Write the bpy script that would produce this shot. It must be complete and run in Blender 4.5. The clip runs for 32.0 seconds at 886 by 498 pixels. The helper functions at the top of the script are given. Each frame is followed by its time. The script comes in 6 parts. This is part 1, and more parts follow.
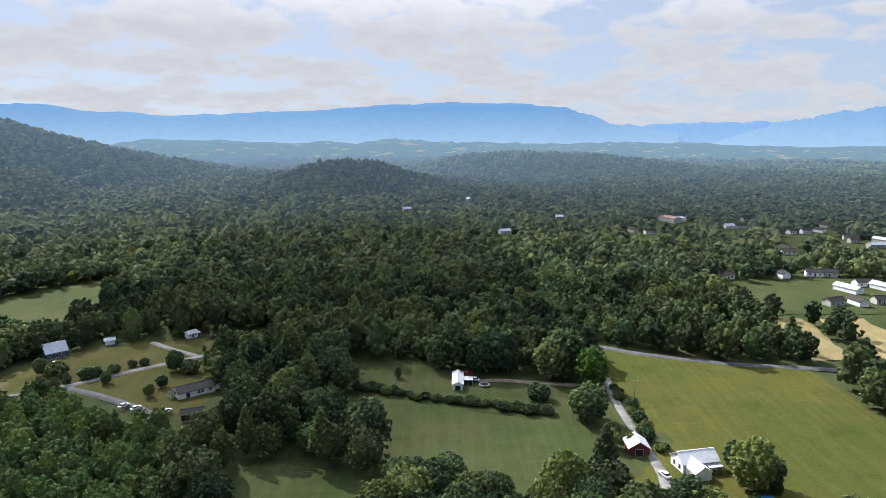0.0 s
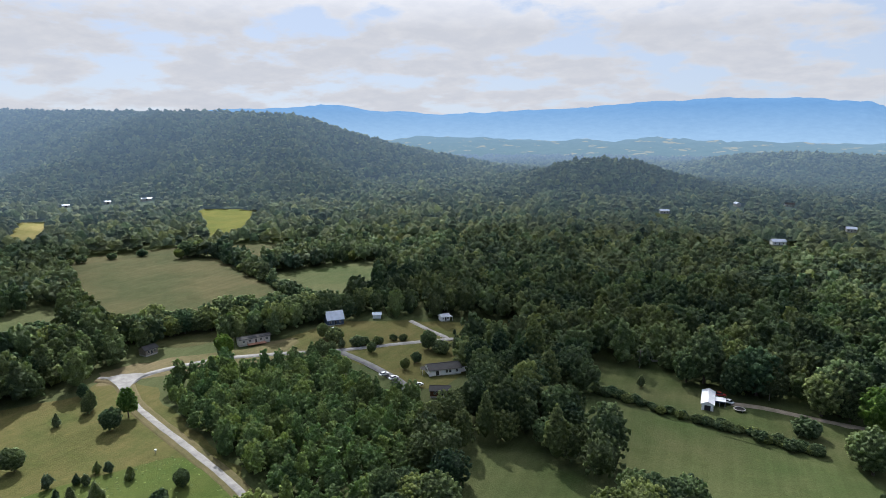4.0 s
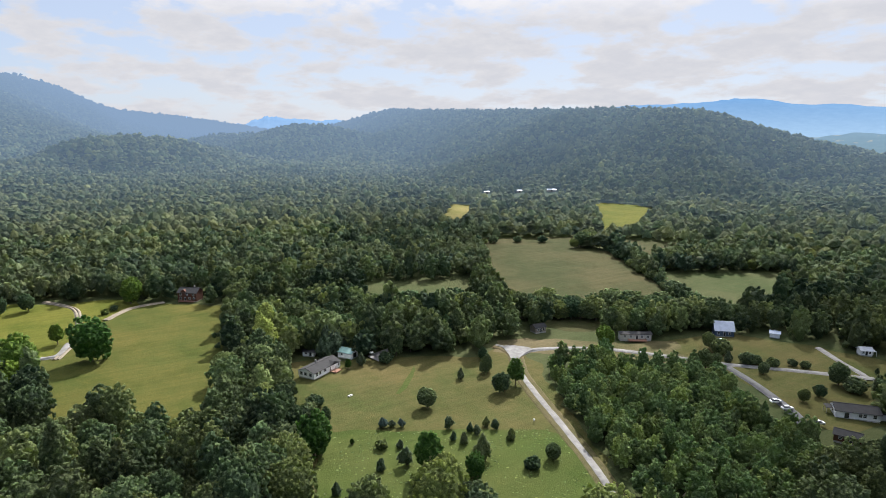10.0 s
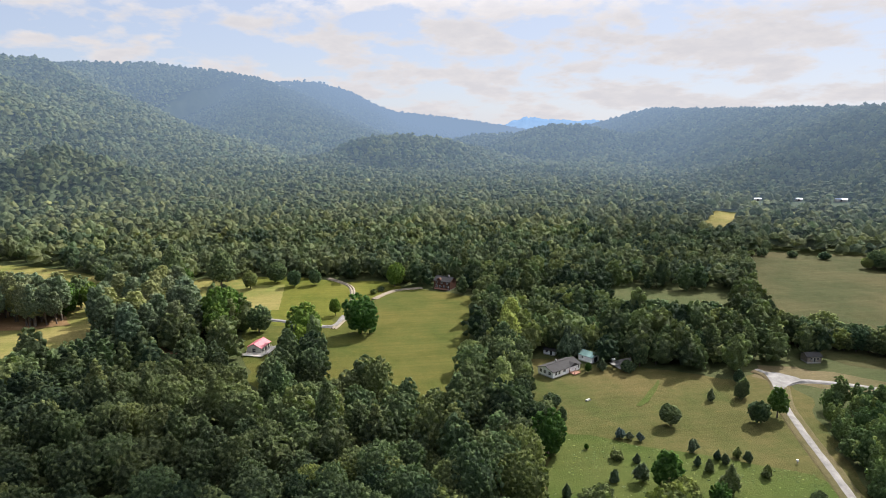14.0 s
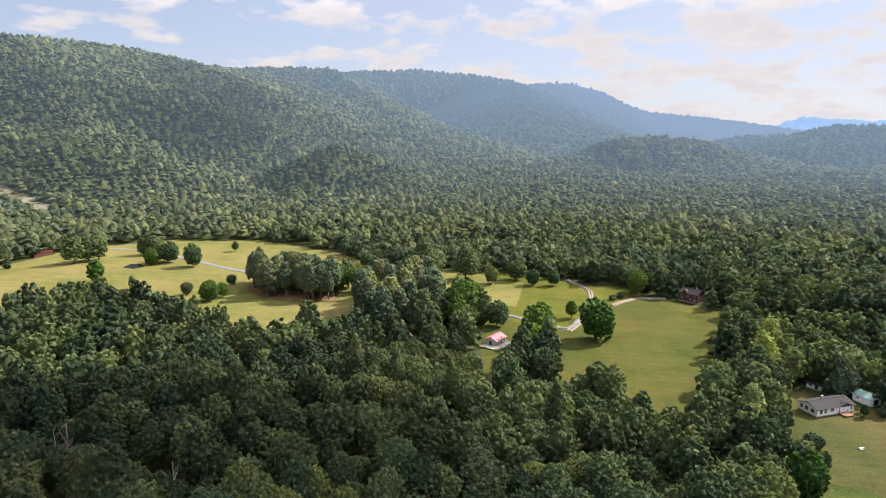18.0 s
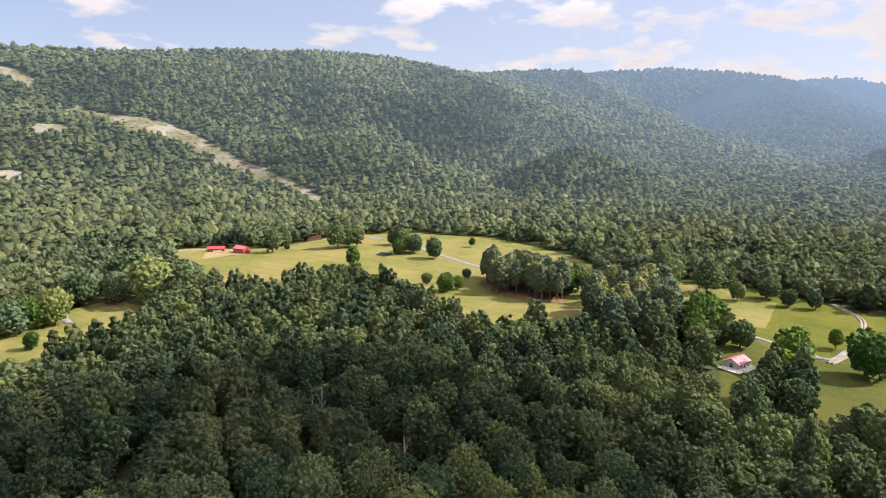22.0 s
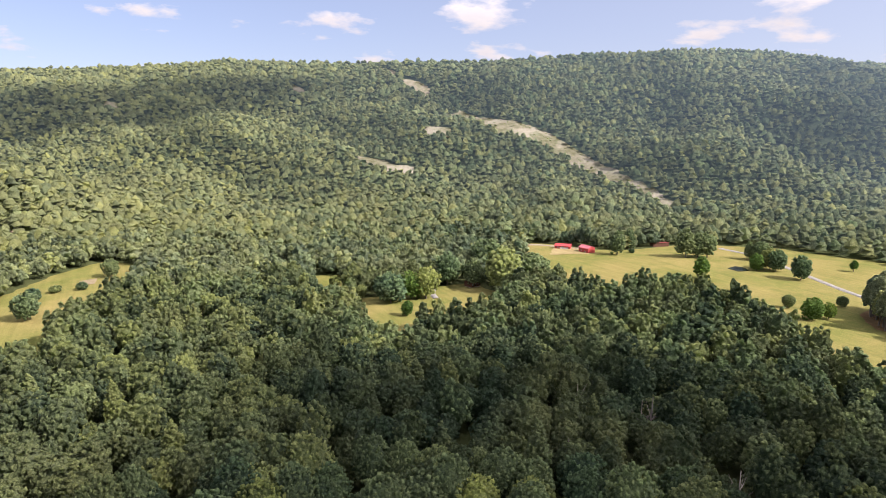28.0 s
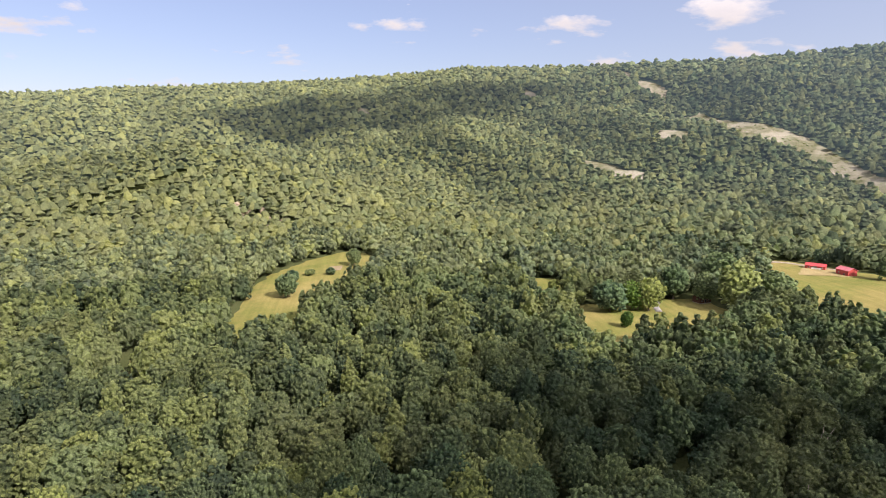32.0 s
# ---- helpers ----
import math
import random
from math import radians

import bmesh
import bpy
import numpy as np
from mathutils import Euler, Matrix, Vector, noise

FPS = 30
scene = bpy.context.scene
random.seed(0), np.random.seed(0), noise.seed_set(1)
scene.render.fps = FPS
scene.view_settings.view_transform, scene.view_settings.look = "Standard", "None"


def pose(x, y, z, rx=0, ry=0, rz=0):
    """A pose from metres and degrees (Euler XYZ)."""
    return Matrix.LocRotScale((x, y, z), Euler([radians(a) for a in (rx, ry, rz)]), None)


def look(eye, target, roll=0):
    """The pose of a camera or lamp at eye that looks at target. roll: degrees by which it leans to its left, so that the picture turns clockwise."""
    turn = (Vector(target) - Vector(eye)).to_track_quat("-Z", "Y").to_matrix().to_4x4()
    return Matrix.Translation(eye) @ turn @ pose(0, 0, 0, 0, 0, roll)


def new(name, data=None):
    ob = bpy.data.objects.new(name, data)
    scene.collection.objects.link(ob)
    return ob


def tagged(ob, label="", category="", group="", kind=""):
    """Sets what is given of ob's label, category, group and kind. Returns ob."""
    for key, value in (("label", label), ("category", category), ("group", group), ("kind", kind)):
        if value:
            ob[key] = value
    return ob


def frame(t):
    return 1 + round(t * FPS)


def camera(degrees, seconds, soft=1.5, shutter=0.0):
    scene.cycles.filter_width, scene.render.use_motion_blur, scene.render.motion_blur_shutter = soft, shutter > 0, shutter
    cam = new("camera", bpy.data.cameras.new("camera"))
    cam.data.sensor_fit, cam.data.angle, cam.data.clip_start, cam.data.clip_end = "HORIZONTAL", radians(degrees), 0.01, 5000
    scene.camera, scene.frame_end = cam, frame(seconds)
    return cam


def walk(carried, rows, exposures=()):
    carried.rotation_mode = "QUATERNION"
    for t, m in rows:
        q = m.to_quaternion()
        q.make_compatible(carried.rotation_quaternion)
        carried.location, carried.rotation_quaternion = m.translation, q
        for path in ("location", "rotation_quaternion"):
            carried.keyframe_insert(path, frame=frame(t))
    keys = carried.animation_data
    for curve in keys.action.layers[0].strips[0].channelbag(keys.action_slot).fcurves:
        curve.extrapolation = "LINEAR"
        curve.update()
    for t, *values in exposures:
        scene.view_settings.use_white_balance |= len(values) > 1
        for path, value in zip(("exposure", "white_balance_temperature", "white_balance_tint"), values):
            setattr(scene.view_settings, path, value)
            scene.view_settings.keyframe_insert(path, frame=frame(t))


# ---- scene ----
# ---- camera ----
cam = camera(69.64, 32.0, 0.85)
CAM_Z = 105.0
PATH = [
    (0.0, pose(0, 0, CAM_Z, 79.94, -0.05, 0.01)),
    (1.0, pose(0, 0, CAM_Z, 79.93, -0.14, 5.39)),
    (2.0, pose(0, 0, CAM_Z, 79.87, -0.21, 11.00)),
    (3.0, pose(0, 0, CAM_Z, 79.78, -0.26, 16.73)),
    (4.0, pose(0, 0, CAM_Z, 79.68, -0.29, 22.54)),
    (5.0, pose(0, 0, CAM_Z, 79.58, -0.31, 28.37)),
    (6.0, pose(0, 0, CAM_Z, 79.47, -0.31, 34.19)),
    (7.0, pose(0, 0, CAM_Z, 79.38, -0.31, 40.00)),
    (8.0, pose(0, 0, CAM_Z, 79.30, -0.29, 45.77)),
    (9.0, pose(0, 0, CAM_Z, 79.23, -0.27, 51.52)),
    (10.0, pose(0, 0, CAM_Z, 79.18, -0.25, 57.22)),
    (11.0, pose(0, 0, CAM_Z, 79.14, -0.22, 62.88)),
    (12.0, pose(0, 0, CAM_Z, 79.12, -0.19, 68.51)),
    (13.0, pose(0, 0, CAM_Z, 79.12, -0.17, 74.10)),
    (14.0, pose(0, 0, CAM_Z, 79.12, -0.14, 79.64)),
    (15.0, pose(0, 0, CAM_Z, 79.13, -0.11, 85.15)),
    (16.0, pose(0, 0, CAM_Z, 79.16, -0.09, 90.61)),
    (17.0, pose(0, 0, CAM_Z, 79.18, -0.07, 96.02)),
    (18.0, pose(0, 0, CAM_Z, 79.21, -0.05, 101.39)),
    (19.0, pose(0, 0, CAM_Z, 79.24, -0.04, 106.71)),
    (20.0, pose(0, 0, CAM_Z, 79.27, -0.03, 111.98)),
    (21.0, pose(0, 0, CAM_Z, 79.30, -0.02, 117.21)),
    (22.0, pose(0, 0, CAM_Z, 79.33, -0.02, 122.40)),
    (23.0, pose(0, 0, CAM_Z, 79.36, -0.01, 127.57)),
    (24.0, pose(0, 0, CAM_Z, 79.38, -0.02, 132.70)),
    (25.0, pose(0, 0, CAM_Z, 79.41, -0.02, 137.83)),
    (26.0, pose(0, 0, CAM_Z, 79.44, -0.03, 142.94)),
    (27.0, pose(0, 0, CAM_Z, 79.47, -0.04, 148.06)),
    (28.0, pose(0, 0, CAM_Z, 79.51, -0.05, 153.16)),
    (29.0, pose(0, 0, CAM_Z, 79.57, -0.06, 158.26)),
    (30.0, pose(0, 0, CAM_Z, 79.63, -0.08, 163.32)),
    (31.0, pose(0, 0, CAM_Z, 79.71, -0.10, 168.31)),
    (32.0, pose(0, 0, CAM_Z, 79.81, -0.12, 173.18)),
]
EXPOSURES = [(0, 0.78, 5780, 11), (2.5, 0.72, 5780, 11), (5, 0.82, 5800, 11), (7, 0.86, 5880, 11), (10, 0.87, 5980, 12), (14, 0.90, 6200, 14), (18, 1.0, 6280, 16), (23, 1.1, 6330, 20), (28, 1.11, 6360, 23), (32, 1.0, 6450, 22)]
walk(cam, PATH, EXPOSURES)

# ---- light ----
SUN_AZ, SUN_EL = 40.0, 40.0


def polar(az, d):
    a = radians(az)
    return -math.sin(a) * d, math.cos(a) * d


sx, sy = polar(SUN_AZ, math.cos(radians(SUN_EL)) * 1000)
sun = new("sun", bpy.data.lights.new("sun", "SUN"))
sun.data.energy, sun.data.angle, sun.data.color = 5.0, radians(0.6), (1.0, 0.93, 0.82)
sun.matrix_world = look((sx, sy, math.sin(radians(SUN_EL)) * 1000), (0, 0, 0))


def nt(tree, kind, at=(0, 0), **values):
    n = tree.nodes.new(kind)
    n.location = at
    for k, v in values.items():
        n.inputs[k.replace("_", " ")].default_value = v
    return n


def make_world():
    w = bpy.data.worlds.new("sky")
    scene.world = w
    w.use_nodes = True
    tr = w.node_tree
    tr.nodes.clear()
    L = tr.links.new
    out, bg = nt(tr, "ShaderNodeOutputWorld"), nt(tr, "ShaderNodeBackground")
    sky = nt(tr, "ShaderNodeTexSky")
    sky.sky_type, sky.sun_disc = "NISHITA", False
    sky.sun_elevation, sky.sun_rotation = radians(SUN_EL), radians(-SUN_AZ)
    sky.air_density, sky.dust_density, sky.ozone_density = 1.0, 0.5, 2.0
    mul = nt(tr, "ShaderNodeMix")
    mul.data_type, mul.blend_type = "RGBA", "MULTIPLY"
    mul.inputs[0].default_value = 1.0
    mul.inputs[7].default_value = (0.056, 0.057, 0.066, 1)
    L(sky.outputs[0], mul.inputs[6])
    # clouds on a flat layer far above
    co = nt(tr, "ShaderNodeTexCoord")
    sep = nt(tr, "ShaderNodeSeparateXYZ")
    L(co.outputs["Generated"], sep.inputs[0])
    zz = nt(tr, "ShaderNodeMath")
    zz.operation = "ADD"
    zz.inputs[1].default_value = 0.24
    L(sep.outputs[2], zz.inputs[0])
    zm = nt(tr, "ShaderNodeMath")
    zm.operation = "MAXIMUM"
    zm.inputs[1].default_value = 0.05
    L(zz.outputs[0], zm.inputs[0])
    comb = nt(tr, "ShaderNodeCombineXYZ")
    for i in range(2):
        dv = nt(tr, "ShaderNodeMath")
        dv.operation = "DIVIDE"
        L(sep.outputs[i], dv.inputs[0])
        L(zm.outputs[0], dv.inputs[1])
        L(dv.outputs[0], comb.inputs[i])
    big = nt(tr, "ShaderNodeTexNoise", Scale=2.7, Detail=9.0, Roughness=0.56, Distortion=0.1)
    L(comb.outputs[0], big.inputs["Vector"])
    # more cloud towards the sun's side of the sky
    side = nt(tr, "ShaderNodeVectorMath")
    side.operation = "DOT_PRODUCT"
    ax, ay = polar(25.0, 1.0)
    side.inputs[1].default_value = (ax, ay, 0)
    L(co.outputs["Generated"], side.inputs[0])
    sm = nt(tr, "ShaderNodeMath")
    sm.operation = "MULTIPLY_ADD"
    sm.inputs[1].default_value, sm.inputs[2].default_value = 0.095, 0.0
    L(side.outputs["Value"], sm.inputs[0])
    ad = nt(tr, "ShaderNodeMath")
    L(big.outputs[0], ad.inputs[0])
    L(sm.outputs[0], ad.inputs[1])
    ramp = nt(tr, "ShaderNodeValToRGB")
    ramp.color_ramp.elements[0].position, ramp.color_ramp.elements[1].position = 0.50, 0.595
    L(ad.outputs[0], ramp.inputs[0])
    fine = nt(tr, "ShaderNodeTexNoise", Scale=7.5, Detail=8.0, Roughness=0.62)
    L(comb.outputs[0], fine.inputs["Vector"])
    # thick parts greyer, thin rims whiter, and brighter overhead than near the hazy horizon
    thick = nt(tr, "ShaderNodeMapRange")
    thick.inputs[1].default_value, thick.inputs[2].default_value = 0.54, 0.66
    thick.inputs[3].default_value, thick.inputs[4].default_value = 0.0, 0.55
    L(ad.outputs[0], thick.inputs[0])
    grain = nt(tr, "ShaderNodeMapRange")
    grain.inputs[1].default_value, grain.inputs[2].default_value = 0.35, 0.65
    grain.inputs[3].default_value, grain.inputs[4].default_value = 0.6, 0.0
    L(fine.outputs[0], grain.inputs[0])
    both = nt(tr, "ShaderNodeMath")
    L(thick.outputs[0], both.inputs[0])
    L(grain.outputs[0], both.inputs[1])
    tone = nt(tr, "ShaderNodeMix")
    tone.data_type = "RGBA"
    tone.inputs[6].default_value, tone.inputs[7].default_value = (0.445, 0.424, 0.400, 1), (0.382, 0.372, 0.366, 1)
    L(both.outputs[0], tone.inputs[0])
    lift = nt(tr, "ShaderNodeMapRange")
    lift.inputs[1].default_value, lift.inputs[2].default_value = 0.15, 0.8
    lift.inputs[3].default_value, lift.inputs[4].default_value = 1.0, 5.4
    L(sep.outputs[2], lift.inputs[0])
    shade = nt(tr, "ShaderNodeMix")
    shade.data_type, shade.blend_type = "RGBA", "MULTIPLY"
    shade.inputs[0].default_value = 1.0
    L(tone.outputs[2], shade.inputs[6])
    L(lift.outputs[0], shade.inputs[7])
    mix = nt(tr, "ShaderNodeMix")
    mix.data_type = "RGBA"
    L(ramp.outputs[0], mix.inputs[0])
    pale = nt(tr, "ShaderNodeMix")
    pale.data_type = "RGBA"
    pale.inputs[7].default_value = (0.372, 0.398, 0.428, 1)
    milk = nt(tr, "ShaderNodeMapRange")
    milk.inputs[1].default_value, milk.inputs[2].default_value = -0.9, 0.9
    milk.inputs[3].default_value, milk.inputs[4].default_value = 0.26, 0.78
    L(side.outputs["Value"], milk.inputs[0])
    L(milk.outputs[0], pale.inputs[0])
    L(mul.outputs[2], pale.inputs[6])
    L(pale.outputs[2], mix.inputs[6])
    L(shade.outputs[2], mix.inputs[7])
    L(mix.outputs[2], bg.inputs[0])
    L(bg.outputs[0], out.inputs[0])


make_world()


# ---- materials ----
def material(name):
    m = bpy.data.materials.new(name)
    m.use_nodes = True
    tr = m.node_tree
    b = tr.nodes["Principled BSDF"]
    b.inputs["Roughness"].default_value = 0.8
    return m, tr, b


def mixed(tr, fac, a, b, blend="MIX"):
    n = nt(tr, "ShaderNodeMix")
    n.data_type, n.blend_type = "RGBA", blend
    for sock, v in ((n.inputs[0], fac), (n.inputs[6], a), (n.inputs[7], b)):
        if isinstance(v, bpy.types.NodeSocket):
            tr.links.new(v, sock)
        elif isinstance(v, (int, float)):
            sock.default_value = v
        else:
            sock.default_value = (*v, 1)
    return n.outputs[2]


def noise_of(tr, scale, detail=4.0, lo=0.35, hi=0.65, coord="Object", rough=0.6, stretch=None):
    c = nt(tr, "ShaderNodeTexCoord")
    n = nt(tr, "ShaderNodeTexNoise", Scale=scale, Detail=detail, Roughness=rough)
    v = c.outputs[coord]
    if stretch:
        mp = nt(tr, "ShaderNodeMapping")
        mp.inputs["Scale"].default_value, mp.inputs["Rotation"].default_value = stretch[0], (0, 0, radians(stretch[1]))
        tr.links.new(v, mp.inputs[0])
        v = mp.outputs[0]
    tr.links.new(v, n.inputs["Vector"])
    r = nt(tr, "ShaderNodeMapRange")
    r.inputs[1].default_value, r.inputs[2].default_value = lo, hi
    tr.links.new(n.outputs[0], r.inputs[0])
    return r.outputs[0]


def bump(tr, b, height, strength=0.5, distance=0.1):
    n = nt(tr, "ShaderNodeBump", Strength=strength, Distance=distance)
    tr.links.new(height, n.inputs["Height"])
    tr.links.new(n.outputs[0], b.inputs["Normal"])


def leaf_material(name, dark, light, warm, sheen=0.06):
    """Foliage: dark to light by tree, warm streaks by clump."""
    m, tr, b = material(name)
    at = nt(tr, "ShaderNodeAttribute")
    at.attribute_name = "tint"
    info = nt(tr, "ShaderNodeObjectInfo")
    s = nt(tr, "ShaderNodeMath")
    s.operation = "MULTIPLY_ADD"
    s.inputs[1].default_value = 0.35
    tr.links.new(info.outputs["Random"], s.inputs[0])
    tr.links.new(at.outputs["Fac"], s.inputs[2])
    c = mixed(tr, s.outputs[0], dark, light)
    # some trees lean to blue-green, some to yellow-green
    hue = nt(tr, "ShaderNodeAttribute")
    hue.attribute_name = "hue"
    single = nt(tr, "ShaderNodeMath")
    single.operation = "LESS_THAN"
    single.inputs[1].default_value = 0.0005
    tr.links.new(hue.outputs["Fac"], single.inputs[0])
    part_of = nt(tr, "ShaderNodeMath")
    part_of.operation = "MULTIPLY_ADD"
    tr.links.new(info.outputs["Random"], part_of.inputs[0])
    tr.links.new(single.outputs[0], part_of.inputs[1])
    tr.links.new(hue.outputs["Fac"], part_of.inputs[2])
    wrap = nt(tr, "ShaderNodeMath")
    wrap.operation = "FRACT"
    tr.links.new(part_of.outputs[0], wrap.inputs[0])
    kinds = nt(tr, "ShaderNodeValToRGB")
    ramp = kinds.color_ramp
    ramp.elements[0].color, ramp.elements[1].color = (0.66, 0.82, 0.86, 1), (1.42, 1.28, 0.84, 1)
    for at_, col in ((0.3, (0.85, 0.92, 0.9)), (0.55, (1.0, 1.0, 1.0)), (0.8, (1.24, 1.13, 0.94))):
        ramp.elements.new(at_).color = (*col, 1)
    tr.links.new(wrap.outputs[0], kinds.inputs[0])
    c = mixed(tr, 1.0, c, kinds.outputs[0], "MULTIPLY")
    c = mixed(tr, noise_of(tr, 0.02, 3.0, 0.45, 0.7), c, mixed(tr, 0.55, c, warm))
    c = mixed(tr, noise_of(tr, 0.9, 3.0, 0.3, 0.7), mixed(tr, 1.0, c, (0.72, 0.74, 0.7), "MULTIPLY"), c)
    sprig = noise_of(tr, 1.9, 4.0, 0.36, 0.64, rough=0.75)
    c = mixed(tr, sprig, mixed(tr, 1.0, c, (0.62, 0.66, 0.64), "MULTIPLY"), mixed(tr, 1.0, c, (1.36, 1.34, 1.3), "MULTIPLY"))
    tr.links.new(c, b.inputs["Base Color"])
    b.inputs["Roughness"].default_value = 0.8
    b.inputs["Specular IOR Level"].default_value = 0.06
    b.inputs["Sheen Weight"].default_value, b.inputs["Sheen Roughness"].default_value = sheen, 0.6
    b.inputs["Sheen Tint"].default_value = (0.8, 0.9, 1.0, 1)
    way = nt(tr, "ShaderNodeAttribute")
    way.attribute_name = "lean"
    turn = nt(tr, "ShaderNodeVectorTransform")
    turn.vector_type, turn.convert_from, turn.convert_to = "NORMAL", "OBJECT", "WORLD"
    tr.links.new(way.outputs["Vector"], turn.inputs[0])
    ruffle = nt(tr, "ShaderNodeBump", Strength=1.0, Distance=0.7)
    tr.links.new(noise_of(tr, 1.5, 4.0, 0.3, 0.7), ruffle.inputs["Height"])
    tr.links.new(turn.outputs[0], ruffle.inputs["Normal"])
    tr.links.new(ruffle.outputs[0], b.inputs["Normal"])
    tl = nt(tr, "ShaderNodeBsdfTranslucent")
    tr.links.new(mixed(tr, 0.5, c, mixed(tr, 1.0, c, (1.35, 1.4, 1.15), "MULTIPLY")), tl.inputs[0])
    ms = nt(tr, "ShaderNodeMixShader")
    ms.inputs[0].default_value = 0.45
    out = tr.nodes["Material Output"]
    tr.links.new(b.outputs[0], ms.inputs[1])
    tr.links.new(tl.outputs[0], ms.inputs[2])
    tr.links.new(ms.outputs[0], out.inputs[0])
    return m


LEAF = leaf_material("broadleaf_foliage", (0.060, 0.096, 0.052), (0.268, 0.335, 0.152), (0.295, 0.315, 0.126))

YOUNG = leaf_material("young_foliage", (0.070, 0.119, 0.052), (0.260, 0.348, 0.141), (0.254, 0.293, 0.108))
NEEDLE = leaf_material("needle_foliage", (0.112, 0.152, 0.092), (0.256, 0.300, 0.178), (0.272, 0.300, 0.158))
LIME = leaf_material("lime_foliage", (0.120, 0.216, 0.042), (0.208, 0.304, 0.058), (0.256, 0.288, 0.067))
# broadleaf colours about 1.4 times lighter, for pale trees and the sunlit row
PALE_LEAF = leaf_material("broadleaf_foliage", (0.090, 0.137, 0.077), (0.385, 0.469, 0.218), (0.420, 0.441, 0.181))
SPRUCE = leaf_material("blue_spruce_foliage", (0.096, 0.138, 0.132), (0.156, 0.204, 0.192), (0.144, 0.180, 0.144))


def bark_material():
    m, tr, b = material("bark")
    c = mixed(tr, noise_of(tr, 3.0, 5.0, stretch=((1, 1, 0.2), 0)), (0.06, 0.045, 0.032), (0.16, 0.13, 0.10))
    tr.links.new(c, b.inputs["Base Color"])
    bump(tr, b, noise_of(tr, 6.0), 0.6, 0.05)
    return m


BARK = bark_material()


def grass_material(name, green, tan, patch_lo=0.4, patch_hi=0.62, streak=0.0):
    """Mown or rough grass: two colours in broad patches, fine tufts and faint mowing lanes."""
    m, tr, b = material(name)
    c = mixed(tr, noise_of(tr, 0.018, 5.0, patch_lo, patch_hi), green, tan)
    c = mixed(tr, noise_of(tr, 0.10, 6.0, 0.4, 0.75), c, mixed(tr, 0.6, c, tan))
    c = mixed(tr, noise_of(tr, 0.045, 7.0, 0.5, 0.68, rough=0.7), c, mixed(tr, 1.0, c, (0.76, 0.84, 0.74), "MULTIPLY"))
    c = mixed(tr, noise_of(tr, 0.3, 6.0, 0.56, 0.7, rough=0.7), c, mixed(tr, 1.0, c, (1.22, 1.16, 1.1), "MULTIPLY"))
    lanes = noise_of(tr, 0.35, 2.0, 0.42, 0.6, stretch=((1, 0.04, 1), streak))
    c = mixed(tr, lanes, mixed(tr, 1.0, c, (0.88, 0.9, 0.88), "MULTIPLY"), c)
    c = mixed(tr, noise_of(tr, 1.4, 6.0, 0.3, 0.75), mixed(tr, 1.0, c, (0.68, 0.72, 0.66), "MULTIPLY"), c)
    tr.links.new(c, b.inputs["Base Color"])
    b.inputs["Roughness"].default_value = 0.95
    b.inputs["Specular IOR Level"].default_value = 0.04
    bump(tr, b, noise_of(tr, 2.5, 5.0), 0.5, 0.25)
    return m


GRASS_MOWN = grass_material("mown_lawn", (0.072, 0.083, 0.025), (0.126, 0.103, 0.041), 0.40, 0.62, streak=20)
GRASS_YARD = grass_material("green_lawn", (0.078, 0.091, 0.022), (0.126, 0.111, 0.030), 0.42, 0.7, streak=50)
GRASS_HAY = grass_material("cut_hay_field", (0.166, 0.170, 0.048), (0.256, 0.209, 0.079), streak=60)
GRASS_DULL = grass_material("grazed_pasture", (0.055, 0.064, 0.025), (0.092, 0.081, 0.037), streak=-30)
GRASS_LUSH = grass_material("lush_meadow", (0.060, 0.092, 0.020), (0.086, 0.100, 0.028), streak=10)
GRASS_GREEN = grass_material("green_pasture", (0.059, 0.079, 0.028), (0.090, 0.094, 0.041), streak=75)
# sunlight put into the colour: brighter and yellower than the lawns
GRASS_LIT = grass_material("sunlit_grass", (0.100, 0.113, 0.020), (0.146, 0.139, 0.028), streak=35)
STUBBLE = grass_material("tan_stubble", (0.288, 0.220, 0.108), (0.364, 0.286, 0.153), streak=15)
DIRT = grass_material("bare_earth", (0.234, 0.180, 0.117), (0.324, 0.252, 0.171), streak=0)
NEEDLE_FLOOR = grass_material("needle_litter", (0.20, 0.115, 0.06), (0.27, 0.17, 0.09))
SCAR = grass_material("cut_slope", (0.125, 0.122, 0.070), (0.285, 0.258, 0.212), 0.40, 0.56)
FLOOR = grass_material("woodland_floor", (0.060, 0.075, 0.030), (0.085, 0.092, 0.040))


def gravel_material(name, a, b_):
    m, tr, b = material(name)
    c = mixed(tr, noise_of(tr, 0.35, 6.0), a, b_)
    c = mixed(tr, noise_of(tr, 7.0, 4.0, 0.3, 0.7), mixed(tr, 1.0, c, (0.75, 0.75, 0.76), "MULTIPLY"), c)
    tr.links.new(c, b.inputs["Base Color"])
    b.inputs["Roughness"].default_value = 0.95
    bump(tr, b, noise_of(tr, 9.0), 0.5, 0.05)
    return m


GRAVEL = gravel_material("grey_gravel", (0.157, 0.151, 0.141), (0.264, 0.255, 0.238))
TRACK = gravel_material("pale_dirt_track", (0.189, 0.158, 0.108), (0.279, 0.234, 0.171))
ASPHALT = gravel_material("worn_asphalt", (0.081, 0.081, 0.082), (0.126, 0.126, 0.126))
VERGE = grass_material("dry_verge", (0.102, 0.092, 0.041), (0.163, 0.130, 0.074), streak=40)


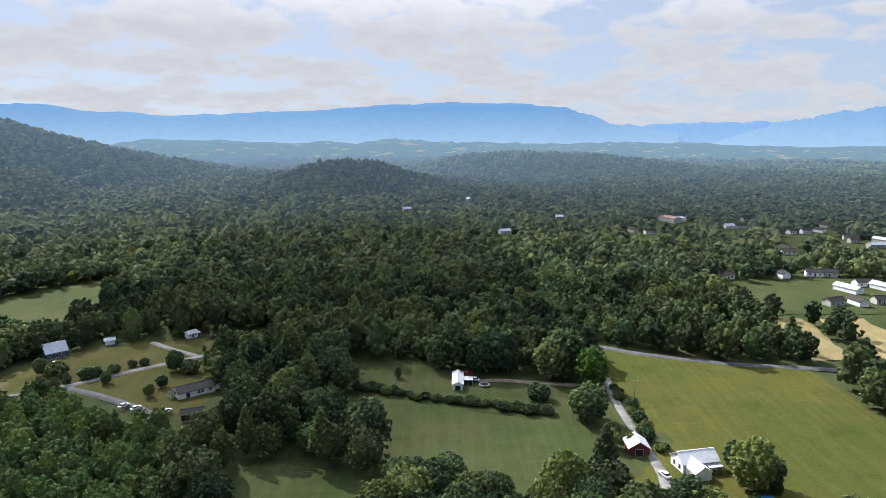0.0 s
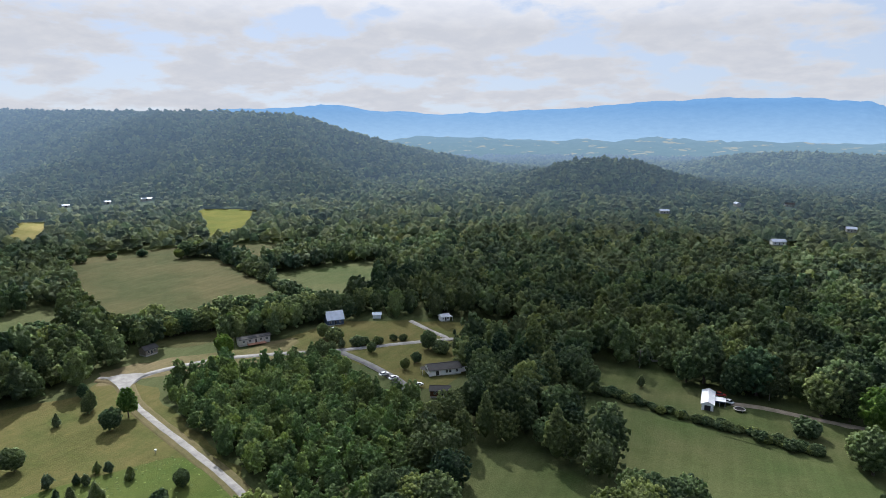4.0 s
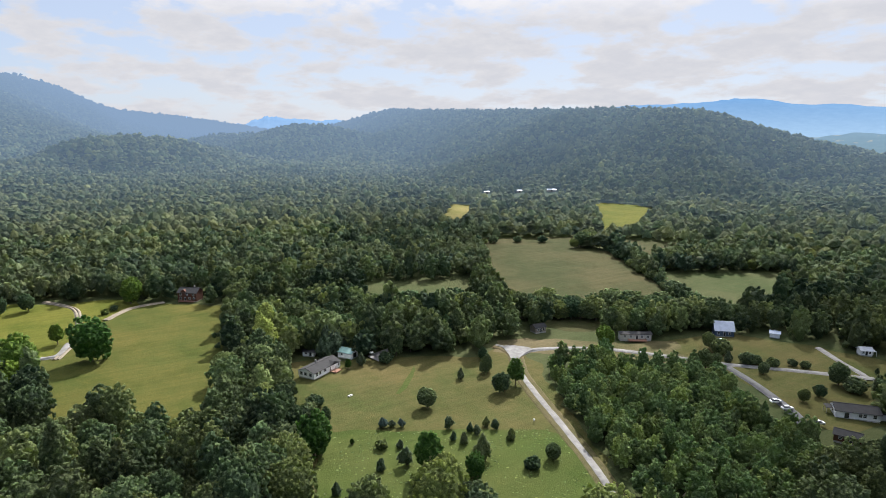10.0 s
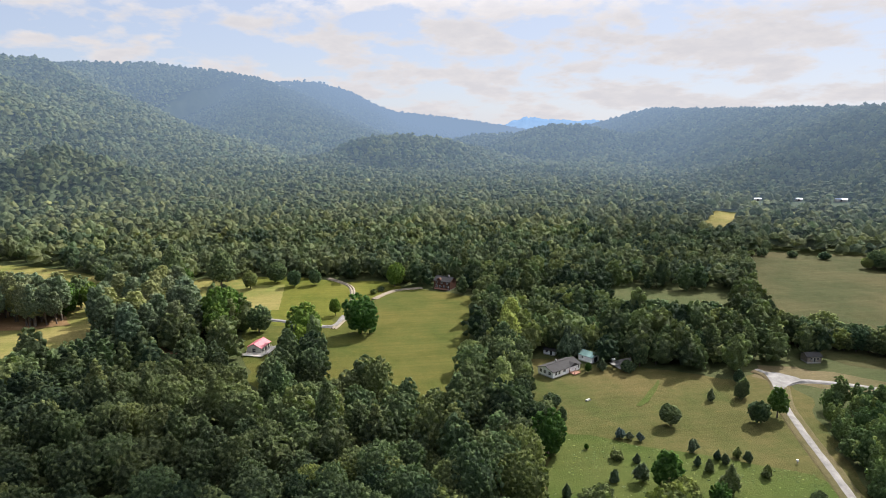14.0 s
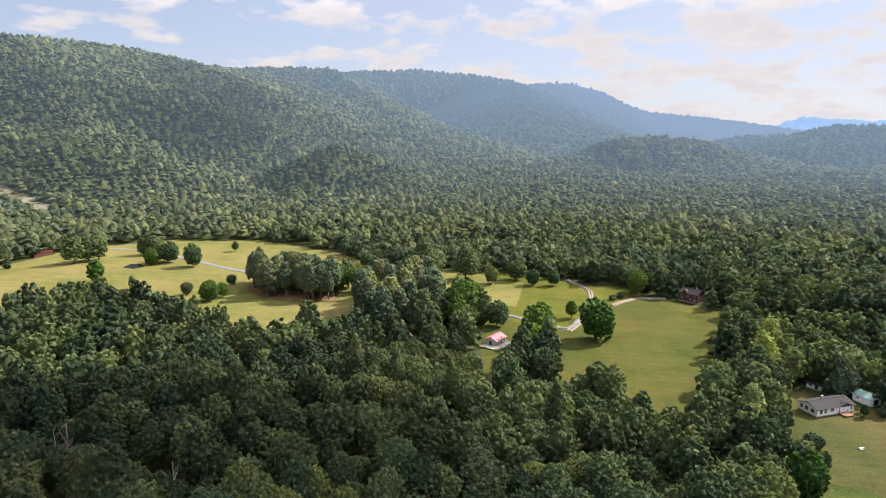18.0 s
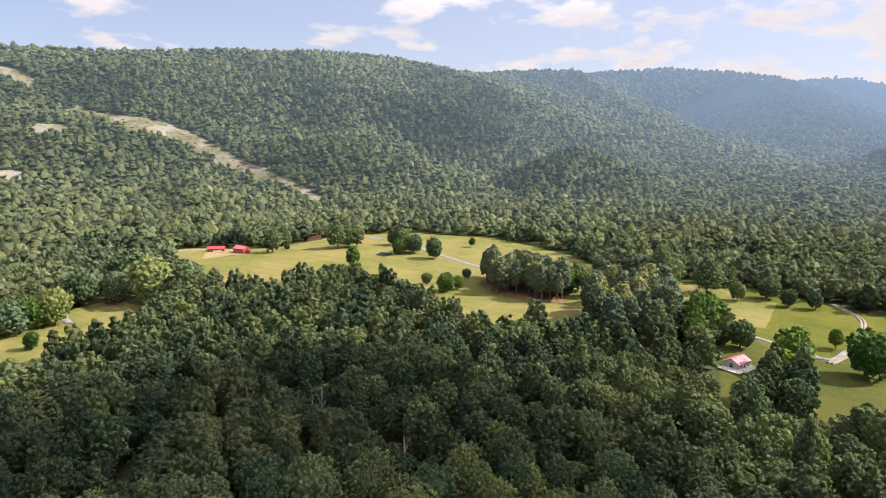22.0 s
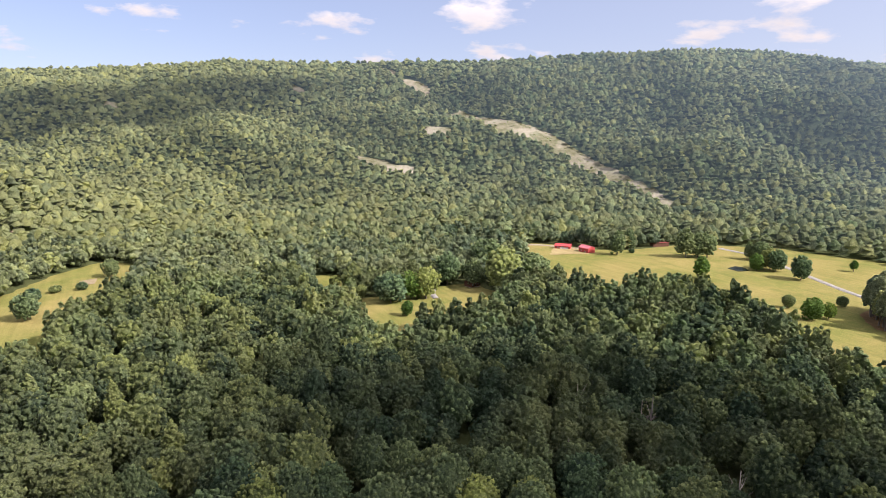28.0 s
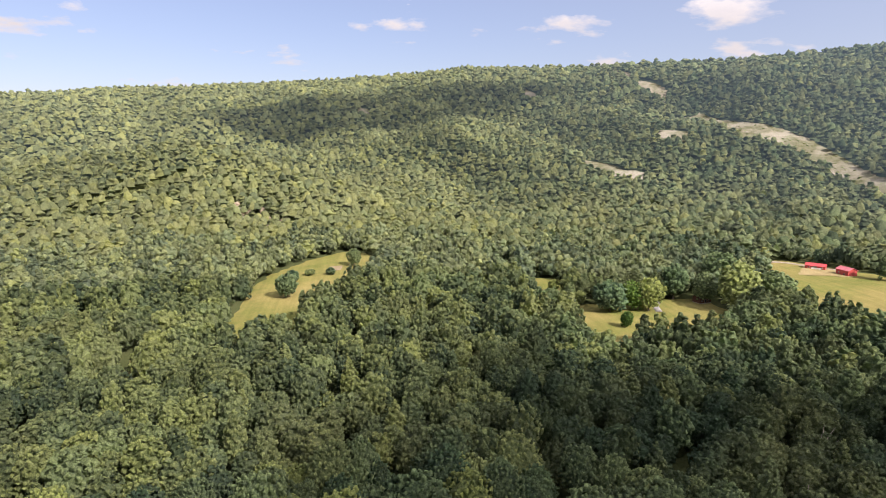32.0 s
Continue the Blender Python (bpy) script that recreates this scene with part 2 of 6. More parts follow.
def water_material():
    m, tr, b = material("pond_water")
    b.inputs["Base Color"].default_value, b.inputs["Roughness"].default_value = (0.02, 0.025, 0.02, 1), 0.08
    bump(tr, b, noise_of(tr, 1.5), 0.1, 0.02)
    return m


POND = water_material()


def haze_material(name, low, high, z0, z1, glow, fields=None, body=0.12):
    """Distance: far woods, blue summer haze put into colour and glow, a plain backdrop."""
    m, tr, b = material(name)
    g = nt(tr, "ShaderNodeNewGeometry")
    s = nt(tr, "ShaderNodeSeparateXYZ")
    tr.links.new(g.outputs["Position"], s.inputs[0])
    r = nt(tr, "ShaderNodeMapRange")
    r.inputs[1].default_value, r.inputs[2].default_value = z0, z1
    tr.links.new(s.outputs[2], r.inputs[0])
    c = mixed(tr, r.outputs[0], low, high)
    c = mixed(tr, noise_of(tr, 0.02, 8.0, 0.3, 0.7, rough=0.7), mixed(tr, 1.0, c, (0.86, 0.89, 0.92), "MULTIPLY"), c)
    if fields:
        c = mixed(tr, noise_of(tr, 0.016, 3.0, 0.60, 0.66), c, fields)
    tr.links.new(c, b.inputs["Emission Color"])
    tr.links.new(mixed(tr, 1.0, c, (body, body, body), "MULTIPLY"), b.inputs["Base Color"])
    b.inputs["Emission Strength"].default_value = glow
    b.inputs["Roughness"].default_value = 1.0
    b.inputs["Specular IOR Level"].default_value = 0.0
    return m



def add_haze(m):
    """Distant hills: haze added as blue emission past 600 m, most towards the sun."""
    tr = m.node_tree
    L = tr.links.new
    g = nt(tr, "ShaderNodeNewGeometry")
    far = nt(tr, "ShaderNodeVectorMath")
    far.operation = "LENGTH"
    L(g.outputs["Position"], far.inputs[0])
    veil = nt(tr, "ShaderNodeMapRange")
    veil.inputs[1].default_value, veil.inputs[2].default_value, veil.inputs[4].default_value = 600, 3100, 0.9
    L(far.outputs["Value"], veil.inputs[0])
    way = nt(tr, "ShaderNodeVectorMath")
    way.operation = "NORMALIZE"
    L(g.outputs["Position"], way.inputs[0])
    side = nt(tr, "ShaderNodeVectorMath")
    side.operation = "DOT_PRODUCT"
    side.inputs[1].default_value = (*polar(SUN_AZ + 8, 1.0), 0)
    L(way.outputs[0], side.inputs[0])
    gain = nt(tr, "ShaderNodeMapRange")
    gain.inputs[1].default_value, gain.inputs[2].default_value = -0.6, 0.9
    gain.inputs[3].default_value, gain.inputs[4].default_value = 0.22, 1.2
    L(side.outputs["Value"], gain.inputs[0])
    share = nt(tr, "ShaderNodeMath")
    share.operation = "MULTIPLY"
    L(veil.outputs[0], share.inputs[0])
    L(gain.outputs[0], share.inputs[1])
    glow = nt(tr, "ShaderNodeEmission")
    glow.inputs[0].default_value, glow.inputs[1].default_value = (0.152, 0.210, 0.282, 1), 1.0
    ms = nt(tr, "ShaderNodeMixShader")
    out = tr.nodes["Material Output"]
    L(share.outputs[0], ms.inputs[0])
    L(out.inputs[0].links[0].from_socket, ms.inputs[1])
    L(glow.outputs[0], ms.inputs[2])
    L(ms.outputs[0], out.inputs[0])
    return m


LEAF_MID = leaf_material("valley_foliage", (0.112, 0.154, 0.100), (0.340, 0.408, 0.222), (0.364, 0.386, 0.190))
# hillside leaves and far floor both carry the emitted haze
LEAF_FAR = add_haze(leaf_material("hillside_foliage", (0.110, 0.141, 0.074), (0.308, 0.353, 0.168), (0.336, 0.342, 0.155)))
FAR_FLOOR = add_haze(grass_material("far_woodland_floor", (0.060, 0.080, 0.042), (0.090, 0.110, 0.060)))


# ---- the lie of the land ----
# a ridge: (bearing from the hovering point, distance, height of its crest), width of its flank
RIDGES = {}
RIDGES["mountain"] = ([(207, 1950, 193), (196, 1900, 219), (182, 1800, 240), (172.4, 1750, 264), (160, 1680, 263), (150, 1600, 260),
                       (141.6, 1580, 268), (131.9, 1600, 275), (127, 1650, 268), (122.2, 1750, 252), (118.9, 1850, 244), (116.5, 2000, 215)], 800)
RIDGES["second_mountain"] = ([(123, 2000, 225), (119, 2050, 262), (115.1, 2150, 275), (111.2, 2200, 284), (108.7, 1950, 203), (106.2, 1750, 140),
                              (103.7, 1580, 86), (101.2, 1400, 36)], 560)
RIDGES["third_mountain"] = ([(112, 2450, 285), (108.7, 2500, 301), (103.9, 2550, 308), (99.1, 2600, 292), (95.9, 2650, 276), (94.4, 2300, 171),
                             (93, 2150, 131), (91.1, 1950, 72), (89.1, 1700, 18)], 760)
RIDGES["fourth_mountain"] = ([(96, 2950, 275), (92.3, 3000, 283), (90.3, 3100, 284), (87.9, 3150, 252), (85.4, 3200, 187), (84, 3250, 159),
                              (80.7, 3300, 142), (75.2, 3500, 102), (71, 3600, 60)], 700)
# spurs that run down the mountain's face
RIDGES["strip_spur"] = ([(134.5, 1480, 205), (131.9, 1300, 150), (129.4, 1050, 72), (127.8, 880, 15)], 230)
RIDGES["bench_spur"] = ([(175.9, 1450, 148), (167.1, 1200, 95), (158.4, 1000, 48), (150.8, 850, 12)], 240)
RIDGES["hollow_spur"] = ([(121.5, 1620, 178), (120.2, 1500, 146), (119.1, 1300, 80), (118.1, 1180, 22)], 210)
RIDGES["upper_spur"] = ([(147, 1460, 200), (147.5, 1350, 165), (147, 1150, 96), (144.5, 980, 36)], 210)
RIDGES["west_spur"] = ([(186, 1650, 170), (185, 1550, 150), (180, 1300, 96), (176, 1150, 50)], 260)
RIDGES["knob"] = ([(120.5, 985, 0), (118, 1010, 20), (114.8, 1020, 44), (112.6, 1030, 60), (110.6, 1040, 70), (108.3, 1030, 56), (106.3, 1000, 34),
                   (103.6, 955, 2)], 190)
RIDGES["rock_spur"] = ([(206, 1080, 60), (202, 1050, 70), (198, 1000, 82), (194, 950, 88), (191, 900, 70), (188, 800, 38), (184.5, 690, 8)], 290)
RIDGES["wooded_hill"] = ([(66, 2800, 90), (63, 2600, 141), (61.5, 2500, 160), (54.8, 2100, 149), (47.5, 1800, 143), (42.5, 1600, 138), (38.5, 1490, 136),
                          (35.2, 1450, 130), (32.7, 1420, 111), (30.5, 1400, 95), (28, 1370, 75), (25.8, 1340, 56), (22.2, 1280, 31), (19.5, 1200, 18)], 540)
RIDGES["hill_rib"] = ([(46.5, 1600, 112), (45.5, 1450, 90), (43.5, 1150, 40), (42, 950, 6)], 210)
RIDGES["hill_shoulder"] = ([(37.5, 1370, 104), (36.5, 1250, 84), (35, 1050, 36), (34, 930, 6)], 200)
RIDGES["low_hill"] = ([(19, 1250, 14), (15.9, 1200, 25), (13.4, 1180, 34), (10.9, 1150, 50), (8.4, 1150, 54), (6, 1150, 50), (3.5, 1130, 33), (1.1, 1100, 12)], 260)
RIDGES["long_rise"] = ([(2.1, 2000, 10), (-1.1, 1980, 31), (-3.3, 1950, 41), (-7.6, 1920, 48), (-13.6, 1900, 44), (-17.2, 1880, 28), (-22, 1850, 8)], 360)
RIDGES["valley_knoll"] = ([(89, 1480, 33), (87.6, 1500, 61), (86, 1520, 72), (82.6, 1560, 73), (79.8, 1600, 66), (76.8, 1650, 45), (73.5, 1680, 18)], 230)
RIDGES["valley_rise"] = ([(81, 2250, 30), (78.6, 2150, 53), (76.7, 2100, 69), (72.7, 2050, 73), (70.7, 2000, 98), (69.2, 2000, 103), (67.2, 2000, 98),
                          (64.7, 1950, 73), (62.7, 1900, 45)], 420)
RIDGES["back_slope"] = ([(225, 2600, 200), (260, 2600, 160), (300, 2700, 150)], 1000)


def crest(x, y, pts):
    """Distance from (x, y) to a crest line, and the crest's height there."""
    best, high = np.full(x.shape, 1e9), np.zeros(x.shape)
    p = [(*polar(a, d), h) for a, d, h in pts]
    for (ax, ay, ah), (bx, by, bh) in zip(p, p[1:]):
        ux, uy = bx - ax, by - ay
        u = np.clip(((x - ax) * ux + (y - ay) * uy) / (ux * ux + uy * uy), 0, 1)
        dd = np.hypot(x - ax - u * ux, y - ay - u * uy)
        hit = dd < best
        best, high = np.where(hit, dd, best), np.where(hit, ah + u * (bh - ah), high)
    return best, high


def waves(x, y, step, seed):
    """Smooth rolling of about unit size."""
    r = np.random.RandomState(seed)
    out = 0
    for k in range(6):
        a, ph, f = r.uniform(0, 6.28), r.uniform(0, 6.28), r.uniform(0.6, 1.7) / step * 6.28
        out = out + np.sin((x * np.cos(a) + y * np.sin(a)) * f + ph)
    return out / 3.0


def land(x, y):
    x, y = np.asarray(x, float), np.asarray(y, float)
    r = np.hypot(x, y)
    far = np.clip((r - 600) / 900, 0, 1)
    z = 0.5 * waves(x, y, 160, 1) * np.clip(r / 300, 0, 1)
    total = np.zeros(x.shape)
    for i, (pts, w) in enumerate(RIDGES.values()):
        d, h = crest(x, y, pts)
        gully = 1 + 0.11 * waves(x, y, 420, 10 + i) * np.clip(d / 200, 0, 1)
        u = np.clip(d * gully / w, 0, 1)
        prof = 0.5 * (1 - u) ** 1.25 + 0.5 * (0.5 + 0.5 * np.cos(np.pi * u))
        total = total + np.maximum(h * prof, 0) ** 7
    return z + total ** (1 / 7) + far * 2.5 * waves(x, y, 500, 3)


def mesh_from(name, verts, faces, mats, smooth=False, tint=None, index=None, lean=None, hue=None):
    """A mesh from arrays; faces all with the same number of corners."""
    verts, faces = np.asarray(verts, np.float32), np.asarray(faces, np.int32)
    me = bpy.data.meshes.new(name)
    n, k = faces.shape
    me.vertices.add(len(verts))
    me.vertices.foreach_set("co", verts.ravel())
    me.loops.add(n * k)
    me.loops.foreach_set("vertex_index", faces.ravel())
    me.polygons.add(n)
    me.polygons.foreach_set("loop_start", np.arange(0, n * k, k, dtype=np.int32))
    me.polygons.foreach_set("use_smooth", np.full(n, smooth))
    if index is not None:
        me.polygons.foreach_set("material_index", np.asarray(index, np.int32))
    for m in mats:
        me.materials.append(m)
    if tint is not None:
        a = me.attributes.new("tint", "FLOAT", "POINT")
        a.data.foreach_set("value", np.asarray(tint, np.float32))
    if hue is not None:
        a = me.attributes.new("hue", "FLOAT", "POINT")
        a.data.foreach_set("value", np.asarray(hue, np.float32))
    if lean is not None:
        a = me.attributes.new("lean", "FLOAT_VECTOR", "POINT")
        a.data.foreach_set("vector", np.asarray(lean, np.float32).ravel())
    me.update()
    me.validate()
    return me


def grid_faces(n_a, n_r, closed):
    i, j = np.meshgrid(np.arange(n_a if closed else n_a - 1), np.arange(n_r - 1), indexing="ij")
    i2 = (i + 1) % n_a
    return np.stack([i * n_r + j, i2 * n_r + j, i2 * n_r + j + 1, i * n_r + j + 1], -1).reshape(-1, 4)


def make_ground():
    n_a, radii = 660, np.concatenate([np.linspace(0.01, 700, 20), np.geomspace(715, 3700, 120), np.geomspace(3780, 4700, 8)])
    a = np.linspace(0, 2 * np.pi, n_a, endpoint=False)
    x, y = -np.sin(a)[:, None] * radii, np.cos(a)[:, None] * radii
    v = np.stack([x, y, land(x, y)], -1).reshape(-1, 3)
    f = grid_faces(n_a, len(radii), True)[:, ::-1]
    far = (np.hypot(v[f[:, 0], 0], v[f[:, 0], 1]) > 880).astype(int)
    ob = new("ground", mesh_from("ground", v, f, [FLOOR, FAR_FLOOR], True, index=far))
    tagged(ob, "dark wooded valley floor rising into hills", "ground", kind="structure")


make_ground()

# ---- fields, yards and roads ----
CLEARINGS = {}
CLEARINGS["field_house"] = [(-267, 90), (-267, 101), (-255, 112), (-252, 127), (-243, 145), (-226, 169), (-233, 182), (-230, 189), (-207, 185), (-173, 167), (-120, 142), (-102, 132), (-95, 117), (-122, 82), (-143, 56), (-165, 62), (-190, 71), (-217, 74)]
CLEARINGS["yard_sheds"] = [(-225, 173), (-242, 189), (-230, 215), (-205, 239), (-197, 261), (-181, 276), (-158, 248), (-194, 215), (-216, 195)]
CLEARINGS["yard_blue"] = [(-188, 231), (-196, 268), (-185, 299), (-157, 315), (-118, 329), (-95, 345), (-87, 313), (-106, 295), (-105, 268), (-93, 251), (-97, 233), (-109, 226), (-127, 240), (-162, 247)]
CLEARINGS["pasture_a"] = [(-475, 338), (-478, 385), (-447, 439), (-391, 402), (-381, 416), (-272, 350), (-244, 336), (-219, 258), (-233, 230), (-253, 224), (-272, 219), (-389, 288)]
CLEARINGS["pasture_b"] = [(-411, 449), (-408, 479), (-342, 514), (-324, 491), (-332, 418), (-311, 390), (-373, 426)]
CLEARINGS["pasture_c"] = [(-295, 379), (-280, 414), (-248, 456), (-211, 444), (-203, 342), (-215, 303)]
CLEARINGS["pasture_d"] = [(-388, 185), (-355, 255), (-327, 240), (-280, 198), (-303, 168), (-322, 153)]
CLEARINGS["pasture_e"] = [(-622, 648), (-576, 678), (-515, 659), (-432, 505), (-430, 461)]
CLEARINGS["pasture_f"] = [(-587, 370), (-737, 492), (-706, 501), (-558, 393)]
CLEARINGS["lawn_brick"] = [(-376, 22), (-407, 47), (-403, 60), (-374, 92), (-323, 76), (-262, 59), (-216, 46), (-207, 32), (-228, 25), (-242, 17), (-237, 4), (-236, -5), (-287, -7), (-291, -19), (-249, -31), (-297, -41), (-330, -45), (-352, -36), (-329, -7), (-358, 2)]
CLEARINGS["meadow_oval"] = [(-412, -61), (-458, -63), (-444, -15), (-429, 10), (-431, 33), (-419, 47), (-407, 47), (-376, 22), (-335, 7), (-329, -6), (-335, -30), (-356, -51)]
CLEARINGS["field_barns"] = [(-305, -461), (-347, -498), (-374, -455), (-390, -430), (-474, -424), (-531, -367), (-547, -297), (-521, -225), (-507, -198), (-449, -130), (-431, -105), (-457, -86), (-443, -53), (-429, -22), (-367, -17), (-352, -45), (-353, -67), (-325, -66), (-326, -79), (-331, -96), (-339, -114), (-292, -112), (-294, -124), (-281, -132), (-273, -139), (-276, -158), (-284, -177), (-298, -202), (-317, -252), (-322, -283), (-291, -306), (-264, -287), (-262, -301), (-259, -356)]
CLEARINGS["field_drive"] = [(-116, -373), (-151, -375), (-187, -381), (-214, -383), (-220, -344), (-181, -293), (-157, -286), (-143, -299), (-113, -274), (-109, -293)]
CLEARINGS["field_knoll"] = [(-115, -452), (-139, -444), (-136, -403), (-100, -353)]
CLEARINGS["field_creek"] = [(80, -310), (79, -442), (72, -477), (43, -528), (15, -558), (-14, -527), (1, -439), (19, -413), (38, -351), (53, -324), (69, -309)]
CLEARINGS["field_glade"] = [(104, -254), (112, -309), (107, -306), (95, -251)]
CLEARINGS["field_hedge"] = [(-52, 247), (-12, 241), (33, 227), (58, 221), (48, 180), (28, 164), (9, 169), (3, 177), (-10, 184), (-30, 200)]
CLEARINGS["yard_white"] = [(-47, 261), (-38, 288), (-9, 289), (14, 265), (40, 267), (56, 259), (47, 221), (32, 226), (-12, 242), (-41, 251)]
CLEARINGS["field_road"] = [(79, 302), (134, 284), (167, 277), (167, 248), (166, 224), (166, 189), (144, 151), (87, 142), (60, 159), (61, 189), (71, 204), (71, 266)]
CLEARINGS["field_south"] = [(-63, 189), (-51, 191), (-16, 179), (-19, 145), (-46, 138), (-65, 147)]
CLEARINGS["field_tan_a"] = [(176, 359), (210, 359), (197, 288), (176, 288)]
CLEARINGS["field_tan_b"] = [(219, 358), (245, 358), (238, 300), (200, 277), (210, 313)]
CLEARINGS["field_plough"] = [(207, 454), (257, 459), (354, 454), (292, 371), (180, 365)]
CLEARINGS["verge_farm"] = [(55, 261), (68, 271), (76, 242), (82, 191), (60, 185), (45, 175), (58, 221), (47, 221)]
COVER = {"field_house": GRASS_MOWN, "yard_sheds": VERGE, "yard_blue": GRASS_MOWN, "pasture_a": GRASS_DULL, "pasture_b": GRASS_DULL,
         "pasture_c": GRASS_GREEN, "pasture_d": GRASS_GREEN, "pasture_e": GRASS_LIT, "pasture_f": GRASS_HAY, "lawn_brick": GRASS_YARD,
         "meadow_oval": GRASS_LIT, "field_barns": GRASS_HAY, "field_drive": GRASS_HAY, "field_knoll": GRASS_HAY, "field_creek": GRASS_HAY,
         "field_glade": GRASS_MOWN, "field_hedge": GRASS_GREEN, "yard_white": GRASS_GREEN, "field_road": GRASS_YARD, "field_south": GRASS_GREEN,
         "field_tan_a": STUBBLE, "field_tan_b": STUBBLE, "field_plough": GRASS_GREEN, "verge_farm": GRASS_GREEN}
WORDS = {"dry_verge": "dry tan-green grass yard beside the lane", "green_lawn": "broad green mown grass ringed by trees", "mown_lawn": "mown grass in patchy green and tan", "cut_hay_field": "dry yellow-green cut hay field among woods",
         "grazed_pasture": "dull green-brown grazed pasture ringed by woods", "green_pasture": "green pasture beside hedges and woods",
         "sunlit_grass": "bright yellow-green field in sunlight", "tan_stubble": "pale tan strip of harvested field",
         "lush_meadow": "lush bright green rough meadow", "bare_earth": "bare brown earth clearing"}


def inside(x, y, poly):
    """Which of the points lie in the outline."""
    x, y = np.asarray(x, float), np.asarray(y, float)
    hit = np.zeros(x.shape, bool)
    for (ax, ay), (bx, by) in zip(poly, poly[1:] + poly[:1]):
        if ay == by:
            continue
        cross = ((ay > y) != (by > y)) & (x < (bx - ax) * (y - ay) / (by - ay) + ax)
        hit ^= cross
    return hit


def ragged(poly, step=6.0, amount=1.6, seed=0):
    """An outline with points every few metres, each a little off the line."""
    r = random.Random(seed)
    out = []
    for (ax, ay), (bx, by) in zip(poly, poly[1:] + poly[:1]):
        n = max(1, int(math.hypot(bx - ax, by - ay) / step))
        for i in range(n):
            out.append((ax + (bx - ax) * i / n + r.uniform(-amount, amount), ay + (by - ay) * i / n + r.uniform(-amount, amount)))
    return out


def sheet(name, poly, mat, lift, label, category, cell=12.0, kind="structure", wobble=1.6, dip=0.0):
    """A draped sheet of ground cover."""
    from mathutils.geometry import delaunay_2d_cdt
    edge = ragged(poly, 6.0, wobble, len(name))
    xs, ys = [p[0] for p in edge], [p[1] for p in edge]
    gx, gy = np.meshgrid(np.arange(min(xs), max(xs), cell), np.arange(min(ys), max(ys), cell))
    ok = inside(gx.ravel(), gy.ravel(), edge)
    pts = [Vector(p) for p in edge] + [Vector(p) for p in zip(gx.ravel()[ok], gy.ravel()[ok])]
    vs, _, fs, *_ = delaunay_2d_cdt(pts, [], [list(range(len(edge)))], 1, 0.05)
    v = np.array([(p.x, p.y) for p in vs])
    z = land(v[:, 0], v[:, 1]) + lift
    z[:len(edge)] -= dip
    f = np.array([g for g in fs if len(g) == 3])
    me = mesh_from(name, np.column_stack([v, z]), f, [mat], True)
    me.flip_normals() if me.polygons[0].normal.z < 0 else None
    return tagged(new(name, me), label, category, kind=kind)


for i, (key, poly) in enumerate(CLEARINGS.items()):
    cover = COVER[key]
    sheet(key, poly, cover, 0.35 + 0.01 * i, WORDS[cover.name], "field", dip=0.3)


def ribbon(name, pts, width, mat, lift, label, category="road"):
    """A road draped on the land, a shade higher in its middle."""
    p = [Vector(q) for q in pts]
    fine = []
    for i in range(len(p) - 1):
        a, b, c, d = p[max(i - 1, 0)], p[i], p[i + 1], p[min(i + 2, len(p) - 1)]
        n = max(2, int((c - b).length / 4))
        for k in range(n):
            t = k / n
            fine.append(0.5 * (2 * b + (c - a) * t + (2 * a - 5 * b + 4 * c - d) * t * t + (3 * b - a - 3 * c + d) * t ** 3))
    fine.append(p[-1])
    rows, r = [], random.Random(len(pts))
    for i, q in enumerate(fine):
        tan = (fine[min(i + 1, len(fine) - 1)] - fine[max(i - 1, 0)]).normalized()
        side = Vector((-tan.y, tan.x))
        for s, h in ((-0.5 - 0.7 / width, -0.5), (-0.5, -0.08), (-0.44, 0.0), (0, 0.06), (0.44, 0.0), (0.5, -0.08), (0.5 + 0.7 / width, -0.5)):
            e = q + side * (s * width + (r.uniform(-0.15, 0.15) if abs(s) > 0.4 else 0))
            rows.append((e.x, e.y, float(land(e.x, e.y)) + lift + h))
    me = mesh_from(name, rows, grid_faces(len(fine), 7, False), [mat], True)
    me.flip_normals() if me.polygons[0].normal.z < 0 else None
    return tagged(new(name, me), label, category, kind="structure")

LANES = []
LANES.append(("lane_gravel", [(-235.5, 182.9), (-224.2, 184.4), (-200.8, 170.1), (-175.6, 159.1), (-151.0, 149.2), (-127.9, 139.4), (-110.7, 130.7), (-98.8, 124.1)], 2.6, GRAVEL, "pale grey gravel lane beside a mown field"))
LANES.append(("lane_yard", [(-216.1, 179.8), (-221.7, 190.1), (-216.2, 206.5), (-203.2, 224.7), (-183.7, 239.3), (-159.9, 254.9), (-136.4, 278.0), (-116.4, 295.6)], 2.8, GRAVEL, "pale gravel lane past small houses"))
LANES.append(("lane_south", [(-159.0, 253.6), (-143.1, 246.7), (-127.9, 238.8), (-115.1, 230.9), (-108.4, 224.7)], 2.8, ASPHALT, "worn grey paved drive between lawns"))
LANES.append(("drive_blue", [(-149.9, 315.7), (-134.7, 304.9), (-121.5, 296.9), (-116.4, 291.9)], 2.2, GRAVEL, "gravel drive curving over a lawn"))
LANES.append(("road_field", [(78.2, 305.5), (100.0, 293.9), (133.4, 283.2), (167.1, 277.4), (198.1, 270.5), (225.1, 262.6)], 3.4, ASPHALT, "paved country road along woods and field"))
LANES.append(("lane_farm", [(71.4, 264.9), (69.3, 244.7), (69.1, 223.8), (69.3, 203.9), (69.7, 190.6), (68.3, 178.7), (63.9, 161.3)], 2.7, GRAVEL, "gravel farm lane beside a green field"))
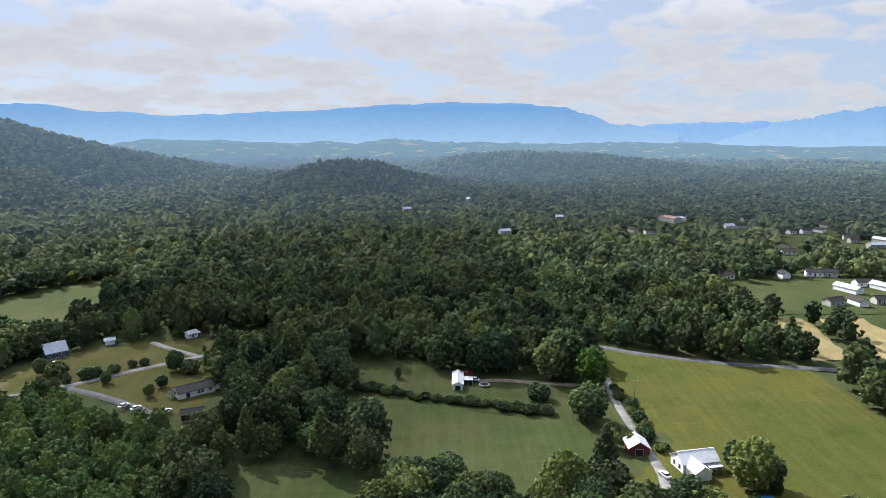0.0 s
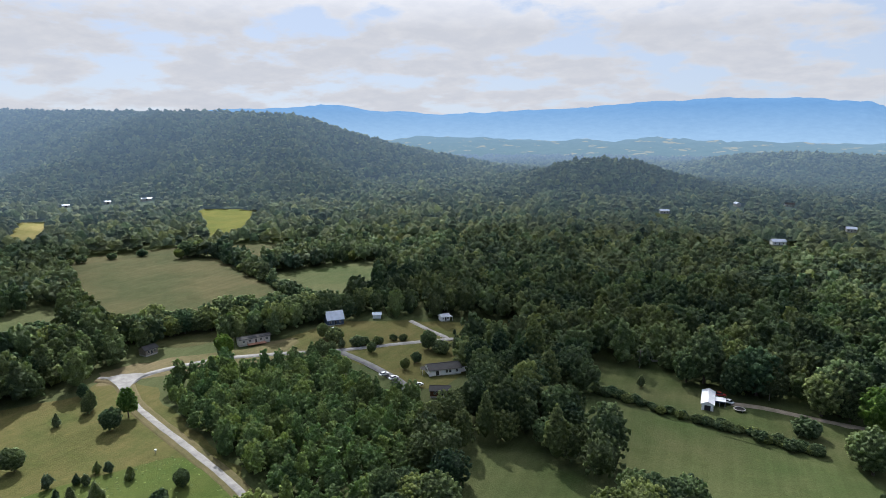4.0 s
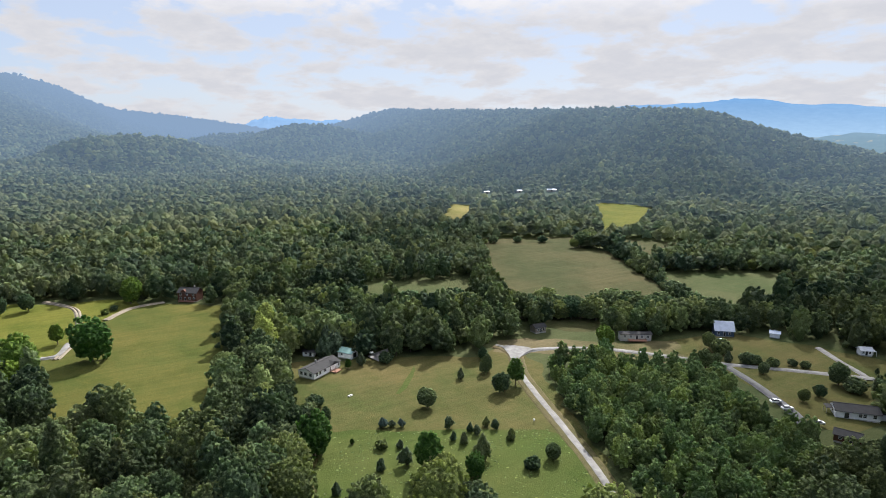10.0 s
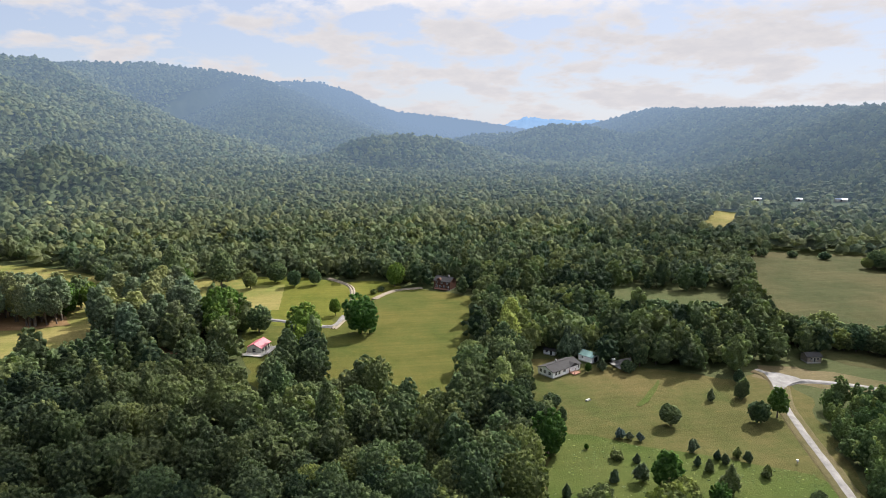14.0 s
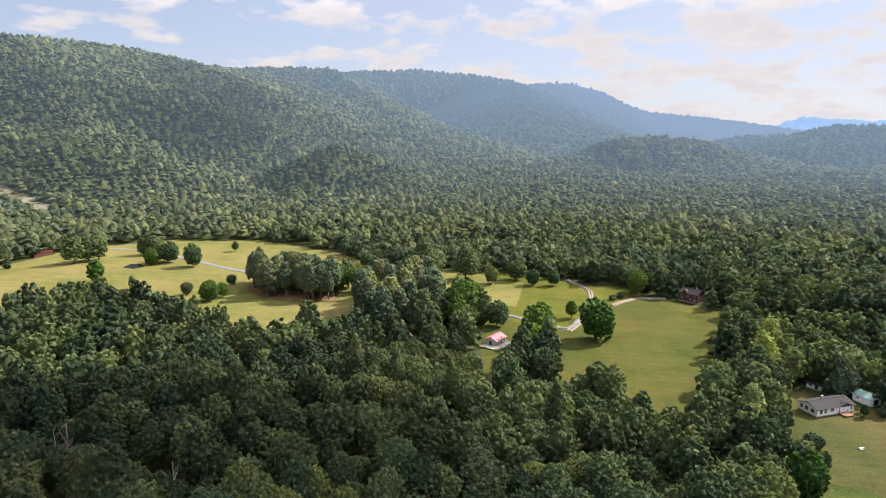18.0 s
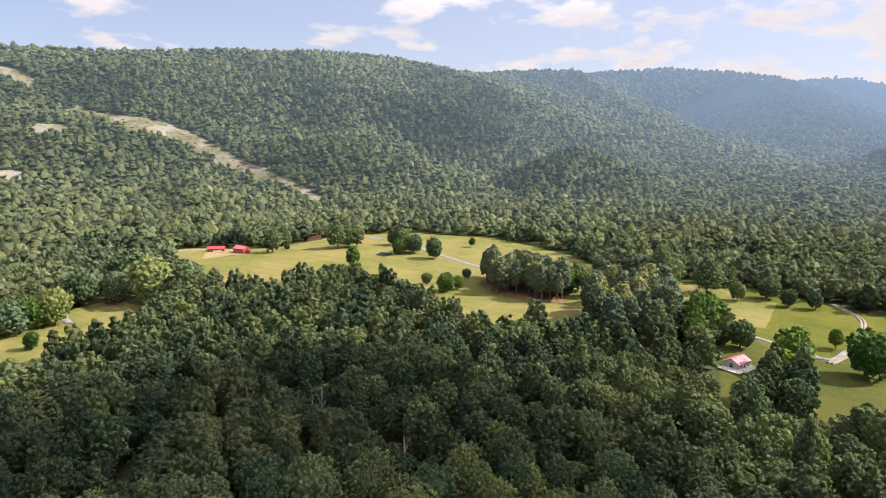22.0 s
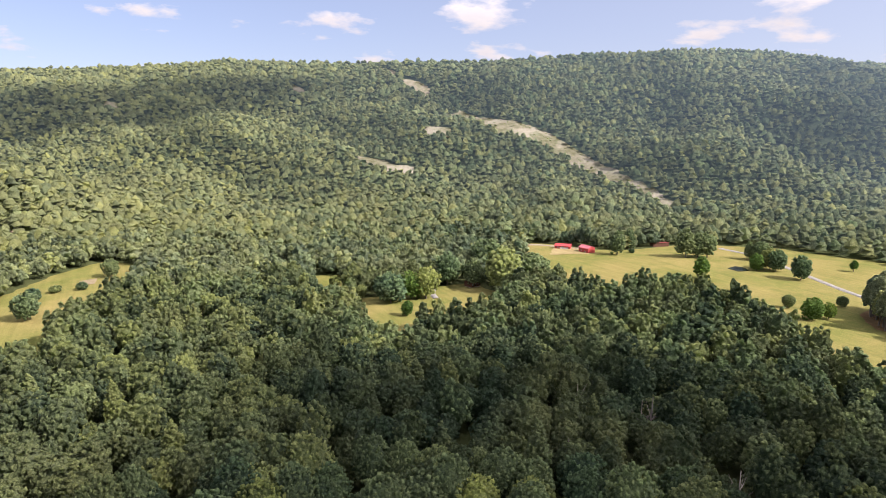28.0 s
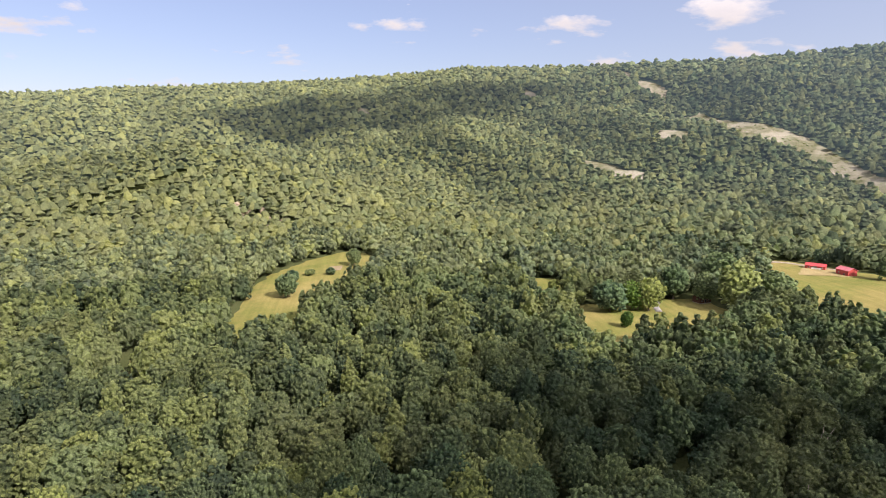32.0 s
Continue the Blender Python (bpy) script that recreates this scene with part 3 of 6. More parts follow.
LANES.append(("track_barn", [(14.6, 262.3), (25.0, 262.9), (36.1, 260.7), (47.5, 258.3), (55.8, 257.1), (68.5, 255.0)], 2.2, TRACK, "worn dirt track across the grass to a barn"))
LANES.append(("drive_brick", [(-382.7, 26.3), (-400.9, 41.3), (-404.8, 60.1)], 3.0, TRACK, "pale dirt track to a house in the trees"))
LANES.append(("drive_oval", [(-326.8, 1.2), (-355.1, 11.0), (-384.7, 13.9), (-412.7, 14.2), (-426.6, 8.6), (-440.4, -0.4)], 3.6, TRACK, "two-wheel dirt track curving round a meadow"))
LANES.append(("drive_pink", [(-349.4, 7.7), (-331.6, 1.3), (-336.5, -12.9), (-348.1, -33.3), (-354.4, -45.2)], 2.6, GRAVEL, "gravel drive to a small house"))
LANES.append(("drive_barns", [(-481.1, -393.5), (-478.0, -356.7), (-460.8, -318.8), (-445.4, -285.0), (-426.5, -246.4), (-414.5, -219.8)], 4.0, GRAVEL, "pale gravel drive across the hay field"))
LANES.append(("drive_red", [(-327.3, -493.8), (-347.1, -482.2), (-363.2, -457.0), (-374.8, -448.7)], 4.0, TRACK, "sandy drive beside red barns"))
LANES.append(("drive_wood", [(-183.5, -376.0), (-177.1, -365.5), (-173.1, -351.5)], 3.0, GRAVEL, "short gravel drive in a field"))
ROADS = [(pts, w / 2 + (17 if nm == "lane_yard" else 11 if nm in ("lane_south", "drive_blue") else 2.5)) for nm, pts, w, _, _ in LANES]
for i, (nm, pts, w, mat, words) in enumerate(LANES):
    if nm in ("drive_oval", "drive_brick"):
        # two worn wheel lines with grass between
        for k, side in enumerate((-0.85, 0.85)):
            off = []
            for j, (x, y) in enumerate(pts):
                (ax, ay), (bx, by) = pts[max(j - 1, 0)], pts[min(j + 1, len(pts) - 1)]
                ln = math.hypot(bx - ax, by - ay)
                off.append((x - (by - ay) / ln * side, y + (bx - ax) / ln * side))
            ribbon(nm + ("_track", "_other_track")[k], off, 1.0, mat, 0.75 + 0.01 * i, words)
        continue
    ribbon(nm, pts, w, mat, 0.75 + 0.01 * i, words)
sheet("lane_junction", [(-232.5, 184.1), (-230.4, 189.5), (-224.7, 194.1), (-220.9, 195.1), (-219.3, 188.1), (-215.2, 181.1), (-209.0, 175.0), (-200.8, 170.1), (-210.7, 174.0), (-221.9, 179.8)], GRAVEL, 0.80, "worn gravel where two lanes meet", "road", 5.0, wobble=0.3)
ribbon("lane_verge", LANES[0][1], 6.4, VERGE, 0.66, "dry tan grass verge along a gravel lane", "verge")
ribbon("meadow_path", [(-121.3, 174.7), (-115.1, 171.1), (-110.3, 166.0), (-104.5, 156.6), (-101.9, 149.8)], 1.3, TRACK, 0.78, "narrow dirt path worn between cedars", "path")

# ---- trees ----
def ico(sub):
    bm = bmesh.new()
    bmesh.ops.create_icosphere(bm, subdivisions=sub, radius=1)
    v = np.array([q.co[:] for q in bm.verts])
    f = np.array([[q.index for q in g.verts] for g in bm.faces])
    bm.free()
    return v, f


def leaf_faces(rng, centres, normals, sizes):
    """Small folded leaf sprays, two triangles each."""
    n = len(centres)
    nrm = normals / np.linalg.norm(normals, axis=1)[:, None]
    ref = rng.normal(size=(n, 3))
    a = np.cross(nrm, ref)
    a /= np.linalg.norm(a, axis=1)[:, None]
    b = np.cross(nrm, a)
    s = sizes[:, None]
    st = rng.uniform(0.6, 1.0, (n, 1))
    fold = nrm * s * rng.uniform(-0.35, 0.1, (n, 1))
    v = np.stack([centres + a * s, centres + b * s * st + fold, centres - a * s * rng.uniform(0.7, 1.2, (n, 1)),
                  centres - b * s * st + fold], 1).reshape(-1, 3)
    k = np.arange(n) * 4
    f = np.concatenate([np.stack([k, k + 1, k + 2], 1), np.stack([k, k + 2, k + 3], 1)])
    return v, f


HULLS = {}


def hull(n):
    """Even directions over a ball and the triangles that join them."""
    if n not in HULLS:
        rng = np.random.RandomState(n)
        i = np.arange(n) + 0.5
        up, a = 1 - 2 * i / n, i * 2.399963
        flat = np.sqrt(1 - up * up)
        d = np.stack([np.cos(a) * flat, np.sin(a) * flat, up], 1) + rng.normal(0, 0.45 / math.sqrt(n), (n, 3))
        d /= np.linalg.norm(d, axis=1)[:, None]
        bm = bmesh.new()
        for q in d:
            bm.verts.new(q)
        bmesh.ops.convex_hull(bm, input=bm.verts)
        bm.verts.index_update()
        v = np.array([q.co[:] for q in bm.verts])
        f = np.array([[q.index for q in g.verts] for g in bm.faces])
        bm.free()
        turned = np.einsum("ij,ij->i", np.cross(v[f[:, 1]] - v[f[:, 0]], v[f[:, 2]] - v[f[:, 0]]), v[f[:, 0]]) < 0
        f[turned] = f[turned][:, ::-1]
        HULLS[n] = (v, f)
    return HULLS[n]


def crown(seed, height, radius, base, tufts, sprays, spray, shape="round", points=380, cap=-2.0, drum=0.75, inset=0.1):
    """A crown of many leafy tufts on a few large boughs, with loose sprays: vertices, triangles, a tint and a normal per vertex."""
    rng = np.random.RandomState(seed)
    mid, half = (height + base) / 2, (height - base) / 2
    d, f = hull(points)
    ang = rng.uniform(0, 6.28)
    d = np.stack([d[:, 0] * math.cos(ang) - d[:, 1] * math.sin(ang), d[:, 0] * math.sin(ang) + d[:, 1] * math.cos(ang), d[:, 2]], 1)

    def knobs(n, shake, lo, hi, deep):
        i = np.arange(n) + 0.5
        up, a = 1 - 2 * i / n, i * 2.399963 + rng.uniform(0, 6.28)
        flat = np.sqrt(1 - up * up)
        c = np.stack([np.cos(a) * flat, np.sin(a) * flat, up], 1) + rng.normal(0, shake / math.sqrt(n), (n, 3))
        c /= np.linalg.norm(c, axis=1)[:, None]
        wide = 0.66 * math.sqrt(12.57 / n)
        gap = np.arccos(np.clip(d @ c.T, -1, 1)) / (wide * rng.uniform(0.8, 1.25, n))
        h = rng.uniform(lo, hi, n) * (1 - deep + deep * np.sqrt(np.maximum(0, 1 - gap * gap)))
        return h.max(1), gap.argmin(1)

    big, _ = knobs(7 if shape == "round" else 9, 0.9, 0.74, 1.14, 0.32)
    small, who = knobs(tufts, 0.9, 0.82, 1.17, 0.42)
    p = d * (big * small)[:, None]
    z = p[:, 2:3]
    if shape == "cone":
        p = np.concatenate([p[:, :2] * np.clip(0.92 - 0.62 * z, 0.16, 1.15), z * 1.02], 1)
    elif shape == "oval":
        p = np.concatenate([p[:, :2] * np.clip(1.0 - 0.3 * z, 0.4, 1.1), z], 1)
    else:
        p = np.concatenate([p[:, :2] * np.where(z < 0, np.sqrt(1 - (drum * np.clip(z, -1, 0)) ** 2) / np.sqrt(1.04 - np.clip(z, -1, 0) ** 2), 1 + 0.8 * z * np.clip(1 - z, 0, 1)), z * np.where(z < 0, 0.95, 1.0)], 1)
    p = p * np.array([radius, radius, half]) + np.array([rng.normal(0, 0.06) * radius, rng.normal(0, 0.06) * radius, mid])
    f = f[d[f][:, :, 2].max(1) > cap]
    fn = np.cross(p[f[:, 1]] - p[f[:, 0]], p[f[:, 2]] - p[f[:, 0]])
    vn = np.zeros_like(p)
    for k in range(3):
        np.add.at(vn, f[:, k], fn)
    vn += d * 1e-4
    vn /= np.linalg.norm(vn, axis=1)[:, None]
    # hull tinted darker than its sprays, inner shade put into the colour
    t = rng.uniform(-0.3, 0.12, tufts)[who] + rng.uniform(-0.16, 0.06, len(p))
    lean = vn + rng.normal(0, 0.3, vn.shape)
    if sprays:
        pick = rng.choice(len(f), sprays, p=np.linalg.norm(fn, axis=1) / np.linalg.norm(fn, axis=1).sum())
        w = rng.dirichlet((1, 1, 1), sprays)
        at = (p[f[pick]] * w[:, :, None]).sum(1)
        n = fn[pick] / np.linalg.norm(fn[pick], axis=1)[:, None]
        at += n * spray * rng.uniform(-0.5, 0.9, (sprays, 1))
        sv, sf = leaf_faces(rng, at, n + rng.normal(0, 0.5, n.shape) + np.array([0, 0, 0.3]), spray * rng.uniform(0.6, 1.3, sprays))
        ln = n + rng.normal(0, 0.5, n.shape) + np.array([0, 0, 0.25])
        t = np.concatenate([t, np.repeat(t[f[pick][:, 0]] + rng.uniform(-0.15, 0.6, sprays), 4)])
        f = np.concatenate([f, sf + len(p)])
        p = (p - (0, 0, mid)) * (1 - inset) + (0, 0, mid)
        p, lean = np.concatenate([p, sv]), np.concatenate([lean, np.repeat(ln, 4, 0)])
    return p, f, t, lean / np.linalg.norm(lean, axis=1)[:, None]


def tufted(seed, height, radius, base, tufts, sides, size, shape="round", sprays=0, spray=0.4, core=20, low=1.5):
    """A crown of leafy tufts, each a small ragged dome, set over boughs round a darkened core, with loose sprays at the
    rim.
    """
    rng = np.random.RandomState(seed)
    mid, half = (height + base) / 2, (height - base) / 2
    bough = rng.normal(size=(6, 3))
    bough /= np.linalg.norm(bough, axis=1)[:, None]
    swell = rng.uniform(0.8, 1.12, 6)

    def skin(d):
        near = (d @ bough.T - 0.35).clip(0) * (swell - 0.88) * 1.6
        k = 0.9 + near.sum(1)
        q = d * k[:, None]
        z = q[:, 2:3].clip(-1, 1.1)
        if shape == "cone":
            w = np.clip(0.92 - 0.6 * z, 0.2, 1.15)
        elif shape == "oval":
            w = np.clip(1.0 - 0.28 * z, 0.45, 1.1)
        else:
            w = np.where(z < 0, 1.0 + 0.12 * z, 1.0 + 0.25 * z * (1 - z))
        return np.concatenate([q[:, :2] * w, q[:, 2:3]], 1) * np.array([radius, radius, half])

    d, f = hull(core)
    # core tinted darker, the shade inside a crown put into its colour
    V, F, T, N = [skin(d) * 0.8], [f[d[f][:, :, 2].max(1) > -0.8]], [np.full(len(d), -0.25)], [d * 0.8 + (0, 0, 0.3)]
    o = len(d)
    i = np.arange(tufts) + 0.5
    up, a = 1 - low * i / tufts, i * 2.399963 + rng.uniform(0, 6.28)
    flat = np.sqrt(np.maximum(0, 1 - up * up))
    c = np.stack([np.cos(a) * flat, np.sin(a) * flat, up], 1) + rng.normal(0, 0.5 / math.sqrt(tufts), (tufts, 3))
    c /= np.linalg.norm(c, axis=1)[:, None]
    at = skin(c) * rng.uniform(0.84, 1.04, (tufts, 1))
    axis = c * np.array([1, 1, 0.8]) + (0, 0, 0.55)
    axis /= np.linalg.norm(axis, axis=1)[:, None]
    ref = np.cross(axis, rng.normal(size=(tufts, 3)))
    ref /= np.linalg.norm(ref, axis=1)[:, None]
    oth = np.cross(axis, ref)
    big = size * rng.uniform(0.7, 1.35, (tufts, 1))
    # creases between tufts darkened in the tint, tips and sprays lightened
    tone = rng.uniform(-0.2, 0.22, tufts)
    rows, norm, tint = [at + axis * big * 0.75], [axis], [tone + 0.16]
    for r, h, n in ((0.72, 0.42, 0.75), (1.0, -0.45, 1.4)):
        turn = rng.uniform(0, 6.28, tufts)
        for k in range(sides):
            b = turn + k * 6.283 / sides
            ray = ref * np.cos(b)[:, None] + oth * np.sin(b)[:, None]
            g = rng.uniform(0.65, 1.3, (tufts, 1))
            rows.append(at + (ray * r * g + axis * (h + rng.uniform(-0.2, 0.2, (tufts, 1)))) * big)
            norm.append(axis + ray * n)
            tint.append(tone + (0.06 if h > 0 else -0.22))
    m = 1 + 2 * sides
    V.append(np.stack(rows, 1).reshape(-1, 3))
    N.append(np.stack(norm, 1).reshape(-1, 3))
    T.append(np.stack(tint, 1).ravel())
    tf = []
    for k in range(sides):
        l = (k + 1) % sides
        tf += [(0, 1 + k, 1 + l), (1 + k, 1 + sides + k, 1 + sides + l), (1 + k, 1 + sides + l, 1 + l)]
    F.append((np.array(tf)[None] + (np.arange(tufts) * m)[:, None, None]).reshape(-1, 3) + o)
    o += tufts * m
    if sprays:
        pick = rng.randint(0, tufts, sprays)
        out = axis[pick] + rng.normal(0, 0.75, (sprays, 3))
        out /= np.linalg.norm(out, axis=1)[:, None]
        sv, sf = leaf_faces(rng, at[pick] + out * big[pick] * rng.uniform(0.6, 1.05, (sprays, 1)), out + rng.normal(0, 0.5, out.shape), spray * rng.uniform(0.6, 1.3, sprays))
        V.append(sv)
        F.append(sf + o)
        T.append(np.repeat(tone[pick] + rng.uniform(-0.1, 0.45, sprays), 4))
        N.append(np.repeat(out + (0, 0, 0.35), 4, 0))
    V, N = np.concatenate(V), np.concatenate(N) + (0, 0, 0.15)
    V = V + np.array([rng.normal(0, 0.05) * radius, rng.normal(0, 0.05) * radius, mid])
    N = N + rng.normal(0, 0.12, N.shape)
    return V, np.concatenate(F), np.concatenate(T), N / np.linalg.norm(N, axis=1)[:, None]


def trunk(seed, height, radius, limbs=4, sides=6):
    """A tapered, slightly bent trunk with limbs that reach into the crown."""
    rng = np.random.RandomState(seed)
    V, F = [], []

    def tube(pts, radii):
        o = len(V)
        for p, r in zip(pts, radii):
            for k in range(sides):
                V.append((p[0] + math.cos(k * 6.283 / sides) * r, p[1] + math.sin(k * 6.283 / sides) * r, p[2]))
        for i in range(len(pts) - 1):
            for k in range(sides):
                a, b = o + i * sides + k, o + i * sides + (k + 1) % sides
                F.append((a, b, b + sides))
                F.append((a, b + sides, a + sides))

    bend = rng.uniform(-0.03, 0.03, 2) * height
    tube([(0, 0, -0.6), (0, 0, 0.4), (bend[0], bend[1], height * 0.4), (bend[0] * 1.5, bend[1] * 1.2, height * 0.82)],
         [radius * 1.5, radius, radius * 0.75, radius * 0.2])
    for i in range(limbs):
        a, z0 = rng.uniform(0, 6.28), height * rng.uniform(0.25, 0.5)
        ln = height * rng.uniform(0.18, 0.3)
        s = np.array([bend[0], bend[1], z0])
        d = np.array([math.cos(a), math.sin(a), rng.uniform(0.5, 1.0)])
        tube([s, s + d * ln * 0.5, s + d * ln + np.array([0, 0, ln * 0.15])], [radius * 0.5, radius * 0.32, radius * 0.08])
    return np.array(V), np.array(F)


def olive_side(x, y, kind):
    """Sun and shade put into hue: yellower towards the mountain, bluer in the valley."""
    az = np.degrees(np.arctan2(-x, y)) % 360
    s = np.clip((np.where(az > 300, az - 360, az) - 152) / 26, 0, 1)
    return np.clip(kind * (0.7 - 0.3 * s) + 0.16 + 0.36 * s, 0.002, 0.99)


def fused(name, templates, rows, mats, smooth=False, tilt=0.0):
    """Many trees joined into one mesh. rows: x, y, z, scale, stretch, turn, tint, which template. tilt: how far their leaves lean with the slope."""
    rows = np.asarray(rows, float)
    gx = (land(rows[:, 0] + 20, rows[:, 1]) - land(rows[:, 0] - 20, rows[:, 1])) / 40
    gy = (land(rows[:, 0], rows[:, 1] + 20) - land(rows[:, 0], rows[:, 1] - 20)) / 40
    slope = -tilt * np.column_stack([gx, gy, 0 * gx])
    Vs, Fs, Ts, Is, Ls, Hs, o = [], [], [], [], [], [], 0
    for k, (v, f, t, idx, ln) in enumerate(templates):
        r = rows[rows[:, 7].astype(int) == k]
        if not len(r):
            continue
        c, s = np.cos(r[:, 5])[:, None], np.sin(r[:, 5])[:, None]
        x = (v[:, 0] * c - v[:, 1] * s) * r[:, 3:4] + r[:, 0:1]
        y = (v[:, 0] * s + v[:, 1] * c) * r[:, 3:4] + r[:, 1:2]
        z = v[:, 2] * r[:, 3:4] * r[:, 4:5] + r[:, 2:3]
        Vs.append(np.stack([x, y, z], -1).reshape(-1, 3))
        Fs.append((f[None] + (np.arange(len(r)) * len(v))[:, None, None] + o).reshape(-1, 3))
        Ts.append((t[None] + r[:, 6:7]).ravel())
        kind = np.modf(np.abs(r[:, 0] * 0.3719 + r[:, 1] * 0.7133))[0]
        Hs.append(np.repeat(olive_side(r[:, 0], r[:, 1], kind), len(v)))
        Is.append(np.tile(idx, len(r)))
        turned = np.stack([ln[:, 0] * c - ln[:, 1] * s, ln[:, 0] * s + ln[:, 1] * c, np.tile(ln[:, 2], (len(r), 1))], -1)
        Ls.append((turned + slope[rows[:, 7].astype(int) == k][:, None, :]).reshape(-1, 3))
        o += len(v) * len(r)
    return mesh_from(name, np.concatenate(Vs), np.concatenate(Fs), mats, smooth, np.concatenate(Ts), np.concatenate(Is), None if smooth else np.concatenate(Ls), np.concatenate(Hs))


def whole(cr, tk):
    """Crown and trunk in one template, with material numbers."""
    v, f, t, ln = cr
    tv, tf = tk
    up = np.zeros((len(tv), 3))
    up[:, 2] = 1
    return (np.concatenate([v, tv]), np.concatenate([f, tf + len(v)]), np.concatenate([t, np.zeros(len(tv))]),
            np.concatenate([np.zeros(len(f), int), np.ones(len(tf), int)]), np.concatenate([ln, up]))


NOTHING = (np.zeros((0, 3)), np.zeros((0, 3), int))
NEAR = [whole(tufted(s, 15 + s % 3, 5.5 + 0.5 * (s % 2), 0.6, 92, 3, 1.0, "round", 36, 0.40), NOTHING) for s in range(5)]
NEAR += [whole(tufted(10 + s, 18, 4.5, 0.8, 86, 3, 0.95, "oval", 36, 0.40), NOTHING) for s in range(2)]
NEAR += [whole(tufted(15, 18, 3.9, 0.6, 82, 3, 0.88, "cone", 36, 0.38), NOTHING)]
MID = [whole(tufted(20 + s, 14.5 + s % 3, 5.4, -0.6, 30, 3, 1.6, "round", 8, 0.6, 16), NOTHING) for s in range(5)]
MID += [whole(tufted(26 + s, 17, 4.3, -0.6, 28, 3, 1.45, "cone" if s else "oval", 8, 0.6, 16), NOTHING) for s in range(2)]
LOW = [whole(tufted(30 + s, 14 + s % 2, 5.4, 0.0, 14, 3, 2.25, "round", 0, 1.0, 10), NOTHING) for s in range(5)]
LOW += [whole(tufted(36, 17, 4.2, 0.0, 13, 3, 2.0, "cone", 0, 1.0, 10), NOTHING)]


def dome(seed, sides, rings):
    """A far crown: a lumpy cap of a few faces, about 14 m high."""
    rng = np.random.RandomState(seed)
    v, n = [(rng.uniform(-0.8, 0.8), rng.uniform(-0.8, 0.8), 14.5 + rng.uniform(-1, 1))], [(0, 0, 1)]
    for r, z, up in rings:
        a0 = rng.uniform(0, 6.28)
        for k in range(sides):
            a = a0 + k * 6.283 / sides
            g = r * rng.uniform(0.75, 1.2)
            v.append((math.cos(a) * g, math.sin(a) * g, z + rng.uniform(-1.3, 1.3)))
            n.append((math.cos(a), math.sin(a), up))
    f = [(0, 1 + k, 1 + (k + 1) % sides) for k in range(sides)]
    for j in range(len(rings) - 1):
        o = 1 + j * sides
        for k in range(sides):
            l = (k + 1) % sides
            f += [(o + k, o + sides + k, o + sides + l), (o + k, o + sides + l, o + l)]
    v, n = np.array(v), np.array(n) + rng.normal(0, 0.22, (len(n), 3))
    return v, np.array(f), rng.uniform(-0.12, 0.08, len(v)), np.zeros(len(f), int), n / np.linalg.norm(n, axis=1)[:, None]


OUTER = [dome(540 + s, 7, ((2.6, 13.2, 1.9), (4.6, 10.6, 1.2), (5.6, 6.2, 0.6))) for s in range(10)]
HILL = [dome(500 + s, 5, ((3.7, 12.0, 1.5), (5.8, 7.0, 1.0))) for s in range(10)]
RIDGE = [dome(520 + s, 5, ((4.2, 12.0, 1.6), (6.6, 7.0, 1.1))) for s in range(10)]

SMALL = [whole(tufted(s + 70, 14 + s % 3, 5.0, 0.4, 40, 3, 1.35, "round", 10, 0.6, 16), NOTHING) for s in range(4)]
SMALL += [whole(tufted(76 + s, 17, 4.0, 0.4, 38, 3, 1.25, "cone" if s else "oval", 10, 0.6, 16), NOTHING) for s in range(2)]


THICKET = [(-206.3, 179.6), (-210.2, 190.0), (-192.4, 213.0), (-159.1, 240.5), (-132.1, 228.7), (-111.7, 224.6), (-89.1, 201.2), (-77.0, 166.6), (-74.0, 133.1), (-90.1, 123.7), (-104.5, 129.6), (-125.1, 140.3), (-164.5, 160.8)]
STRIP = [(-616.9, -1148.8), (-622.0, -1083.6), (-633.5, -992.9), (-657.2, -950.1), (-668.9, -906.3), (-669.6, -849.6), (-665.2, -774.9), (-655.8, -698.3), (-651.5, -646.5), (-641.2, -595.8), (-622.9, -540.1),
         (-613.0, -520.0), (-590.0, -562.0), (-622.0, -612.0), (-634.0, -655.0), (-636.0, -702.0), (-637.0, -758.0), (-638.0, -816.0), (-634.0, -872.0), (-615.0, -918.0), (-585.0, -945.0), (-585.0, -1050.0), (-590.0, -1114.0)]
BARE_BITS = [[(-590, -1362), (-606, -1315), (-610, -1260), (-588, -1228), (-583, -1270), (-571, -1320)], [(-594, -1550), (-603, -1495), (-599, -1423), (-579, -1377), (-576, -1434), (-569, -1492)],
             [(-367, -1475), (-384, -1438), (-374, -1398), (-355, -1431)], [(-351, -1000), (-378, -969), (-388, -935), (-413, -912), (-396, -878), (-370, -897), (-355, -922), (-334, -955)],
             [(-531, -1164), (-611, -1138), (-595, -1100), (-512, -1121)], [(-491, -1038), (-522, -1000), (-500, -959), (-472, -1000)], [(16, -1496), (-13, -1480), (-12, -1440), (16, -1460)]]
CRAGS = [(129, -716, 9), (108, -696, 10), (90, -686, 9), (74, -680, 8), (181, -639, 8), (147, -643, 8), (146, -742, 7), (116, -722, 8)]
BARE_BITS += [[(x + r * k * math.cos(a * 0.9) - x * 0.012 * r * (a % 2), y + r * k * math.sin(a * 0.9) - y * 0.003 * r) for a, k in zip(range(7), (1.2, 0.8, 1.1, 0.7, 1.25, 0.9, 1.0))] for x, y, r in CRAGS]
CUTS = [STRIP] + BARE_BITS
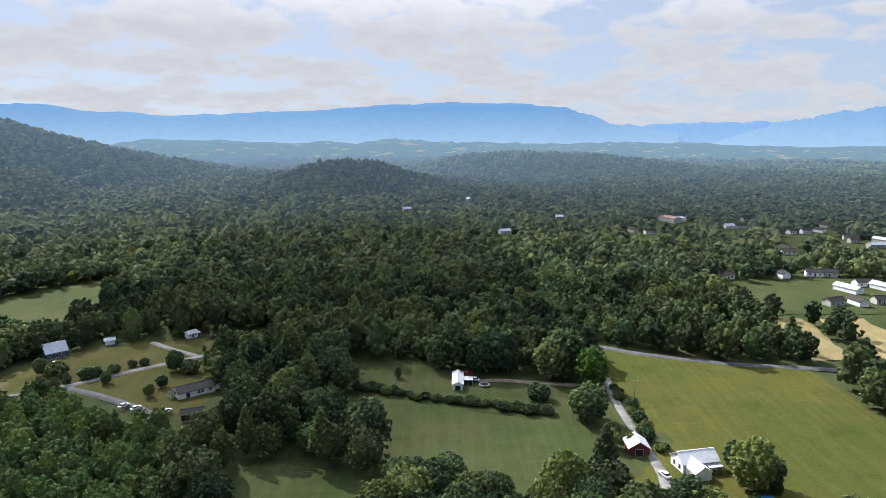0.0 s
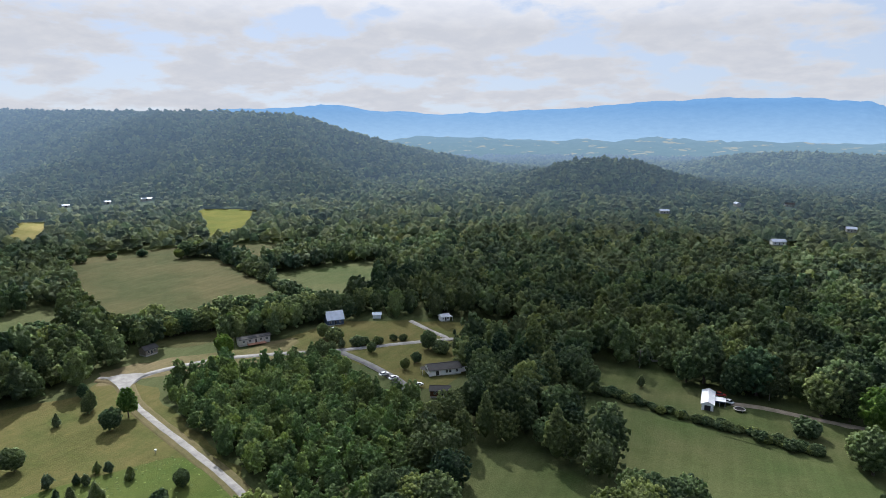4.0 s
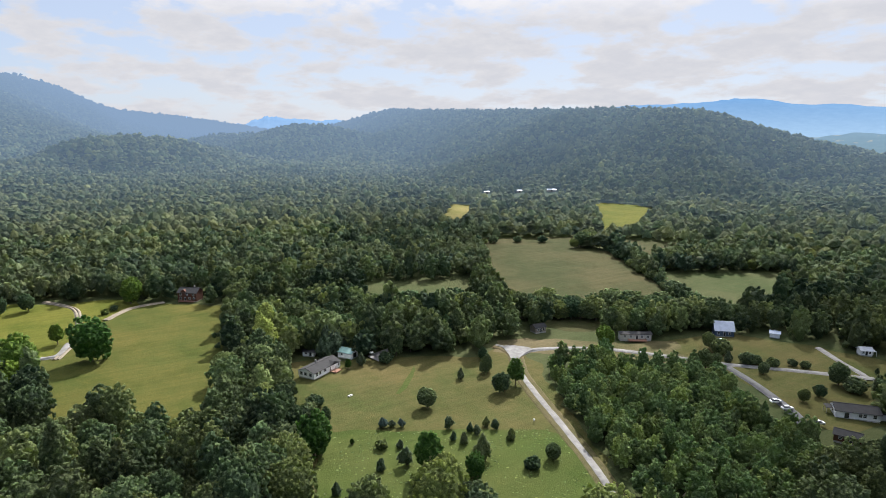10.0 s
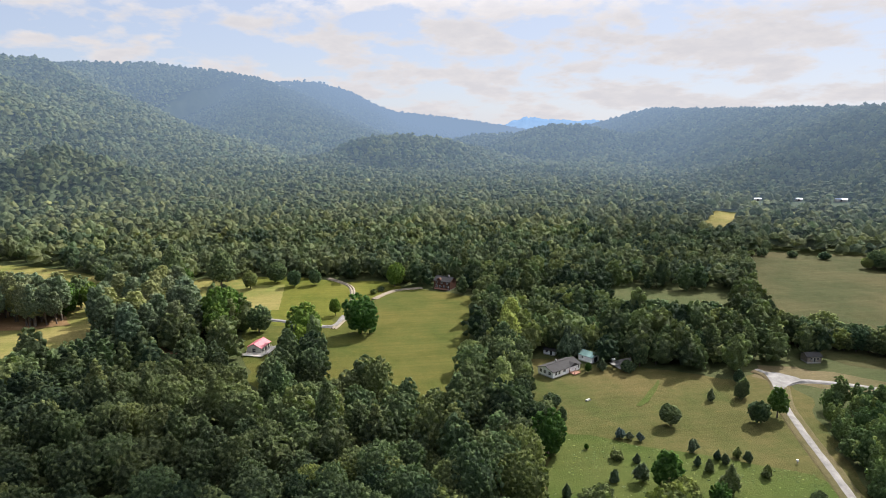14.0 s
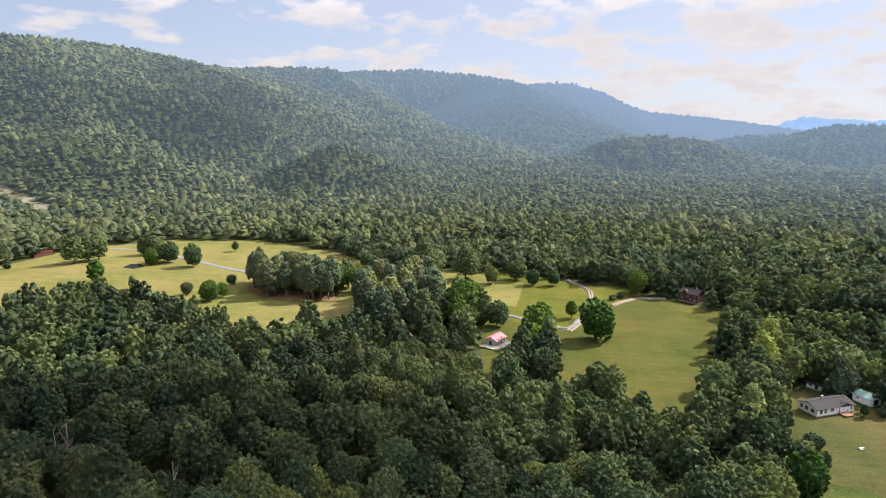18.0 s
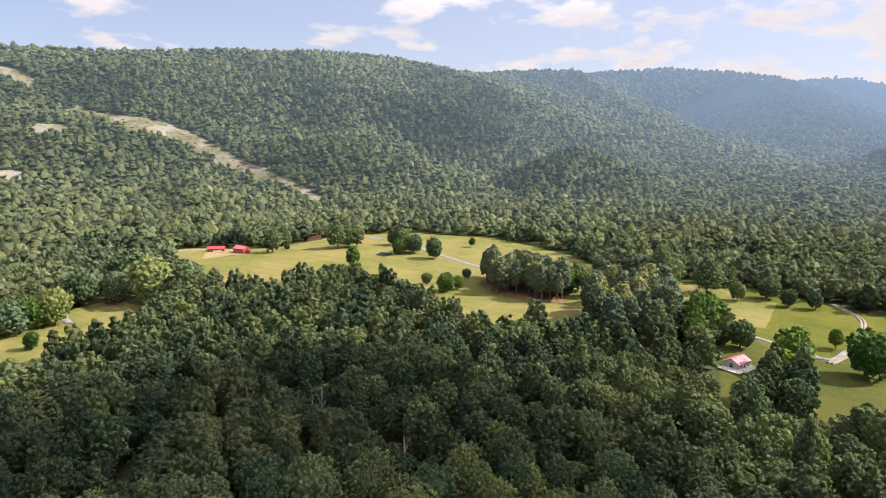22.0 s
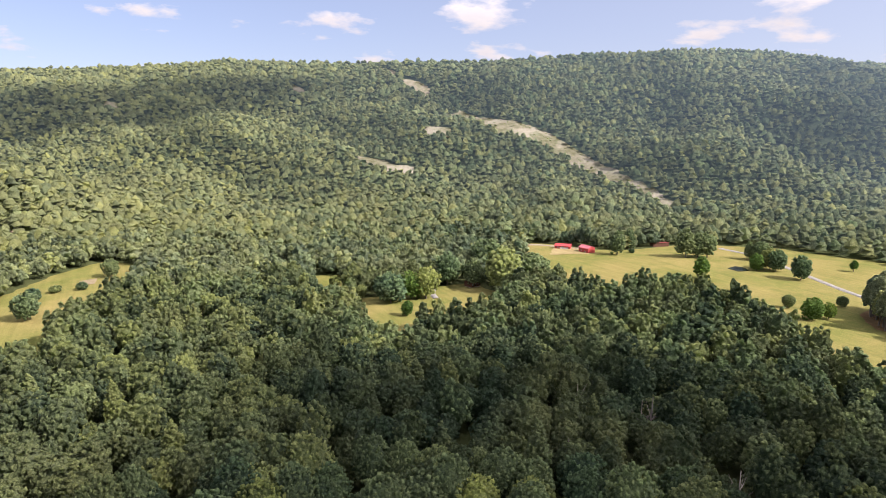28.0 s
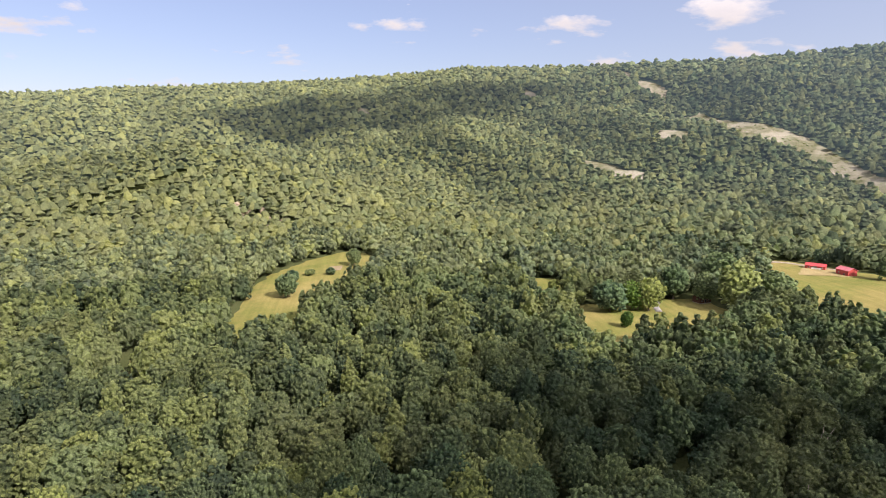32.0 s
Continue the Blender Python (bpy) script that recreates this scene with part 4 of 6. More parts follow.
VILLAGE = [(281.3, 784.6, 44.0), (297.1, 789.5, 20.0), (67.3, 688.7, 18.0), (210.1, 697.5, 12.0), (224.7, 684.4, 12.0), (148.6, 807.8, 10.0), (109.1, 1015.3, 12.0), (40.2, 984.1, 12.0), (-50.3, 880.8, 12.0), (343.2, 728.4, 14.0), (379.0, 793.9, 10.0), (317.1, 585.3, 16.0), (311.6, 565.2, 12.0), (416.0, 696.5, 18.0), (445.2, 735.4, 10.0), (293.5, 474.7, 12.0)]
VILLAGE += [(256.7, 470.2, 10.0), (282.5, 474.3, 12.0), (419.2, 647.0, 14.0), (411.5, 630.3, 10.0), (413.7, 599.6, 22.0), (299.9, 441.5, 16.0), (277.3, 424.7, 24.0), (304.6, 430.7, 14.0), (246.0, 388.8, 13.0), (261.2, 388.7, 11.0), (277.8, 392.2, 10.0), (816.6, 1634.8, 26.0), (212.6, 467.1, 10.0), (558.0, 1130.2, 14.0), (437.7, 627.3, 16.0), (379.7, 687.0, 10.0), (396.3, 689.3, 10.0), (329.9, 727.9, 10.0)]
FAR_SHEDS = [(-815.5, 608.6, 9.0), (-772.9, 640.1, 8.0), (-733.0, 670.9, 14.0)]
YARDS = []
for x, y, ln, reach in [(*q, 0.17) for q in VILLAGE + FAR_SHEDS] + [(-292.6, -67.3, 7, 0.11), (-402, 75, 9, 0.13), (-211, -372, 12, 0.1), (65.6, 200.6, 10, 0.16), (-241.5, 215.2, 10, 0.12), (-206.2, 248.4, 22, 0.16), (-102.7, 248.6, 14, 0.2), (-299.5, -34, 9, 0.24), (-249.5, 97.4, 12, 0.12),
                        (-264, 108, 16, 0.12), (-170.8, 313.4, 8, 0.12), (-133.6, 325, 8, 0.12)]:
    r = math.hypot(x, y)
    ux, uy = x / r, y / r
    front, back, wide = min(reach * r, 125), 5, ln * 0.6 + 4
    YARDS.append([(x + ux * a - uy * b, y + uy * a + ux * b) for a, b in ((back, -wide), (back, wide), (-front * 0.5, wide * 1.2), (-front, 0), (-front * 0.5, -wide * 1.2))])
YARDS.append([(178, 272), (178, 292), (246, 304), (262, 274), (236, 264)])
OPEN = [(np.array(p), p) for p in list(CLEARINGS.values()) + CUTS + YARDS]


def scatter(step, r0, r1, az0, az1, seed, keep_small=False):
    """Tree places on a shaken grid inside a ring sector, off the clearings and roads."""
    rng = np.random.RandomState(seed)
    n = int(r1 / step) + 1
    gx, gy = np.meshgrid(np.arange(-n, n + 1) * step, np.arange(-n, n + 1) * step)
    gx[::2] += step / 2
    x = (gx + rng.uniform(-0.44, 0.44, gx.shape) * step).ravel()
    y = (gy + rng.uniform(-0.44, 0.44, gy.shape) * step).ravel()
    r, az = np.hypot(x, y), np.degrees(np.arctan2(-x, y)) % 360
    az = np.where(az > 300, az - 360, az)
    ok = (r >= r0) & (r < r1) & (az > az0) & (az < az1)
    x, y = x[ok], y[ok]
    ok = np.ones(len(x), bool)
    for arr, poly in OPEN:
        ok &= ~inside(x, y, poly)
    for pts, w in ROADS:
        for (ax, ay), (bx, by) in zip(pts, pts[1:]):
            u = np.clip(((x - ax) * (bx - ax) + (y - ay) * (by - ay)) / ((bx - ax) ** 2 + (by - ay) ** 2), 0, 1)
            ok &= np.hypot(x - ax - u * (bx - ax), y - ay - u * (by - ay)) > w
    if not keep_small:
        ok &= ~inside(x, y, THICKET)
    return x[ok], y[ok], rng


def seen_side(x, y, top=16.0):
    """Leaves out the woods on the far side of the crests."""
    radii = np.arange(300, 3600, 25.0)
    a = np.radians(np.arange(-42, 216, 0.5))
    gx, gy = -np.sin(a)[:, None] * radii, np.cos(a)[:, None] * radii
    up = np.maximum.accumulate((land(gx, gy) + 9 - CAM_Z) / radii, axis=1)
    r, az = np.hypot(x, y), np.degrees(np.arctan2(-x, y))
    az = np.where(az < -42, az + 360, az)
    i = np.clip(((az + 42) / 0.5).astype(int), 0, len(a) - 1)
    j = np.clip(((r - 300) / 25).astype(int) - 2, 0, len(radii) - 1)
    ok = (land(x, y) + top - CAM_Z) / r > up[i, j] - np.clip(9.0 / r, 0, 0.012)
    return x[ok], y[ok]


def rows_for(x, y, rng, kinds, lo=0.72, hi=1.18, sink=0.3):
    n = len(x)
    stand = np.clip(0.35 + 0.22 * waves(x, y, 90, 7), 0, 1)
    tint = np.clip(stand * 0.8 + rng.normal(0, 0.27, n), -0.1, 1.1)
    # sunlit woods towards the mountain brightened through the tint
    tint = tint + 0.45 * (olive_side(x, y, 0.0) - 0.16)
    # shade and sunlight put into near tints: darker past bearing 118, lighter below 108
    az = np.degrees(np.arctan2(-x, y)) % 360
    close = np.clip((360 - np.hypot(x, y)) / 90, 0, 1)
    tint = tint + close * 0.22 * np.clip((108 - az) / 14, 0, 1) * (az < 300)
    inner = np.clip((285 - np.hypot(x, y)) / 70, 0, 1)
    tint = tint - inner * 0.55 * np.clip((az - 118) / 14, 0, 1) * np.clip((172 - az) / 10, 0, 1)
    return np.column_stack([x, y, land(x, y) - sink, rng.uniform(lo, hi, n), rng.uniform(0.85, 1.22, n), rng.uniform(0, 6.28, n),
                            tint, rng.choice(len(kinds), n, p=kinds)])


def broadleaf_thing(rows):
    """Single woodland trees, each with its own trunk and crown; alike ones share their meshes."""
    protos = []
    for s in range(6):
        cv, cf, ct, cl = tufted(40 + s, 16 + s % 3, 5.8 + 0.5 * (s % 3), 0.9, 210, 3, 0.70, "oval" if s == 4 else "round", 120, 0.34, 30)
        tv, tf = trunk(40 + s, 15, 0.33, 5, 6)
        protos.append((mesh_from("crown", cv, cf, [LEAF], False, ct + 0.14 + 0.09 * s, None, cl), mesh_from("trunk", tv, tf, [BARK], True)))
    names = ("rounded green broadleaf tree in dense summer woodland", "dark green broadleaf tree crowded in the woods",
             "broad oak-like tree with a lumpy green crown", "light green broadleaf tree among darker trees",
             "tall narrow green tree standing in the woods", "full leafy hardwood tree in the valley woodland")
    for i, (x, y, z, s, st, turn, tint, k) in enumerate(rows):
        k = i % 6
        e = new("broadleaf_tree")
        e.matrix_world = Matrix.LocRotScale((x, y, z), Euler((0, 0, turn)), (s, s, s * st))
        for nm, me in (("trunk", protos[k][1]), ("crown", protos[k][0])):
            o = new(nm, me)
            o.parent = e
        tagged(e, names[k], "tree", "woodland trees")


def plant():
    x, y, rng = scatter(9.3, 128, 275, -40, 213, 1)
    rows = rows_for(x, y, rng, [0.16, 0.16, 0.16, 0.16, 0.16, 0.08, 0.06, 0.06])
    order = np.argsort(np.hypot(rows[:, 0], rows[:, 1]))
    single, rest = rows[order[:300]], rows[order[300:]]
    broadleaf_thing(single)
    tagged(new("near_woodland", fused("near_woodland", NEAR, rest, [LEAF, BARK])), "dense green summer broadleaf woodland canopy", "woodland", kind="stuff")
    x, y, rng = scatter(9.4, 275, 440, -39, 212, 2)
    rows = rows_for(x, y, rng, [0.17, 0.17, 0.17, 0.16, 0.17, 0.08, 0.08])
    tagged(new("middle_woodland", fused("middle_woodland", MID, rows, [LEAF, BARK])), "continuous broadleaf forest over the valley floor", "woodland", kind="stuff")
    # ragged seams between the near, the outer and the hill woods
    def ring(step, r0, r1, lo, hi, seed):
        x, y, rng = scatter(step, r0, r1, -38, 211, seed)
        x, y = seen_side(x, y)
        edge = np.hypot(x, y) + 45 * waves(x, y, 110, 3)
        ok = (edge > lo) & (edge <= hi)
        return x[ok], y[ok], rng

    x, y, rng = ring(9.4, 440, 690, 0, 590, 6)
    tagged(new("valley_woodland", fused("valley_woodland", LOW, rows_for(x, y, rng, [0.16] * 5 + [0.2]), [LEAF_MID])), "broadleaf forest on the valley floor behind the fields", "woodland", kind="stuff")
    x, y, rng = ring(9.4, 490, 900, 590, 790, 8)
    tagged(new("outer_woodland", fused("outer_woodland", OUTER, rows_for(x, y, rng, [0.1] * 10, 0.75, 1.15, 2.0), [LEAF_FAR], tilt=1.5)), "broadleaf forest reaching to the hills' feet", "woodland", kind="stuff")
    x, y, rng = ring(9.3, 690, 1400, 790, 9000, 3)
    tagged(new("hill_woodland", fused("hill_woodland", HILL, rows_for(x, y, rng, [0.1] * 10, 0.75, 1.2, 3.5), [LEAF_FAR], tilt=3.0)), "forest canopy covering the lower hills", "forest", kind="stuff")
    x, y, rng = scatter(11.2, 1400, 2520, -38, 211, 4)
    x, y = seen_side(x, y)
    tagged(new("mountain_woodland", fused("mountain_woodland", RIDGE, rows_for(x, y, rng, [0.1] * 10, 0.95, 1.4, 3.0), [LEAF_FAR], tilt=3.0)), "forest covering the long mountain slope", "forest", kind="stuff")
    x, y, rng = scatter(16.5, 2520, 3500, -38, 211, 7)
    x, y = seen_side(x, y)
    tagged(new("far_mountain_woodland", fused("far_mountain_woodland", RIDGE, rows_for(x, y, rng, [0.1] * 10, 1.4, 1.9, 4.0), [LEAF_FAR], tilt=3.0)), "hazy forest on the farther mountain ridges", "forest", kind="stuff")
    # the young thicket beside the lane
    x, y, rng = scatter(5.2, 60, 335, 0, 90, 5, True)
    ok = inside(x, y, THICKET)
    rows = rows_for(x[ok], y[ok], rng, [0.18, 0.18, 0.18, 0.16, 0.18, 0.12], 0.34, 0.74)
    rows[:, 6] = rows[:, 6] * 0.8 + 0.3
    tagged(new("thicket", fused("thicket", SMALL, rows, [YOUNG, BARK])), "dense thicket of young bright green trees", "thicket", kind="stuff")


# ---- distance ----
def far_ridge(name, pts, width, foot, mat, label):
    """A long distant ridge: crest line with even flanks."""
    n = 160
    t = np.linspace(0, 1, n)
    az = np.interp(t, np.linspace(0, 1, len(pts)), [p[0] for p in pts])
    d = np.interp(t, np.linspace(0, 1, len(pts)), [p[1] for p in pts])
    h = np.interp(t, np.linspace(0, 1, len(pts)), [p[2] for p in pts])
    r = np.random.RandomState(len(name))
    rough = np.convolve(r.normal(0, 9, n), np.ones(5) / 5, "same") + r.normal(0, 1.2, n)
    prof = [(-1.0, 0.0), (-0.75, 0.14), (-0.5, 0.36), (-0.3, 0.6), (-0.12, 0.86), (0, 1), (0.3, 0.6), (0.7, 0.0)]
    v = []
    for i in range(n):
        for u, k in prof:
            g = 1 + 0.05 * math.sin(az[i] * 0.4 + u * 4) 
            x, y = polar(az[i], d[i] + u * width * (g if 0 > u > -1 else 1))
            v.append((x, y, foot + (h[i] - foot) * k + rough[i] * k ** 12))
    ob = new(name, mesh_from(name, v, grid_faces(n, len(prof), False), [mat], True))
    return tagged(ob, label, "mountain", kind="structure")


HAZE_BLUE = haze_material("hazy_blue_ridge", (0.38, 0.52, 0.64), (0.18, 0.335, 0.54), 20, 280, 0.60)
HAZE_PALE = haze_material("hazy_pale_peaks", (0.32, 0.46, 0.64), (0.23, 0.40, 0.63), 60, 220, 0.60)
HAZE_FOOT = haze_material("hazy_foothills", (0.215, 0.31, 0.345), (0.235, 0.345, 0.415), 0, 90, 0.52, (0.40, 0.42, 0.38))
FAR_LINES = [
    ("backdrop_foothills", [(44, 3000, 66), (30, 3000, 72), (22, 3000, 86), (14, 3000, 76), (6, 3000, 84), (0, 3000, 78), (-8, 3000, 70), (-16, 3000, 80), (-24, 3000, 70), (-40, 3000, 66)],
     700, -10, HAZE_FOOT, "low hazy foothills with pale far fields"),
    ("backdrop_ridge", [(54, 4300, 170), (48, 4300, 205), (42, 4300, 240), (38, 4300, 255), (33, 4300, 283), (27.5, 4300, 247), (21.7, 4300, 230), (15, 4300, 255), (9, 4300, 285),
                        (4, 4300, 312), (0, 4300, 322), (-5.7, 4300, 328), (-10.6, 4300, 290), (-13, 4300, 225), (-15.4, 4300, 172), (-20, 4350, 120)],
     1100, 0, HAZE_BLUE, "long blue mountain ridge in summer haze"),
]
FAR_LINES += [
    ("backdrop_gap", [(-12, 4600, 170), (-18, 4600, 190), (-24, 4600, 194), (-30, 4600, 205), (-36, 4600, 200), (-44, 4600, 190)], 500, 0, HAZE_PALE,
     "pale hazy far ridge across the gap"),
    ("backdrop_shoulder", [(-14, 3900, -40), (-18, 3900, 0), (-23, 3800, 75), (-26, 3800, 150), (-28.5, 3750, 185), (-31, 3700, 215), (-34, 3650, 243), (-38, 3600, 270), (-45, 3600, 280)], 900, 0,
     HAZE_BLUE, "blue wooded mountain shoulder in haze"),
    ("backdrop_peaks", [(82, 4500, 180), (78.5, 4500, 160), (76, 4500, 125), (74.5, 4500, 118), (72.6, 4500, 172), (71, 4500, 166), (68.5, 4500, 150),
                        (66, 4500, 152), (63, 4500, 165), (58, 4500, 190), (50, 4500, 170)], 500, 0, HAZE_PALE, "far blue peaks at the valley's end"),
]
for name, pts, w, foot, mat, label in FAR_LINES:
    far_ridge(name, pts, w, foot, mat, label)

# ---- single trees, shrubs and hedges ----
TREE_KINDS = {
    # height, radius, crown base, tufts, sprays, spray size, shape, foliage, tint, label, mesh points
    "round": (12.0, 5.0, 0.2, 60, 400, 0.5, "round", LEAF, 0.55, "rounded dark green shade tree standing on grass", 200),
    "oval": (14.0, 4.4, 0.4, 60, 400, 0.5, "oval", LEAF, 0.48, "tall oval green tree at the field's edge", 200),
    "light": (10.0, 3.2, 1.4, 30, 260, 0.45, "oval", LIME, 0.1, "slender light green tree with an airy crown", 200),
    "lime": (12.0, 4.8, 0.2, 60, 400, 0.5, "round", LIME, 0.25, "bright yellow-green leafy tree on the lawn", 200),
    "pale": (12.0, 5.6, 0.5, 60, 400, 0.5, "round", PALE_LEAF, 0.3, "pale grey-green spreading tree in a field", 200),
    "cedar": (6.0, 2.1, 0.15, 60, 220, 0.26, "cone", NEEDLE, -0.1, "small dense dark green cedar on rough grass", 260),
    "spruce": (5.0, 2.3, 0.1, 60, 220, 0.26, "cone", SPRUCE, 0.5, "small blue-green spruce on the mown field", 260),
    # sunlight put into the foliage: paler leaves and a high tint
    "poplar": (18.0, 4.6, 0.6, 70, 400, 0.5, "oval", PALE_LEAF, 0.75, "tall sunlit yellow-green tree in a row", 200),
    "shrub": (3.0, 2.0, 0.05, 26, 200, 0.26, "round", LEAF, 0.2, "low rounded green shrub on the grass", 150),
    "pine": (17.0, 3.5, 4.2, 40, 220, 0.46, "oval", NEEDLE, 0.9, "tall pine with bare trunk and grey-green top", 240),
}
PROTO = {}
for kind, (h, rad, base, nl, ns, sz, shp, mat, tint, words, npts) in TREE_KINDS.items():
    PROTO[kind] = []
    for v in range(3):
        if kind in ("cedar", "spruce"):
            cv, cf, ct, cl = crown(100 + 7 * v + len(kind) * 31, h, rad, base, nl, ns, sz, shp, npts)
        else:
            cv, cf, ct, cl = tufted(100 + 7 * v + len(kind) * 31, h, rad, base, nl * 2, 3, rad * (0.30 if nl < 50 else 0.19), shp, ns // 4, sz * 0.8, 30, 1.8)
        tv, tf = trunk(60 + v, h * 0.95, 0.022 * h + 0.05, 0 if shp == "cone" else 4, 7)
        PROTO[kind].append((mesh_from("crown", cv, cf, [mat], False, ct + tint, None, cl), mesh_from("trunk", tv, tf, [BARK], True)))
tree_count = 0


def single_tree(x, y, height, kind, group="", wide=1.0):
    """One tree of a kind, scaled to its height."""
    global tree_count
    tree_count += 1
    crown_me, trunk_me = PROTO[kind][tree_count % 3]
    s = height / TREE_KINDS[kind][0]
    w = s * wide * (0.92 + 0.16 * ((tree_count * 7) % 5) / 4)
    e = new({"round": "shade_tree", "oval": "tall_tree", "light": "slender_tree", "poplar": "row_tree", "lime": "leafy_tree", "pale": "pale_tree", "cedar": "cedar",
             "spruce": "spruce", "shrub": "shrub", "pine": "pine_tree"}[kind])
    e.matrix_world = Matrix.LocRotScale((x, y, float(land(x, y)) + 0.3), Euler((0, 0, tree_count * 2.4)), (w, w, s))
    for nm, me in (("trunk", trunk_me), ("crown", crown_me)):
        o = new(nm, me)
        o.parent = e
    return tagged(e, TREE_KINDS[kind][9], "shrub" if kind == "shrub" else "tree", group)


for row in [(-210.3, 144.8, 5.2, 'cedar'), (-222.2, 165.2, 6.5, 'oval'), (-210.6, 158.9, 8.0, 'oval'), (-190.0, 150.0, 8.7, 'round'),
            (-192.7, 160.4, 11.2, 'light'), (-187.9, 96.1, 4.5, 'spruce'), (-186.5, 99.1, 3.1, 'spruce'), (-184.9, 101.8, 3.7, 'spruce'),
            (-174.6, 115.0, 5.5, 'cedar'), (-166.2, 111.8, 4.0, 'cedar'), (-168.4, 120.0, 4.1, 'cedar'), (-165.4, 120.7, 4.5, 'cedar'),
            (-151.0, 113.0, 9.6, 'cedar'), (-168.5, 127.4, 4.2, 'cedar'), (-165.0, 128.6, 4.8, 'cedar'), (-156.0, 128.6, 4.8, 'cedar'),
            (-171.3, 94.2, 3.6, 'cedar'), (-160.5, 90.4, 7.4, 'cedar'), (-162.2, 82.2, 4.7, 'cedar'), (-159.7, 76.3, 2.4, 'cedar')]:
    single_tree(*row, "house field trees")
for row in [(-182.4, 81.8, 2.3, 'light'), (-174.6, 88.6, 3.0, 'shrub'), (-157.2, 65.2, 4.8, 'cedar'), (-202.4, 80.6, 6.2, 'oval'),
            (-183.2, 68.6, 14.2, 'lime'), (-153.1, 94.0, 13.1, 'light'), (-146.8, 95.4, 8.8, 'round'), (-162.2, 113.3, 4.9, 'cedar'),
            (-138.6, 131.5, 5.6, 'round'), (-137.8, 122.6, 3.9, 'shrub'), (-148.7, 92.3, 7.5, 'round'), (-149.4, 86.7, 4.3, 'cedar'),
            (-143.3, 104.4, 7.7, 'lime'), (-246.6, 116.0, 6.2, 'cedar'), (-245.1, 108.8, 4.7, 'light'), (-243.8, 126.5, 4.5, 'shrub'),
            (-193.5, 118.3, 8.1, 'round')]:
    single_tree(*row, "house meadow trees")
for row in [(-412.6, 42.9, 15.7, 'lime'), (-316.6, 15.2, 20.0, 'lime'), (-423.2, -8.9, 10.8, 'round'), (-420.6, -22.8, 10.5, 'round'),
            (-434.2, -35.7, 14.3, 'round'), (-420.2, -50.8, 12.3, 'round'), (-429.9, -70.5, 24.3, 'oval'), (-350.5, 3.0, 10.4, 'light'),
            (-306.2, -13.1, 19.2, 'lime'), (-284.7, -14.8, 15.6, 'lime'), (-325.6, -36.3, 14.4, 'round'), (-338.4, -53.0, 19.6, 'lime'),
            (-316.7, -54.6, 16.8, 'lime'), (-395.4, 27.7, 3.2, 'shrub'), (-401.1, 32.9, 3.1, 'shrub'), (-408.5, -60.3, 3.1, 'shrub')]:
    single_tree(*row, "brick lawn trees")
for row in [(-376.4, -412.3, 20.2, 'oval'), (-409.5, -434.1, 17.3, 'oval'), (-419.8, -377.2, 24.5, 'oval'), (-429.1, -372.9, 20.8, 'oval'),
            (-435.4, -368.6, 21.2, 'round'), (-366.5, -314.3, 15.7, 'light'), (-460.1, -347.4, 14.5, 'oval'), (-426.3, -314.6, 12.4, 'lime'),
            (-463.7, -339.3, 15.1, 'round'), (-438.8, -307.5, 17.1, 'round'), (-439.9, -313.2, 16.4, 'round'), (-429.6, -281.0, 17.2, 'round'),
            (-352.7, -237.5, 8.4, 'round'), (-342.7, -215.0, 12.3, 'lime'), (-352.1, -211.7, 9.4, 'lime'), (-383.3, -223.6, 7.2, 'round'),
            (-490.0, -280.0, 9.4, 'light'), (-394.9, -414.4, 3.6, 'shrub')]:
    single_tree(*row, "barn field trees")
for row in [(-429.6, -93.8, 12.6, 'lime'), (-327.3, -55.9, 22.0, 'lime'), (-366.4, -91.9, 17.0, 'lime'), (-381.2, -147.0, 16.7, 'lime'),
            (-391.6, -143.2, 19.0, 'round'), (-454.2, -151.2, 10.7, 'round'), (-459.3, -127.1, 7.2, 'round'), (-430.7, -107.2, 19.6, 'round'),
            (-437.9, -103.3, 26.7, 'oval'), (-382.3, -132.1, 16.4, 'lime')]:
    single_tree(*row, "pine edge trees")
for row in [(-143.1, -354.1, 17.6, 'pale'), (-167.5, -354.7, 19.8, 'round'), (-159.4, -358.4, 16.8, 'lime'), (-144.5, -373.5, 12.9, 'round'),
            (-221.6, -348.4, 28.6, 'round'), (-244.0, -350.8, 23.7, 'round'), (-197.5, -383.5, 23.3, 'round'), (-210.3, -369.6, 19.7, 'oval'),
            (-129.8, -372.4, 9.1, 'round'), (-122.9, -404.9, 9.3, 'round'), (-240.7, -401.8, 24.9, 'round'), (-140.8, -323.5, 8.8, 'lime')]:
    single_tree(*row, "knoll field trees")
for row in [(53.8, -411.4, 16.6, 'round'), (10.9, -497.1, 13.5, 'round'), (53.9, -455.0, 7.4, 'shrub'), (42.7, -468.6, 4.9, 'shrub'),
            (27.9, -469.7, 5.0, 'shrub')]:
    single_tree(*row, "creek field trees")
